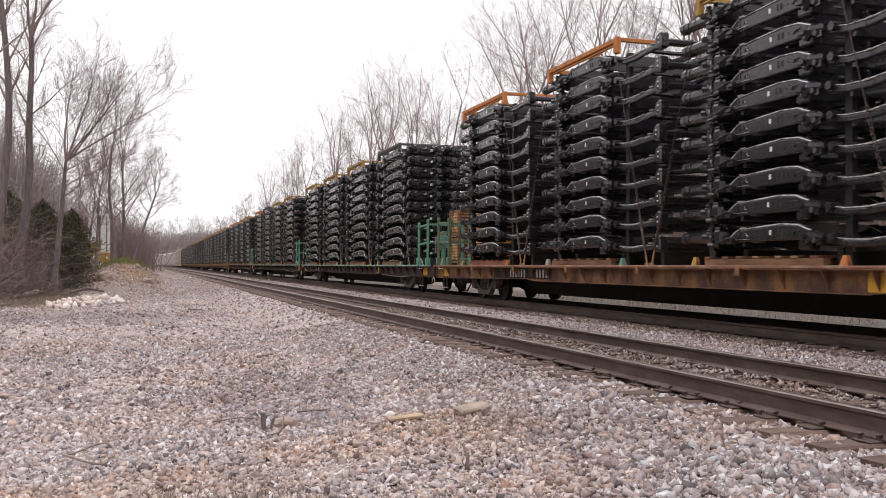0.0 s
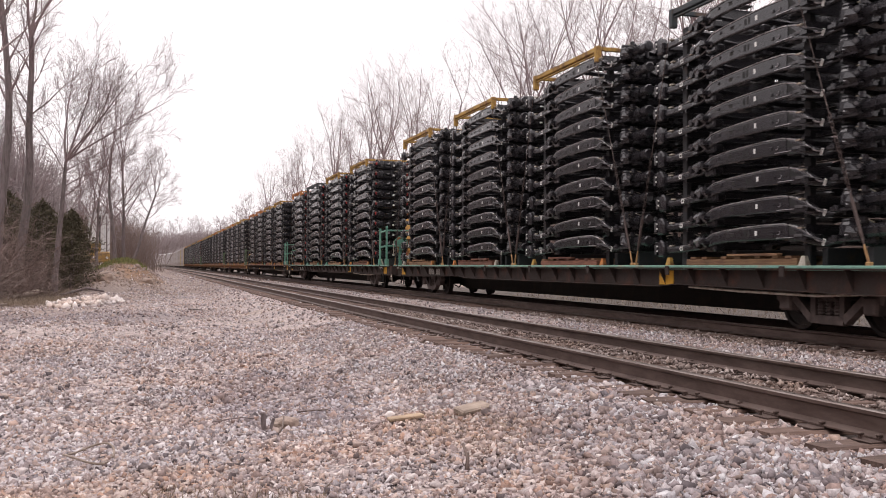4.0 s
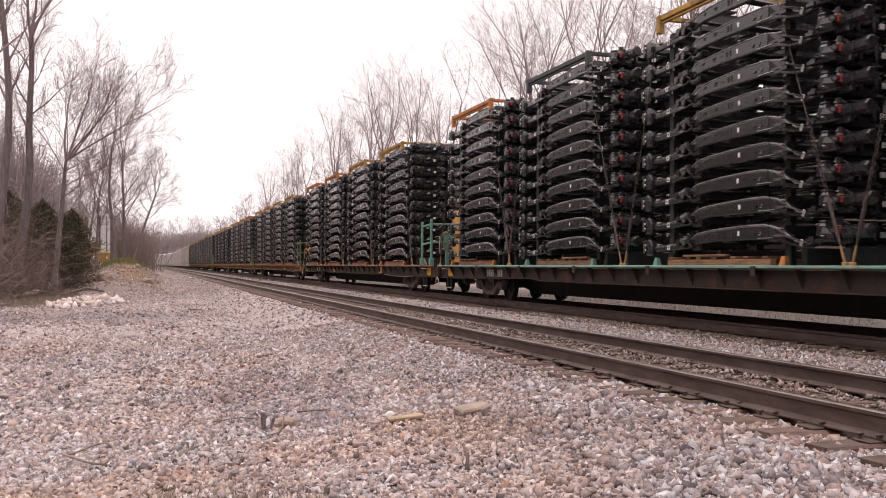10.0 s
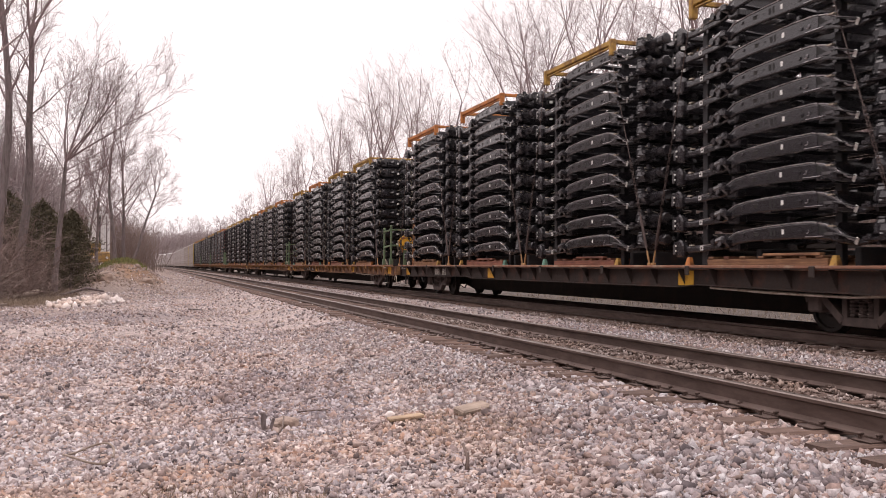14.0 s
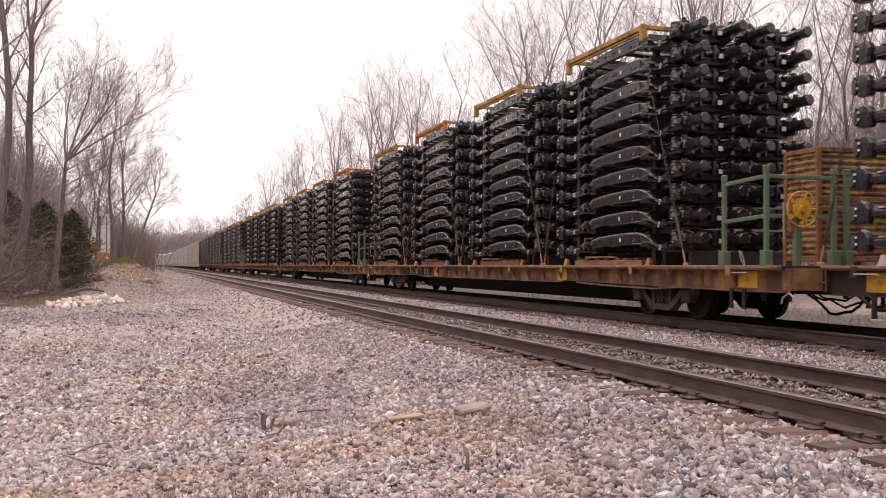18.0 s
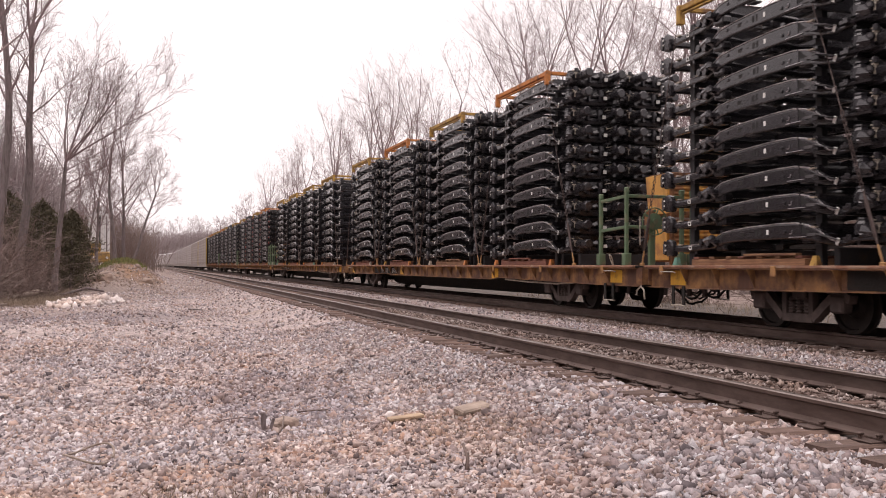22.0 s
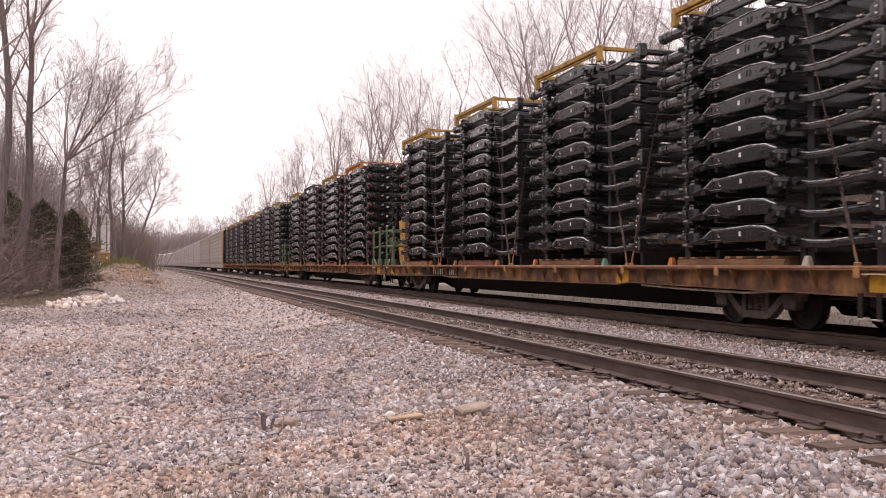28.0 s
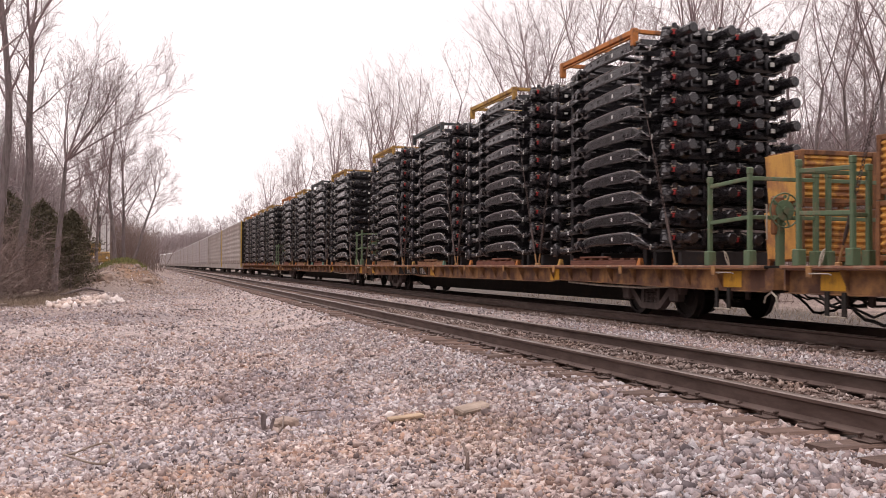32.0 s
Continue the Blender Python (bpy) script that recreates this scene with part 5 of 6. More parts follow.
SHAPE = {
    "long": dict(
        top=[(0, 0.04), (0.25, 0.02), (0.42, -0.05), (0.58, -0.125), (0.75, -0.15), (0.9, -0.12), (1.05, -0.05), (1.2, 0.035), (1.38, 0.10), (1.65, 0.145), (2.1, 0.148), (2.7, 0.125), (3.2, 0.095), (3.5, 0.06), (3.75, -0.01), (4.0, -0.07), (4.25, -0.10), (4.72, -0.125), (5.45, -0.135)],
        low=[(0, -0.07), (0.42, -0.15), (0.75, -0.23), (1.05, -0.195), (1.3, -0.14), (1.65, -0.105), (2.7, -0.105), (3.2, -0.115), (3.5, -0.14), (3.75, -0.19), (4.0, -0.22), (4.25, -0.225), (4.72, -0.25), (5.45, -0.262)],
        wide=[(0, 0.42), (0.35, 0.44), (0.6, 0.56), (0.8, 0.62), (3.55, 0.62), (3.95, 0.55), (4.3, 0.50), (5.45, 0.50)], kick=4.0, tail=5.45, plates=(1.9, 3.3), label=2.32),
    "short": dict(
        top=[(0, 0.03), (0.5, -0.03), (0.72, -0.06), (0.9, -0.02), (1.12, 0.09), (1.6, 0.12), (2.2, 0.15), (2.6, 0.125), (2.9, 0.02), (3.1, -0.05), (3.5, -0.11), (3.9, -0.12), (4.3, -0.09), (5.05, -0.05)],
        low=[(0, -0.07), (0.5, -0.14), (0.9, -0.15), (1.15, -0.12), (2.6, -0.12), (2.9, -0.14), (3.1, -0.17), (3.5, -0.23), (3.9, -0.24), (4.3, -0.21), (5.05, -0.18)],
        wide=[(0, 0.42), (0.35, 0.44), (0.6, 0.56), (0.8, 0.62), (2.75, 0.62), (3.1, 0.56), (3.5, 0.52), (5.05, 0.55)], kick=3.05, tail=5.05, plates=(1.3, 2.5), label=1.95),
}


def dress_rail(b, o, s, sh):
    """Plates, black-painted openings, stiffeners, body mounts and labels on a rail's outer web."""
    m = sh["label"]

    def plate(y0, y1, z0, z1, thick, slot=0):
        b.box(*sorted((o(m), o(m) + thick * s)), y0, y1, z0, z1, slot)

    # overlap of the two pressings: black triangle for the recess's shade, pale-edged ledge below it
    e = m - 0.84
    b.add([(o(m) + 0.004 * s, e - 0.14, -0.03), (o(m) + 0.004 * s, e + 0.05, -0.03), (o(m) + 0.004 * s, e + 0.05, 0.10),
           (o(m) - 0.02 * s, e - 0.14, -0.03), (o(m) - 0.02 * s, e + 0.05, -0.03), (o(m) - 0.02 * s, e + 0.05, 0.10)],
          [(0, 1, 2), (5, 4, 3), (0, 3, 4, 1), (1, 4, 5, 2), (2, 5, 3, 0)], 5)
    plate(e + 0.05, e + 0.075, -0.07, 0.125, 0.012)
    plate(e - 0.28, e - 0.10, -0.075, -0.035, 0.03, 6)
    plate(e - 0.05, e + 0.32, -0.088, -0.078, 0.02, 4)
    # label; beside it black plates as shaded openings: two slots, small round, framed square
    plate(m - 0.026, m + 0.026, -0.03, 0.045, 0.004, 1)
    plate(m + 0.17, m + 0.21, -0.045, 0.06, 0.003, 5)
    plate(m + 0.25, m + 0.31, -0.045, 0.05, 0.003, 5)
    b.rod([(o(m), m + 0.43, 0.0), (o(m) + 0.003 * s, m + 0.43, 0.0)], 0.016, 6, 5)
    plate(m + 0.60, m + 0.69, -0.035, 0.02, 0.003, 5)
    plate(m + 0.59, m + 0.70, 0.02, 0.03, 0.012, 6)
    # a crescent lug
    b.rod([(o(m) + 0.012 * s, m - 0.56 + 0.035 * math.cos(u), 0.035 * math.sin(u)) for u in (2.6, 3.5, 4.4, 5.3)], 0.009, 4, 4, False)
    for y in sh["plates"]:
        b.box(*sorted((o(y), o(y) + 0.02 * s)), y - 0.03, y + 0.03, -0.03, 0.02, 0, 0.008)
    for y, z in ((1.05, -0.12), (sh["kick"] - 0.28, -0.1), (0.55, -0.14)):
        b.box(*sorted((o(y), o(y) + 0.12 * s)), y - 0.08, y + 0.08, z - 0.02, z + 0.03)
        b.rod([(o(y) + 0.08 * s, y, z + 0.03), (o(y) + 0.08 * s, y, z + 0.06)], 0.04, 6)
    # gusset plate and hanging label in the dip
    b.add([(o(0.8) + 0.02 * s, 0.72, -0.14), (o(0.8) + 0.16 * s, 0.74, -0.12), (o(0.8) + 0.15 * s, 1.05, -0.05), (o(0.8) + 0.02 * s, 1.1, -0.045),
           (o(0.8) + 0.02 * s, 0.72, -0.15), (o(0.8) + 0.16 * s, 0.74, -0.13), (o(0.8) + 0.15 * s, 1.05, -0.06), (o(0.8) + 0.02 * s, 1.1, -0.055)],
          [(0, 1, 2, 3), (7, 6, 5, 4), (0, 4, 5, 1), (1, 5, 6, 2), (2, 6, 7, 3)], 6)
    if sh["tail"] > 5.2:
        b.box(*sorted((0.622 * s, 0.634 * s)), -0.025, 0.025, -0.05, 0.05, 1, 0.0, pose(0, 0.76, -0.17, 24, 0, 0))
    for y, z in ((sh["tail"] - 1.1, -0.02), (sh["tail"] - 0.45, 0.0), (1.25, 0.0), (0.3, 0.05)):
        zz = interp(sh["top"], y) + z
        b.box(*sorted((o(y) - 0.03 * s, o(y) + 0.025 * s)), y - 0.05, y + 0.05, zz - 0.012, zz + 0.012, 2)
    # inner bracket and cast hanger over the axle
    k = sh["kick"]
    b.box(*sorted((o(k) - 0.16 * s, o(k) + 0.03 * s)), k - 0.5, k - 0.2, -0.26, -0.12, 0, 0.03)
    b.rod([(o(k) + 0.04 * s, k - 0.32, -0.16), (o(k) + 0.05 * s, k - 0.14, -0.05), (o(k) + 0.03 * s, k + 0.1, -0.08)], [0.05, 0.075, 0.05], 7)
    b.rod([(o(k) + 0.07 * s, k - 0.06, -0.13), (o(k) + 0.10 * s, k - 0.06, -0.13)], 0.045, 7, 6)
    # stampings between the rails, light grey to stand in for glints
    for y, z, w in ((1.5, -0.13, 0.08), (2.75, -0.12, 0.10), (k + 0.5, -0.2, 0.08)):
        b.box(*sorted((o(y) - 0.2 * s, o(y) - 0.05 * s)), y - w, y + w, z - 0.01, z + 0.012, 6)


def chassis_mesh(kind, mark, plain=False):
    """A ladder frame for a pickup: two shaped side rails, cross members, spring towers, brackets and labels. y runs from its front to its tail."""
    sh = SHAPE[kind]
    top, low, wide, kick, tail = sh["top"], sh["low"], sh["wide"], sh["kick"], sh["tail"]
    b = MB()
    ys = sorted({round(y, 3) for t in ((top, low) if plain else (top, low, wide)) for y, _ in t})
    if plain:
        ys = ys[::2] + [ys[-1]] if len(ys) % 2 == 0 else ys[::2]
    for s in (-1, 1):
        rows = []
        for y in ys:
            x, t, l = interp(wide, y) * s, interp(top, y), interp(low, y)
            i = x - 0.075 * s
            edge = [(x - 0.03 * s, y, t)] if plain else [(x - 0.042 * s, y, t - 0.001), (x - 0.022 * s, y, t - 0.009), (x - 0.007 * s, y, t - 0.026)]
            rows.append([(x, y, t - 0.05), (x, y, l + 0.016), (x - 0.016 * s, y, l), (i, y, l), (i, y, t)] + edge)
        b.sweep(rows)
        o = lambda y: interp(wide, y) * s
        if not plain:
            # pale bead along the upper edge, standing in for its sky glints
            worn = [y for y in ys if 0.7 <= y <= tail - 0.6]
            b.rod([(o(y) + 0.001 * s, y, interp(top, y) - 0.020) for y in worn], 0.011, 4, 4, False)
        if not plain:
            dress_rail(b, o, s, sh)
        # front spring tower, control arm brackets, crash horn
        b.rod([(o(0.35) + 0.03 * s, 0.42, -0.08), (o(0.35) + 0.03 * s, 0.42, 0.06), (o(0.35) + 0.03 * s, 0.42, 0.12)], [0.14, 0.13, 0.09], 8)
        b.rod([(o(0.35) + 0.03 * s, 0.42, 0.12), (o(0.35) + 0.03 * s, 0.42, 0.145)], [0.11, 0.10], 8)
        b.rod([(o(0.1) + 0.08 * s, 0.15, -0.05), (o(0.1) + 0.10 * s, 0.36, -0.03)], [0.085, 0.10], 7)
        b.box(*sorted((o(0.1) - 0.02 * s, o(0.1) + 0.16 * s)), 0.16, 0.32, 0.0, 0.03)
        b.box(*sorted((o(0.1) + 0.06 * s, o(0.1) + 0.085 * s)), 0.12, 0.15, -0.07, 0.05, 2 if mark == 0 else 0)
        b.box(*sorted((o(0.1) + 0.03 * s, o(0.1) + 0.12 * s)), 0.12, 0.15, 0.05, 0.07, 2 if mark != 1 else 0)
        if mark == 2:
            b.box(*sorted((o(0.1) + 0.05 * s, o(0.1) + 0.13 * s)), 0.10, 0.13, -0.05, 0.035, 3)
        if mark == 1 and s > 0:
            b.box(*sorted((o(0.1) + 0.03 * s, o(0.1) + 0.10 * s)), 0.10, 0.13, -0.06, 0.04, 3)
        # small castings, bolts and bent rods round the front mount
        u = o(0.1)
        b.rod([(u - 0.14 * s, 0.17, 0.09), (u - 0.02 * s, 0.13, 0.115), (u + 0.14 * s, 0.16, 0.10)], 0.011, 4, 2, False)
        b.rod([(u - 0.10 * s, 0.16, -0.02), (u - 0.04 * s, 0.10, 0.06), (u + 0.03 * s, 0.12, 0.11)], 0.022, 5)
        b.box(*sorted((u - 0.21 * s, u - 0.13 * s)), 0.12, 0.15, -0.10, -0.02, 1 if s > 0 else 6)
        b.rod([(u + 0.06 * s, 0.14, 0.08), (u + 0.06 * s, 0.14, 0.16)], 0.05, 7)
        b.rod([(u + 0.13 * s, 0.14, -0.01), (u + 0.20 * s, 0.10, -0.01)], 0.05, 7)
        b.rod([(u + 0.20 * s, 0.10, -0.01), (u + 0.205 * s, 0.095, -0.01)], 0.03, 6, 6)
        b.box(*sorted((u - 0.02 * s, u + 0.12 * s)), 0.12, 0.2, -0.15, -0.11, 0, 0.02)
        b.box(*sorted((u - 0.32 * s, u - 0.25 * s)), 0.12, 0.24, -0.16, 0.13, 0, 0.02)
        b.box(*sorted((o(0.1) - 0.05 * s, o(0.1) + 0.02 * s)), -0.02, 0.3, -0.19, -0.06)
        b.rod([(o(0.2) + 0.10 * s, 0.15, -0.14), (o(0.5) + 0.12 * s, 0.62, -0.15)], 0.028, 6)
        x = o(0.0) - 0.02 * s
        e = 0.42 if kind == "short" else 0.0
        b.rod([(x, 0.15, -0.03), (x, -0.08 - e * 0.6, -0.02), (x, -0.24 - e, -0.02)], [0.11, 0.094, 0.088], 8)
        b.rod([(x, -0.24 - e, -0.02), (x, -0.25 - e, -0.02), (x, -0.36 - e, -0.02), (x, -0.38 - e, -0.02)], [0.09, 0.106, 0.106, 0.085], 8)
        b.rod([(x, -0.10 - e, -0.02), (x, -0.13 - e, -0.02)], 0.103, 8)
        # tail: kick-up bracket, shock mount, end cap
        b.box(*sorted((o(kick) - 0.02 * s, o(kick) + 0.07 * s)), kick - 0.04, kick + 0.06, -0.20, -0.02)
        b.rod([(o(kick) - 0.12 * s, kick + 0.22, -0.1), (o(kick) + 0.05 * s, kick + 0.22, -0.1)], 0.065, 8)
        zt = interp(top, tail) - 0.03
        if kind == "long":
            b.box(*sorted((o(4.7), o(4.7) + 0.005 * s)), 4.64, 4.73, -0.225, -0.15, 1)
            # black plate for the dark inside the white-framed hole
            b.box(*sorted((o(4.7), o(4.7) + 0.007 * s)), 4.663, 4.707, -0.205, -0.17, 5)
        rim = [(o(tail) - 0.10 * s, 0.0), (o(tail) - 0.06 * s, 0.13), (o(tail) + 0.03 * s, 0.15), (o(tail) + 0.055 * s, 0.12), (o(tail) + 0.06 * s, 0.0)]
        b.rod([(u, tail - 0.1, zt) for u, w in rim], [max(w, 0.01) for u, w in rim], 10)
        b.box(*sorted((o(tail) - 0.1 * s, o(tail) + 0.05 * s)), tail - 0.22, tail + 0.01, zt - 0.17, zt - 0.02, 0, 0.03)
        b.box(*sorted((o(tail) - 0.09 * s, o(tail) + 0.075 * s)), tail + 0.012, tail + 0.035, zt - 0.14, zt + 0.11, 0, 0.01)
        b.box(*sorted((o(tail) + 0.062 * s, o(tail) + 0.08 * s)), tail - 0.02, tail + 0.05, zt - 0.12, zt + 0.06, 6, 0.005)
        for z in (0.03, -0.06):
            b.rod([(o(tail) + 0.08 * s, tail - 0.06, zt + z), (o(tail) + 0.095 * s, tail - 0.06, zt + z)], 0.017, 6, 1)
    for y, r0, z in ((0.35, 0.05, -0.1), (1.2, 0.05, -0.05), (2.3, 0.055, -0.02), (kick - 0.4, 0.05, -0.06), (kick + 0.3, 0.06, -0.15), (tail - 0.7, 0.045, interp(top, tail - 0.7) - 0.06)):
        w = interp(wide, y) - 0.04
        b.rod([(-w, y, z), (0, y + 0.04, z - 0.03), (w, y, z)], r0, 6)
    b.box(-0.47, 0.47, tail - 0.14, tail - 0.02, zt - 0.09, zt + 0.03, 0, 0.03)
    b.box(-0.4, 0.4, 0.22, 0.34, -0.16, -0.08)
    b.box(-0.36, 0.36, 0.62, 0.70, -0.18, 0.05)
    # bulk plate added to darken the front where sky showed between layers
    b.box(-0.55, 0.55, 0.42, 0.48, -0.22, 0.15)
    b.rod([(-0.36, 0.32, -0.12), (-0.2, 0.3, -0.15), (0.2, 0.3, -0.15), (0.36, 0.32, -0.12)], 0.09, 7)
    b.rod([(-0.62, 0.36, -0.1), (-0.5, 0.3, -0.09), (-0.36, 0.24, -0.05), (-0.2, 0.27, 0.0), (-0.05, 0.25, -0.03), (0.12, 0.28, 0.02), (0.3, 0.24, -0.04), (0.48, 0.29, -0.1), (0.62, 0.36, -0.08)], [0.03, 0.085, 0.06, 0.09, 0.04, 0.08, 0.05, 0.09, 0.03], 7)
    b.rod([(-0.22, 0.2, 0.03), (-0.22, 0.17, 0.03)], 0.05, 8, 2 if mark == 0 else 0)
    b.rod([(0.18, 0.2, 0.03), (0.18, 0.15, 0.03)], 0.05, 8)
    # cross plates made tall to block brightness between the layers
    b.box(-0.58, 0.58, 1.18, 1.26, -0.20, 0.10)
    b.box(-0.55, 0.55, kick - 0.4, kick - 0.32, -0.20, 0.10)
    b.box(-0.48, 0.48, kick + 0.5, kick + 0.56, -0.30, -0.08)
    b.rod([(-0.3, 0.26, 0.0), (-0.22, 0.18, 0.03), (0.0, 0.2, -0.03), (0.22, 0.18, 0.03), (0.3, 0.26, 0.0)], 0.03, 6)
    return b.mesh("chassis_frame", [M["chassis"], M["tag"], M["grab"], M["red_mark"], M["glint_steel"], M["hose"], M["zinc"]])


CHASSIS = {(h, m, p): chassis_mesh(h, m, p) for h in ("long", "short") for m in (0, 1, 2) for p in (False, True)}
LAYER, LOWEST = 0.422, 1.475        # layer height, and the lowest frame over the rails
RACK0, RACK1 = 1.38, 4.72           # the rack's ends along a stack
SHORT_SHIFT = -1.35                 # the same for the short frames


def rack_meshes(mat):
    """Side beam, cross beam and corner block of a rack's top frame."""
    beam = MB().box(-0.045, 0.045, RACK0 + 0.06, RACK1 - 0.06, 5.50, 5.60, 0, 0.01).box(-0.03, 0.03, RACK0 + 0.1, RACK1 - 0.1, 5.44, 5.47, 0, 0.004)
    cross = MB().box(-1.26, 1.26, -0.04, 0.04, 5.515, 5.596, 0, 0.01)
    block = MB().box(-0.06, 0.06, -0.06, 0.06, 5.27, 5.612, 0, 0.012)
    return beam.mesh("rack_beam", mat), cross.mesh("rack_crossbar", mat), block.mesh("rack_corner", mat)


# dark beams added under each stack to close the bright gap over the deck
FILLER_BEAM = MB().box(-1.08, 1.08, -0.06, 0.06, 0.0, 0.27, 0, 0.012).mesh("bunk_beam", M["post"])
POST_RACK = MB().box(-0.055, 0.055, -0.07, 0.07, DECK, 5.3, 0, 0.01).mesh("rack_post", M["post"])


BOARDS = [MB().box(-1.25, 1.25, 0, 0.15, 0.105, 0.145, 0, 0.006).mesh("board", M[w]) for w in ("pallet", "pallet_red")]
BEARERS = [MB().box(-0.06, 0.06, 0, 3.0, 0.0, 0.103, 0, 0.008).mesh("bearer", M[w]) for w in ("pallet", "pallet_red")]
CAPS = [MB().box(-0.05, 0.05, 0, 1.3, 0.147, 0.185, 0, 0.006).mesh("board", M[w]) for w in ("pallet", "pallet_red")]


FOOT = {c: MB().sweep([[(-0.03, -0.09, 0), (0.07, -0.09, 0), (0.07, 0.07, 0), (-0.03, 0.07, 0)], [(0.0, -0.05, 0.15), (0.05, -0.05, 0.15), (0.05, 0.03, 0.15), (0.0, 0.03, 0.15)]]).mesh("rack_foot", M[c]) for c in ("teal", "rack_orange", "grab", "rack_yellow")}


def chain_mesh(top, foot):
    """A tie rod above, chain links, a turnbuckle and a hook below."""
    top, foot = Vector(top), Vector(foot)
    b = MB()
    d = foot - top
    cut = top + d * 0.52
    b.rod([top, cut], 0.009, 5)
    n = int((d.length * 0.26) / 0.075)
    turn = d.to_track_quat("Z", "Y").to_matrix()
    for i in range(n):
        p = cut + d * 0.26 * (i + 0.5) / n
        ring = [p + turn @ Vector((0.026 * math.cos(a * 1.0472) * (1 if i % 2 else 0), 0.026 * math.cos(a * 1.0472) * (0 if i % 2 else 1), 0.052 * math.sin(a * 1.0472))) for a in range(7)]
        b.rod(ring, 0.0085, 4, 0, False)
    a, e = top + d * 0.78, top + d * 0.94
    b.rod([a, a.lerp(e, 0.2), e.lerp(a, 0.2), e], [0.012, 0.028, 0.028, 0.012], 6)
    b.rod([e, e + d * 0.03, foot], [0.012, 0.02, 0.016], 6, 1)
    b.box(foot.x - 0.03, foot.x + 0.03, foot.y - 0.05, foot.y + 0.05, foot.z - 0.03, foot.z + 0.03, 1, 0.012)
    return b.mesh("tie_chain", [M["chain"], M["strap_yellow"]])


CHAINS = {}
for side_ in (-1, 1):
    CHAINS[side_, 0, "long"] = chain_mesh((side_ * 1.36, RACK0, 5.35), (side_ * 1.33, -0.16, DECK + 0.03))
    CHAINS[side_, 1, "long"] = chain_mesh((side_ * 1.36, RACK1, 5.35), (side_ * 1.33, 6.05, DECK + 0.03))
    CHAINS[side_, 0, "short"] = chain_mesh((side_ * 1.36, RACK0 + SHORT_SHIFT, 5.35), (side_ * 1.33, -1.55, DECK + 0.03))
    CHAINS[side_, 1, "short"] = chain_mesh((side_ * 1.36, RACK1 + SHORT_SHIFT, 5.35), (side_ * 1.33, 4.62, DECK + 0.03))
STACK0, STACK_PITCH = -14.2 + 3.32, 6.35
STACK_SHIFT = {0: 0.17, 2: -0.15, 4: -0.15, 6: 0.28, 7: -0.22}     # loads that sit off their usual place


def frame_stack(index, place, rack, mark, reverse, seed):
    r = random.Random(seed)
    word = {"rack_yellow": "yellow", "rack_orange": "orange", "rack_dark": "dark grey"}[rack]
    root = tagged(new("chassis_stack"), "stack of black pickup chassis frames under a %s steel rack" % word, "chassis stack", "stacks of chassis frames on the train")
    MOVING.append((root, FIRST + PITCH_CAR * (index + 0.5) + SHIFT[index], Matrix.Translation((0, STACK0 + STACK_PITCH * place - (0.25 if place == 3 and index in (1, 2, 3) else 0.0) + STACK_SHIFT.get(index, 0.0) * (-1 if reverse else 1), 0)), reverse))
    kind = "short" if reverse else "long"
    off = SHORT_SHIFT if reverse else 0.0
    for col in (-1, 1):
        for k in range(10):
            part("chassis_frame", CHASSIS[kind, mark, (col == 1) != reverse], root, pose(col * 0.68 + r.gauss(0, 0.006), r.gauss(0, 0.018), LOWEST + LAYER * k + r.gauss(0, 0.006), r.gauss(0, 0.12), r.gauss(0, 0.15), r.gauss(0, 0.12)))
    beam, cross, block = shared(("rack", rack), rack_meshes, M[rack])
    for x in (-1.31, 1.31):
        part("rack_beam", beam, root, (x, off, 0))
        for y in (RACK0, RACK1):
            part("rack_corner", block, root, (x, y + off, 0))
    for y in (RACK0, (RACK0 + RACK1) / 2, RACK1):
        part("rack_crossbar", cross, root, (0, y + off, 0))
    for x in (-1.02, 1.02):
        for y in (RACK0, RACK1):
            part("rack_post", POST_RACK, root, (x, y + off, 0))
    for y in (0.1, 1.0, 3.2, 4.75):
        part("bunk_beam", FILLER_BEAM, root, (0, y, DECK))
    w = r.randrange(2)
    pallet = part("pallet", BEARERS[w], root, (-1.18, 1.45 + off + r.uniform(-0.15, 0.25), DECK + 0.014), "rough reddish wooden pallet" if w else "rough brown wooden pallet")
    for x in (0.8, 1.6, 2.36):
        part("bearer", BEARERS[w], pallet, (x, 0, 0))
    for k in range(7):
        part("board", BOARDS[w if r.random() < 0.8 else 1 - w], pallet, (1.18, 0.05 + 0.45 * k + r.uniform(-0.08, 0.08), 0))
    part("board", CAPS[w], pallet, (-0.04, r.uniform(0.1, 1.5), 0))
    for x, t in ((-1.30, 0), (1.30, 180)):
        for y in (1.2, 4.9):
            part("rack_foot", FOOT[r.choice(("teal", "rack_orange", "rack_orange", "rack_yellow", "grab"))], root, pose(x, y + off, DECK + 0.004, 0, 0, t))
    for side in (-1, 1):
        for e in (0, 1):
            part("tie_chain", CHAINS[side, e, kind], root)
    return root


# ---- steel bins and folded racks on the car ends ----
LEG = 0.12


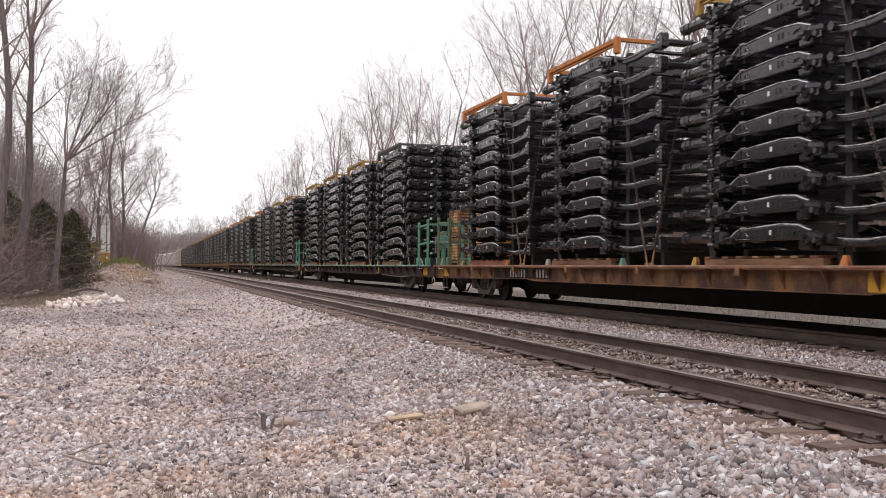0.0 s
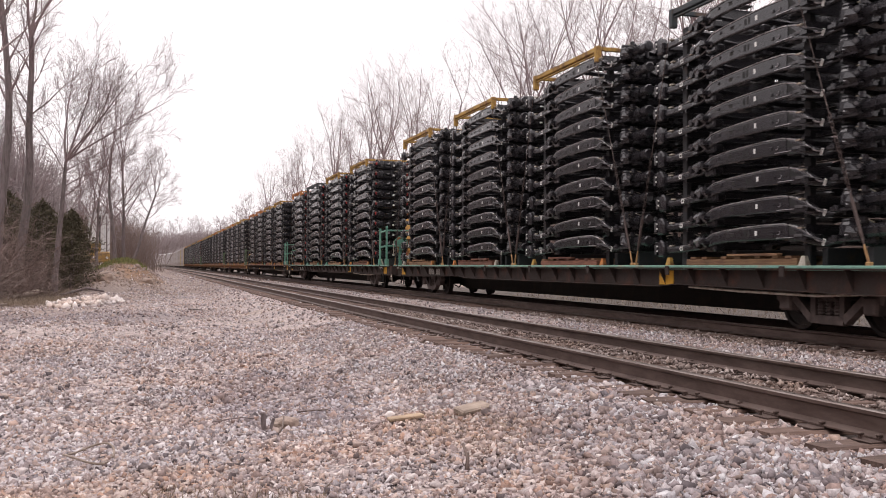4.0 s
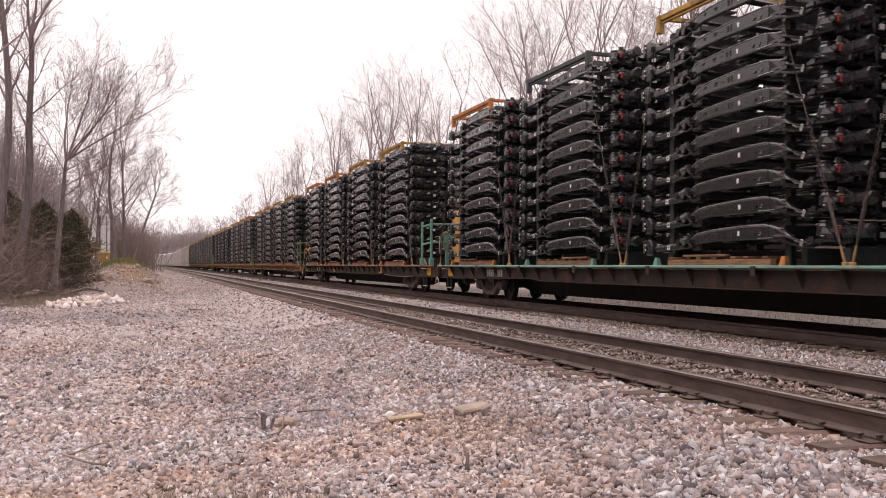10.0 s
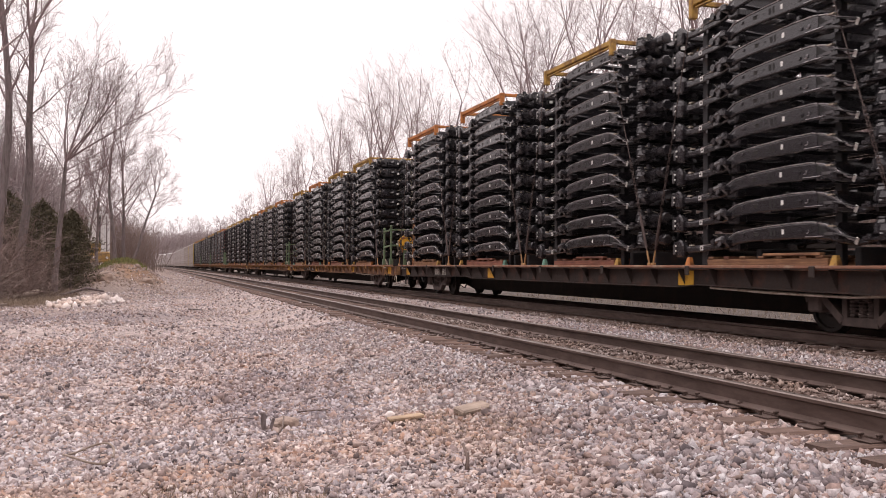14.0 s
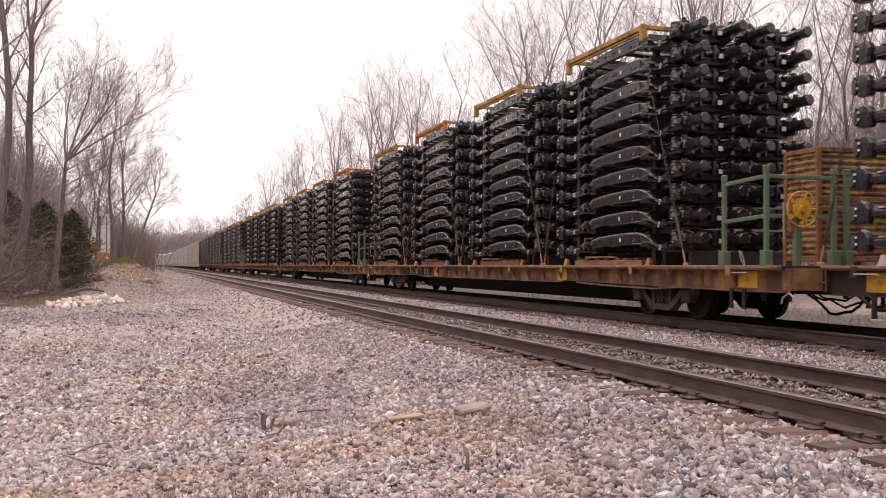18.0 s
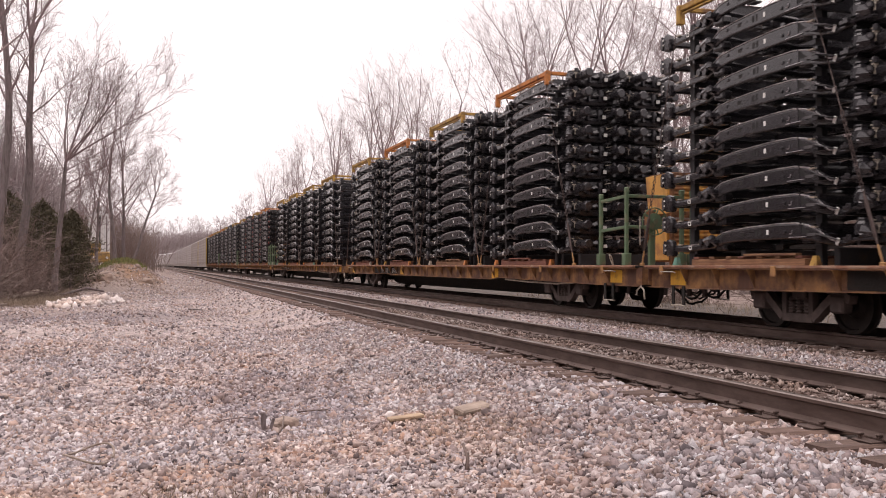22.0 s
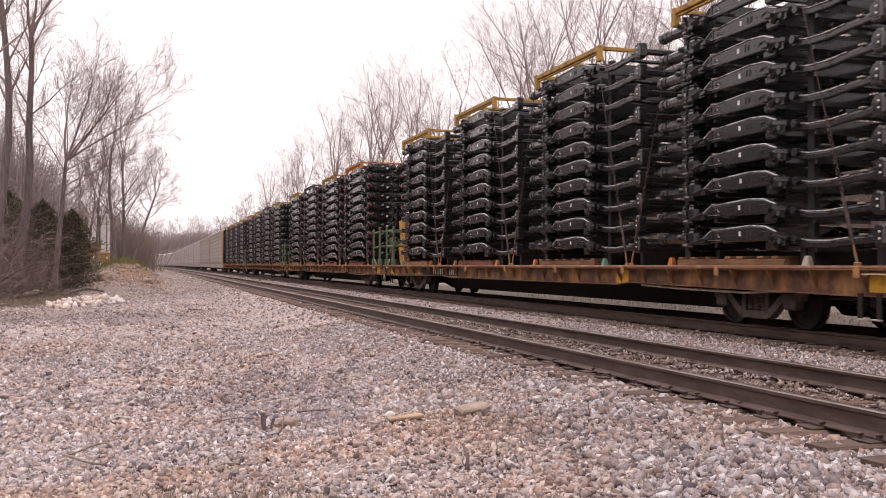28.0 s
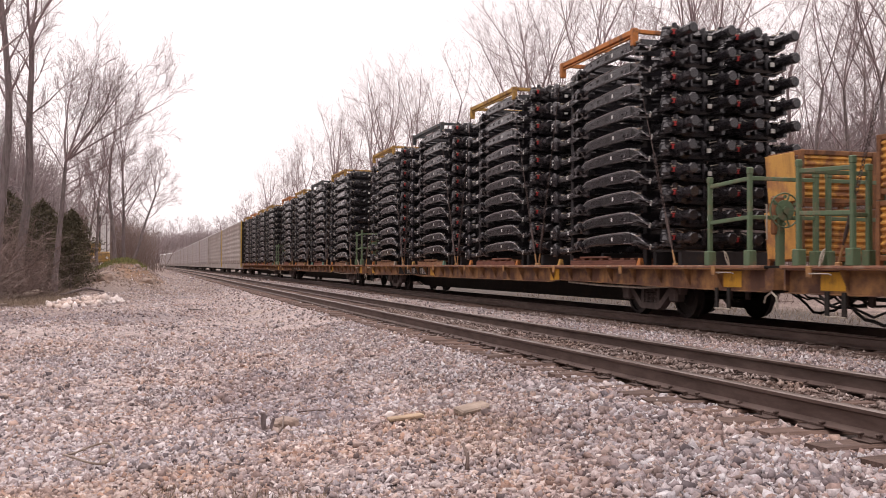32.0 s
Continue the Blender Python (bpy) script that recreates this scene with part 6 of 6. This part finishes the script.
def ribbed(mat, a, h):
    """A panel with pressed ribs, a wide and h high; it faces -x."""
    b = MB()
    n = max(3, int(h / 0.12))
    ring = []
    for i in range(4 * n + 1):
        z = LEG + 0.06 + (h - LEG - 0.12) * i / (4 * n)
        d = -0.024 if i % 4 in (1, 2) else 0.008
        ring.append([(d, 0.045, z), (d, a - 0.045, z)])
    for p, q in zip(ring[:-1], ring[1:]):
        b.add(p + q, [(0, 1, 3, 2)])
    b.box(0.014, 0.028, 0.045, a - 0.045, LEG + 0.06, h - 0.06)
    return b.mesh("ribbed_panel", mat)


def bin_frame_parts(w, l, h):
    post = MB().box(-0.04, 0.04, -0.04, 0.04, 0, h, 0, 0.01).mesh("bin_post", M["bin_frame"])
    rail_x = MB().box(0.042, w - 0.042, -0.03, 0.03, -0.04, 0.04, 0, 0.008).mesh("bin_rail", M["bin_frame"])
    rail_y = MB().box(-0.03, 0.03, 0.042, l - 0.042, -0.04, 0.04, 0, 0.008).mesh("bin_rail", M["bin_frame"])
    return post, rail_x, rail_y


def bin_thing(index, reverse, x, y, z, paint, ends, w, l, h, word, flap, turn=0.0):
    post, rail_x, rail_y = shared(("bin", w, l, h), bin_frame_parts, w, l, h)
    root = tagged(new("steel_bin"), "%s corrugated steel bin standing on the flat car's end" % word, "bin", "steel bins on the car ends")
    MOVING.append((root, FIRST + PITCH_CAR * (index + 0.5) + SHIFT[index], pose(x, y, z, 0, 0, turn), reverse))
    for u in (0, w):
        for v in (0, l):
            part("bin_post", post, root, (u, v, 0))
    for q in (LEG, h - 0.04):
        for v in (0, l):
            part("bin_rail", rail_x, root, (0, v, q))
        for u in (0, w):
            part("bin_rail", rail_y, root, (u, 0, q))
    side = shared(("side", paint, l, h), ribbed, M[paint], l, h)
    end = shared(("side", ends, w, h), ribbed, M[ends], w, h)
    if flap:
        part("folding_side", shared(("flap", l, h), lambda: MB().box(-0.012, 0.012, 0.02, l - 0.02, 0.0, h * 0.84, 0, 0.006).mesh("folding_side", M["bin_flap"])), root, pose(-0.06, 0, h * 0.12, 0, -5, 0), "pale orange folding side, scuffed and bent")
    else:
        part("ribbed_panel", side, root)
    part("ribbed_panel", side, root, pose(w, l, 0, 0, 0, 180))
    part("ribbed_panel", end, root, pose(w, 0, 0, 0, 0, 90))
    part("ribbed_panel", end, root, pose(0, l, 0, 0, 0, -90))
    return root


def dress_end(index, reverse, paint, high, flap):
    """Two bins, one on the other; a turned car shows their other side."""
    z = DECK + 0.005
    word = {"bin_yellow": "yellow", "bin_tan": "faded ochre", "bin_rust": "rusty"}[paint]
    ends = {"bin_yellow": "bin_yellow", "bin_tan": "bin_rust", "bin_rust": "bin_rust"}[paint]
    r = random.Random(index)
    x = -1.18 if reverse else -0.16
    bin_thing(index, reverse, x, -13.2, z, paint, ends, 1.4, 0.82, 0.95, word, flap and index % 2 == 1, r.uniform(-1.5, 1.5))
    if high:
        bin_thing(index, reverse, x, -13.2, z + 0.96, paint, ends, 1.4, 0.82, 0.95, word, flap, r.uniform(-2.5, 2.5))


CARS = [
    # paint, deck edge, guard rails, turned round, bins, two high, folded side, racks, label mark, panels
    ("car_brown", "deck_rust", "olive", True, "bin_yellow", True, False, ("rack_orange", "rack_orange", "rack_yellow", "rack_yellow"), 0, 1),
    ("car_dark", "deck_teal", "teal", False, "bin_tan", True, False, ("rack_dark", "rack_yellow", "rack_yellow", "rack_yellow"), 1, 1),
    ("car_dark", "deck_teal", "teal", False, "bin_yellow", True, True, ("rack_yellow", "rack_yellow", "rack_dark", "rack_orange"), 2, 1),
    ("car_dark", "deck_rust", "teal", False, "bin_yellow", True, True, ("rack_yellow", "rack_yellow", "rack_orange", "rack_orange"), 1, 2),
    ("car_ochre", "deck_rust", "olive", False, "bin_rust", True, False, ("rack_yellow", "rack_yellow", "rack_orange", "rack_yellow"), 0, 2),
    ("car_ochre", "deck_rust", "olive", False, "bin_yellow", True, True, ("rack_orange", "rack_yellow", "rack_orange", "rack_yellow"), 0, 2),
    ("car_ochre", "deck_rust", "olive", True, "bin_yellow", True, True, ("rack_yellow", "rack_yellow", "rack_yellow", "rack_yellow"), 0, 1),
    ("car_ochre", "deck_rust", "olive", False, "bin_yellow", True, True, ("rack_orange", "rack_yellow", "rack_dark", "rack_yellow"), 2, 2),
    ("car_brown", "deck_rust", "olive", False, "bin_yellow", False, False, ("rack_yellow", "rack_dark", "rack_yellow", "rack_orange"), 0, 1),
    ("car_brown", "deck_rust", "olive", False, "bin_tan", False, False, ("rack_yellow", "rack_yellow", "rack_orange", "rack_yellow"), 0, 1),
]
WORDS = {"car_brown": "brown and faded yellow", "car_dark": "dark rusty brown", "car_ochre": "faded yellow rust-streaked"}
for i_, (paint_, edge_, rails_, rev_, bin_, high_, open_, racks_, mark_, sq_) in enumerate(CARS):
    flat_car(i_, paint_, edge_, rails_, rev_, "%s flat car loaded with stacked chassis frames" % WORDS[paint_], sq_)
    for j_ in range(4):
        frame_stack(i_, j_, racks_[j_], mark_, rev_, 500 + i_ * 10 + j_)
    dress_end(i_, rev_, bin_, high_, open_)


# ---- closed car carriers behind ----
RACK_HALF, RACK_W = 13.45, 1.45


def carrier_panel_mesh(mat, w):
    b = MB()
    ring = []
    n = 18
    for i in range(2 * n):
        z = 1.15 + (5.35 - 1.15) * i / (2 * n - 1)
        d = 0.03 if (i // 2) % 2 else 0.0
        ring.append([(-d, 0.03, z), (-d, w - 0.03, z)])
    for i in range(len(ring) - 1):
        b.add(ring[i] + ring[i + 1], [(0, 1, 3, 2)])
    b.box(-0.05, 0.01, -0.045, 0.03, 1.05, 5.4, 0, 0.01)
    return b.mesh("side_panel", mat)


NP = 11
PW = 2 * RACK_HALF / NP
CARRIER_PANELS = [carrier_panel_mesh(M["rack_car"], PW), carrier_panel_mesh(M["rack_car_tan"], PW)]
roof_b = MB()
roof_rows = []
for y_ in np.linspace(-RACK_HALF, RACK_HALF, 25):
    for off, d in ((0.0, 0.0), (0.3, 0.0), (0.34, 0.03), (0.8, 0.03), (0.84, 0.0)):
        y = y_ + off
        if y <= RACK_HALF:
            roof_rows.append([(-RACK_W, y, 5.36), (-RACK_W, y, 5.42 + d), (-0.95, y, 5.66 + d), (0, y, 5.72 + d), (0.95, y, 5.66 + d), (RACK_W, y, 5.42 + d), (RACK_W, y, 5.36)])
CARRIER_ROOF = roof_b.sweep(roof_rows).mesh("roof", M["rack_roof"])
CARRIER_SILL = MB().box(-RACK_W + 0.02, RACK_W - 0.02, -RACK_HALF, RACK_HALF, 0.55, 1.12, 0, 0.02).mesh("underframe", M["rack_car_tan"])
CARRIER_BODY = MB().box(-RACK_W + 0.09, RACK_W - 0.09, -RACK_HALF + 0.1, RACK_HALF - 0.1, 1.12, 5.35).mesh("inner_decks", M["under"])
door_b = MB()
for s_ in (-1, 1):
    for k_ in range(4):
        x0_ = s_ * (0.03 + 0.34 * k_)
        door_b.box(*sorted((x0_, x0_ + 0.32 * s_)), -0.05 - 0.015 * (k_ % 2), 0.0, 1.15, 5.3, 0, 0.01)
# doors coloured near-black to paint the shaded gaps between carriers
CARRIER_DOOR = door_b.mesh("end_door", M["under"])
CARRIER_POST_GREY = MB().box(-0.08, 0.02, -0.08, 0.1, 0.7, 5.4, 0, 0.02).mesh("corner_post", M["rack_car_tan"])
CARRIER_POST = MB().box(-0.08, 0.02, -0.08, 0.1, 0.7, 5.4, 0, 0.02).mesh("corner_post", M["rack_end"])
CARRIER_LADDER = MB()
for k_ in range(11):
    CARRIER_LADDER.rod([(-0.06, 0.0, 1.2 + 0.36 * k_), (-0.06, 0.42, 1.2 + 0.36 * k_)], 0.014, 4)
CARRIER_LADDER.rod([(-0.06, 0, 1.1), (-0.06, 0, 5.0)], 0.018, 4).rod([(-0.06, 0.42, 1.1), (-0.06, 0.42, 5.0)], 0.018, 4)
CARRIER_LADDER = CARRIER_LADDER.mesh("ladder", M["grab"])


def car_carrier(index):
    root = tagged(new("car_carrier"), "closed %s car carrier with ribbed metal sides and pale roof" % ("dirty tan" if index < 2 else "pale grey"), "railway car", "closed car carriers of the train")
    MOVING.append((root, FIRST + PITCH_CAR * 10 + 27.6 * (index + 0.5), Matrix.Identity(4), False))
    part("underframe", CARRIER_SILL, root)
    part("inner_decks", CARRIER_BODY, root)
    part("roof", CARRIER_ROOF, root)
    r = random.Random(index)
    for side in (-1, 1):
        for k in range(NP):
            y = -RACK_HALF + PW * k
            at = pose(-RACK_W, y, 0) if side < 0 else pose(RACK_W, y + PW, 0, 0, 0, 180)
            # carriers further back get panels paled for haze
            part("side_panel", CARRIER_PANELS[1 if index < 2 else 0], root, at)
        for e in (-1, 1):
            part("corner_post", CARRIER_POST if index == 0 else CARRIER_POST_GREY, root, pose(side * RACK_W, e * RACK_HALF, 0, 0, 0, 0 if side < 0 else 180))
        part("ladder", CARRIER_LADDER, root, pose(side * RACK_W, side * (RACK_HALF - 0.7), 0, 0, 0, 0 if side < 0 else 180))
    for e in (0, 180):
        turn = pose(0, 0, 0, 0, 0, e)
        part("end_door", CARRIER_DOOR, root, turn @ Matrix.Translation((0, -RACK_HALF, 0)))
        part("coupler", COUPLER, root, turn @ Matrix.Translation((0, -13.8, 0)))
        truck_at(root, -9.9 if e == 0 else 9.9, index < 2, False)
    return root


for i_ in range(13):
    car_carrier(i_)


# ---- what lies about in the yard and on the soil bank ----
M["machine"] = painted("dusty_yellow_machine", (0.38, 0.23, 0.07), (0.20, 0.13, 0.07), 1.5, 0.5, 0.7, 0.6)
M["white_wall"] = painted("white_boards", (0.72, 0.71, 0.7), (0.5, 0.48, 0.46), 0.8, 0.5, 0.75, 0.7)
M["glass"] = painted("lamp_glass", (0.8, 0.8, 0.78), (0.6, 0.6, 0.6), 3, 0.5, 0.7, 0.15, 0, 60, 0.05, False)


def at_ground(x, y, lift=0.0):
    return Vector((x, y, float(ground_z(x, y)) + lift))


def lump(seed, rx, ry, rz, rough, mat, name):
    """A rounded uneven mass, for boulders and soil."""
    bm = bmesh.new()
    bmesh.ops.create_icosphere(bm, subdivisions=3, radius=1.0)
    for v in bm.verts:
        n = noise.noise(v.co * 1.7 + Vector((seed, 0, 0))) * rough + noise.noise(v.co * 4.1 + Vector((0, seed, 0))) * rough * 0.4
        v.co = Vector((v.co.x * rx, v.co.y * ry, v.co.z * rz)) * (1 + n)
    me = bpy.data.meshes.new(name)
    bm.to_mesh(me)
    bm.free()
    me.materials.append(mat)
    return me


for seed_, x_, y_, s_, lab_ in ((5, -2.25, 52, 0.42, "brown boulder lying on the soil bank"), (9, -0.1, 53, 0.24, "pale boulder at the foot of the clay cut"), (12, -3.0, 54, 0.25, "half buried boulder on the bank")):
    ob = new("boulder", lump(seed_, s_ * 1.3, s_, s_ * 0.85, 0.3, M["boulder"], "boulder"))
    ob.matrix_basis = Matrix.Translation(at_ground(x_, y_, s_ * 0.3))
    tagged(ob, lab_, "boulder", "boulders on the bank")


def blades(name, seed, n, cx, cy, rx, ry, high, mat, label):
    rng = np.random.default_rng(seed)
    a, d = rng.uniform(0, 6.283, n), np.sqrt(rng.random(n))
    x, y = cx + rx * d * np.cos(a), cy + ry * d * np.sin(a)
    place = np.stack([x, y, ground_z(x, y) - 0.01], 1)
    t = rng.uniform(0, 6.283, n)
    lean = rng.normal(0, 0.45, (n, 2))
    turn = np.zeros((n, 3, 3))
    turn[:, 0, 0], turn[:, 1, 0] = np.cos(t), np.sin(t)
    turn[:, 0, 1], turn[:, 1, 1] = -np.sin(t), np.cos(t)
    turn[:, 0, 2], turn[:, 1, 2], turn[:, 2, 2] = lean[:, 0], lean[:, 1], 1
    blade = np.array([(-0.006, 0, 0), (0.006, 0, 0), (0.003, 0.1, 0.6), (0.0, 0.3, 1.0)])
    size = np.stack([np.full(n, high * 3), rng.uniform(0.3, 1, n) * high, rng.uniform(0.4, 1.0, n) * high], 1)
    ob = new(name, cloud(name, blade, np.array([(0, 1, 2, 3)]), place, turn, size, mat))
    return tagged(ob, label, "grass", kind="stuff")


k = Nodes("green_grass", 0.85, 0, 0.2)
k.colour(k.ramp(k.per_island(), [(0.1, (0.10, 0.13, 0.04)), (0.6, (0.20, 0.21, 0.08)), (0.95, (0.30, 0.24, 0.12))]))
M["green"] = k.m
blades("grass", 31, 2600, -2.0, 64, 1.9, 3.0, 0.35, M["green"], "sparse green grass on top of the soil bank")
blades("grass", 32, 5000, 16.0, 27, 2.6, 18, 0.28, M["grass"], "dry grass in the ditch behind the train")
blades("grass", 33, 6500, -5.0, 42, 2.2, 9, 0.28, M["grass"], "dry grass at the edge of the wood")
blades("grass", 34, 420, 2.55, 7.4, 0.5, 1.0, 0.09, M["grass"], "wisps of dry grass in the gravel")
blades("grass", 35, 260, 0.4, 5.9, 0.8, 0.35, 0.12, M["grass"], "wisps of dry grass in the gravel")


def litter_field(seed, n, x0, x1, y0, y1, label):
    rng = np.random.default_rng(seed)
    x, y = rng.uniform(x0, x1, n), rng.uniform(y0, y1, n)
    place = np.stack([x, y, ground_z(x, y) + rng.uniform(0.005, 0.05, n)], 1)
    leaf = np.array([(-0.5, 0, 0), (0, -0.3, 0.12), (0.5, 0, 0), (0, 0.3, 0.1)])
    ob = new("leaf_litter", cloud("leaf_litter", leaf, np.array([(0, 1, 2, 3)]), place, spins(rng, n), rng.uniform(0.05, 0.11, (n, 1)) * np.ones((1, 3)), M["leaves"]))
    return tagged(ob, label, "leaf litter", kind="stuff")


litter_field(43, 3500, -4.5, 0.6, 48, 72, "brown dead leaves strewn over the soil bank")
litter_field(42, 9000, -14, -3.2, 34, 75, "brown dead leaves under the trees beside the yard")


def log(name, pts, radii, mat, label, category):
    ob = new(name, MB().rod(pts, radii, 8).mesh(name, mat, True))
    return tagged(ob, label, category)


def ground_ray(x, y, lift=0.0):
    return tuple(at_ground(x, y, lift))


log("fallen_log", [ground_ray(-6.6, 40, 1.3), ground_ray(-6.0, 39.4, 0.5), ground_ray(-5.3, 39, 0.05)], [0.05, 0.07, 0.09], M["board"], "bleached fallen branch leaning at the wood's edge", "branch")
log("fallen_log", [ground_ray(-5.0, 39.5, 0.05), ground_ray(-4.2, 40.5, 0.35)], [0.12, 0.1], M["board"], "short bleached log beside the rock heap", "log")
log("fallen_log", [ground_ray(-5.0, 32.5, 0.05), ground_ray(-4.4, 33.4, 0.12)], [0.05, 0.04], M["board"], "pale stick lying at the yard's edge", "stick")
log("fallen_log", [ground_ray(-3.6, 43, 0.08), ground_ray(-2.6, 44, 0.3), ground_ray(-1.9, 44.4, 0.1)], [0.07, 0.06, 0.04], M["bark"], "dark broken branch on the bank", "branch")
log("dark_stick", [ground_ray(1.2, 31, 0.05), ground_ray(1.62, 30.8, 0.07)], [0.03, 0.02], M["bark"], "dark broken branch on the gravel", "branch")
# near litter: wooden stub, thin rods, a wire loop, boards
stub = tagged(new("wooden_stub"), "weathered wooden stub standing in the gravel", "stake")
stub.matrix_basis = Matrix.Translation(at_ground(0.97, 8.35))
part("post", MB().box(-0.018, 0.018, -0.02, 0.02, -0.1, 0.17, 0, 0.008).mesh("post", M["bark"]), stub, pose(0, 0, 0, 4, -6, 20))
part("splinter", MB().box(-0.012, 0.012, -0.01, 0.01, -0.1, 0.12, 0, 0.004).mesh("splinter", M["bark"]), stub, pose(0.05, -0.02, 0, 8, 14, 0))
ob = new("flat_stone", lump(17, 0.12, 0.09, 0.075, 0.25, M["boulder"], "flat_stone"))
ob.matrix_basis = Matrix.Translation(at_ground(1.17, 8.4, 0.03))
tagged(ob, "brownish stone beside the wooden stub", "stone")
log("thin_rod", [ground_ray(0.55, 8.7, 0.05), ground_ray(0.8, 8.75, 0.07), ground_ray(0.92, 8.7, 0.06)], [0.005, 0.005, 0.004], M["bark"], "thin dark twig on the gravel", "twig")
log("thin_rod", [ground_ray(1.34, 8.9, 0.05), ground_ray(1.5, 8.87, 0.055), ground_ray(1.62, 8.85, 0.05)], [0.006, 0.006, 0.005], M["rail"], "thin rusty rod on the gravel", "rod")
log("dead_stem", [ground_ray(2.05, 6.05, -0.02), ground_ray(2.07, 6.07, 0.08), ground_ray(2.05, 6.12, 0.17)], [0.016, 0.013, 0.009], M["brush"], "dead weed stem standing in the gravel", "stem")
log("dead_stem", [ground_ray(1.05, 8.1, -0.02), ground_ray(1.1, 8.12, 0.07), ground_ray(1.12, 8.2, 0.14)], [0.012, 0.01, 0.006], M["brush"], "dead weed stem standing in the gravel", "stem")
loop = [Vector((0.17 * math.cos(t), 0.30 * math.sin(t), 0.03 + 0.03 * math.sin(2 * t))) + at_ground(-0.40, 7.3, 0.085) for t in np.linspace(-0.3, 5.6, 26)]
log("wire_loop", loop, 0.008, M["board"], "bent loop of stiff wire on the gravel", "wire")
slab = tagged(new("board", MB().box(-0.07, 0.07, -0.19, 0.19, -0.03, 0.03, 0, 0.015).mesh("board", M["board"])), "weathered grey board half buried in the soil", "board")
slab.matrix_basis = pose(*at_ground(2.84, 8.2, 0.05), 4, 14, -62)
slab = tagged(new("board", MB().box(-0.04, 0.04, -0.17, 0.17, -0.02, 0.012, 0, 0.008).mesh("board", M["straw_board"])), "pale wooden board lying in the soil", "board")
slab.matrix_basis = pose(*at_ground(2.14, 7.95, 0.05), 2, 5, -75)
ob = new("pale_stone", lump(23, 0.045, 0.04, 0.035, 0.15, M["white_rock"], "pale_stone"))
ob.matrix_basis = Matrix.Translation(at_ground(2.05, 8.15, 0.05))
tagged(ob, "small white stone lying in the soil", "stone")


# ---- a yellow digger and a white building behind the bank ----
def digger(x, y, turn):
    root = tagged(new("digger"), "dusty yellow earthmoving machine parked behind the bank", "digger")
    root.matrix_basis = pose(*at_ground(x, y), 0, 0, turn)
    part("body", MB().box(-1.4, 1.3, -0.9, 0.9, 0.75, 1.75, 0, 0.12).mesh("body", M["machine"]), root)
    part("counterweight", MB().box(-1.75, -1.35, -0.85, 0.85, 0.8, 1.6, 0, 0.15).mesh("counterweight", M["machine"]), root)
    cab = part("cab", MB().box(0.2, 1.3, -0.85, 0.1, 1.76, 2.5, 0, 0.08).mesh("cab", M["machine"]), root)
    part("window", MB().box(0.35, 1.15, -0.87, -0.855, 1.85, 2.4).mesh("window", M["under"]), cab)
    for s in (-1, 1):
        t = MB()
        rows = []
        for k in range(16):
            a = 2 * math.pi * k / 16
            rows.append((1.5 * math.copysign(abs(math.cos(a)) ** 0.6, math.cos(a)), 0.36 + 0.36 * math.copysign(abs(math.sin(a)) ** 0.7, math.sin(a))))
        t.sweep([[(p, s * 0.95 - 0.25, q) for p, q in rows], [(p, s * 0.95 + 0.25, q) for p, q in rows]])
        part("crawler", t.mesh("crawler", M["under"]), root)
        part("work_lamp", MB().rod([(1.3, s * 0.6, 1.2), (1.4, s * 0.6, 1.2)], 0.11, 8).mesh("work_lamp", M["glass"]), root)
    return root


digger(-4.6, 92, -75)
shed = tagged(new("white_building"), "white boarded building seen through the trees", "building")
shed.matrix_basis = pose(*at_ground(-6.2, 128), 0, 0, 8)
part("wall", MB().box(-1.2, 1.2, -1.5, 1.5, -0.5, 6.2, 0, 0.03).mesh("wall", M["white_wall"]), shed)
part("roof", MB().sweep([[(-1.4, -1.7, 6.2), (0, -1.7, 6.7), (1.4, -1.7, 6.2), (1.4, -1.7, 6.1), (-1.4, -1.7, 6.1)], [(-1.4, 1.7, 6.2), (0, 1.7, 6.7), (1.4, 1.7, 6.2), (1.4, 1.7, 6.1), (-1.4, 1.7, 6.1)]]).mesh("roof", M["rack_roof"]), shed)
for z_ in np.arange(0.2, 5.9, 0.22):
    part("clapboard", shared("clapboard", lambda: MB().sweep([[(-1.2, -1.503, 0), (-1.2, -1.53, 0.0), (-1.2, -1.503, 0.21)], [(1.2, -1.503, 0), (1.2, -1.53, 0.0), (1.2, -1.503, 0.21)]]).mesh("clapboard", M["white_wall"])), shed, (0, 0, z_))
part("drainpipe", MB().box(-0.07, 0.07, -1.62, -1.54, 0.0, 6.1, 0, 0.02).mesh("drainpipe", M["under"]), shed)


def motions():
    """The train comes towards the camera and past it; its wheels roll."""
    times = [2.0 * k for k in range(17)]
    for thing, s, offset, reverse in MOVING:
        walk(thing, [(t, car_pose(s - travelled(t), reverse, 9.9) @ offset) for t in times])
    ticks = [0.1 * k for k in range(321)]
    turns = [travelled(t) / 0.42 for t in ticks]
    for wheels, y in TURNING:
        back = wheels.parent.parent in REVERSED
        sign = -1.0 if back else 1.0
        flip = Matrix.Translation((0, y, 0.42))
        walk(wheels, [(t, flip @ Matrix.Rotation(sign * a, 4, "X")) for t, a in zip(ticks, turns)])


REVERSED = {thing for thing, s, offset, reverse in MOVING if reverse}
motions()
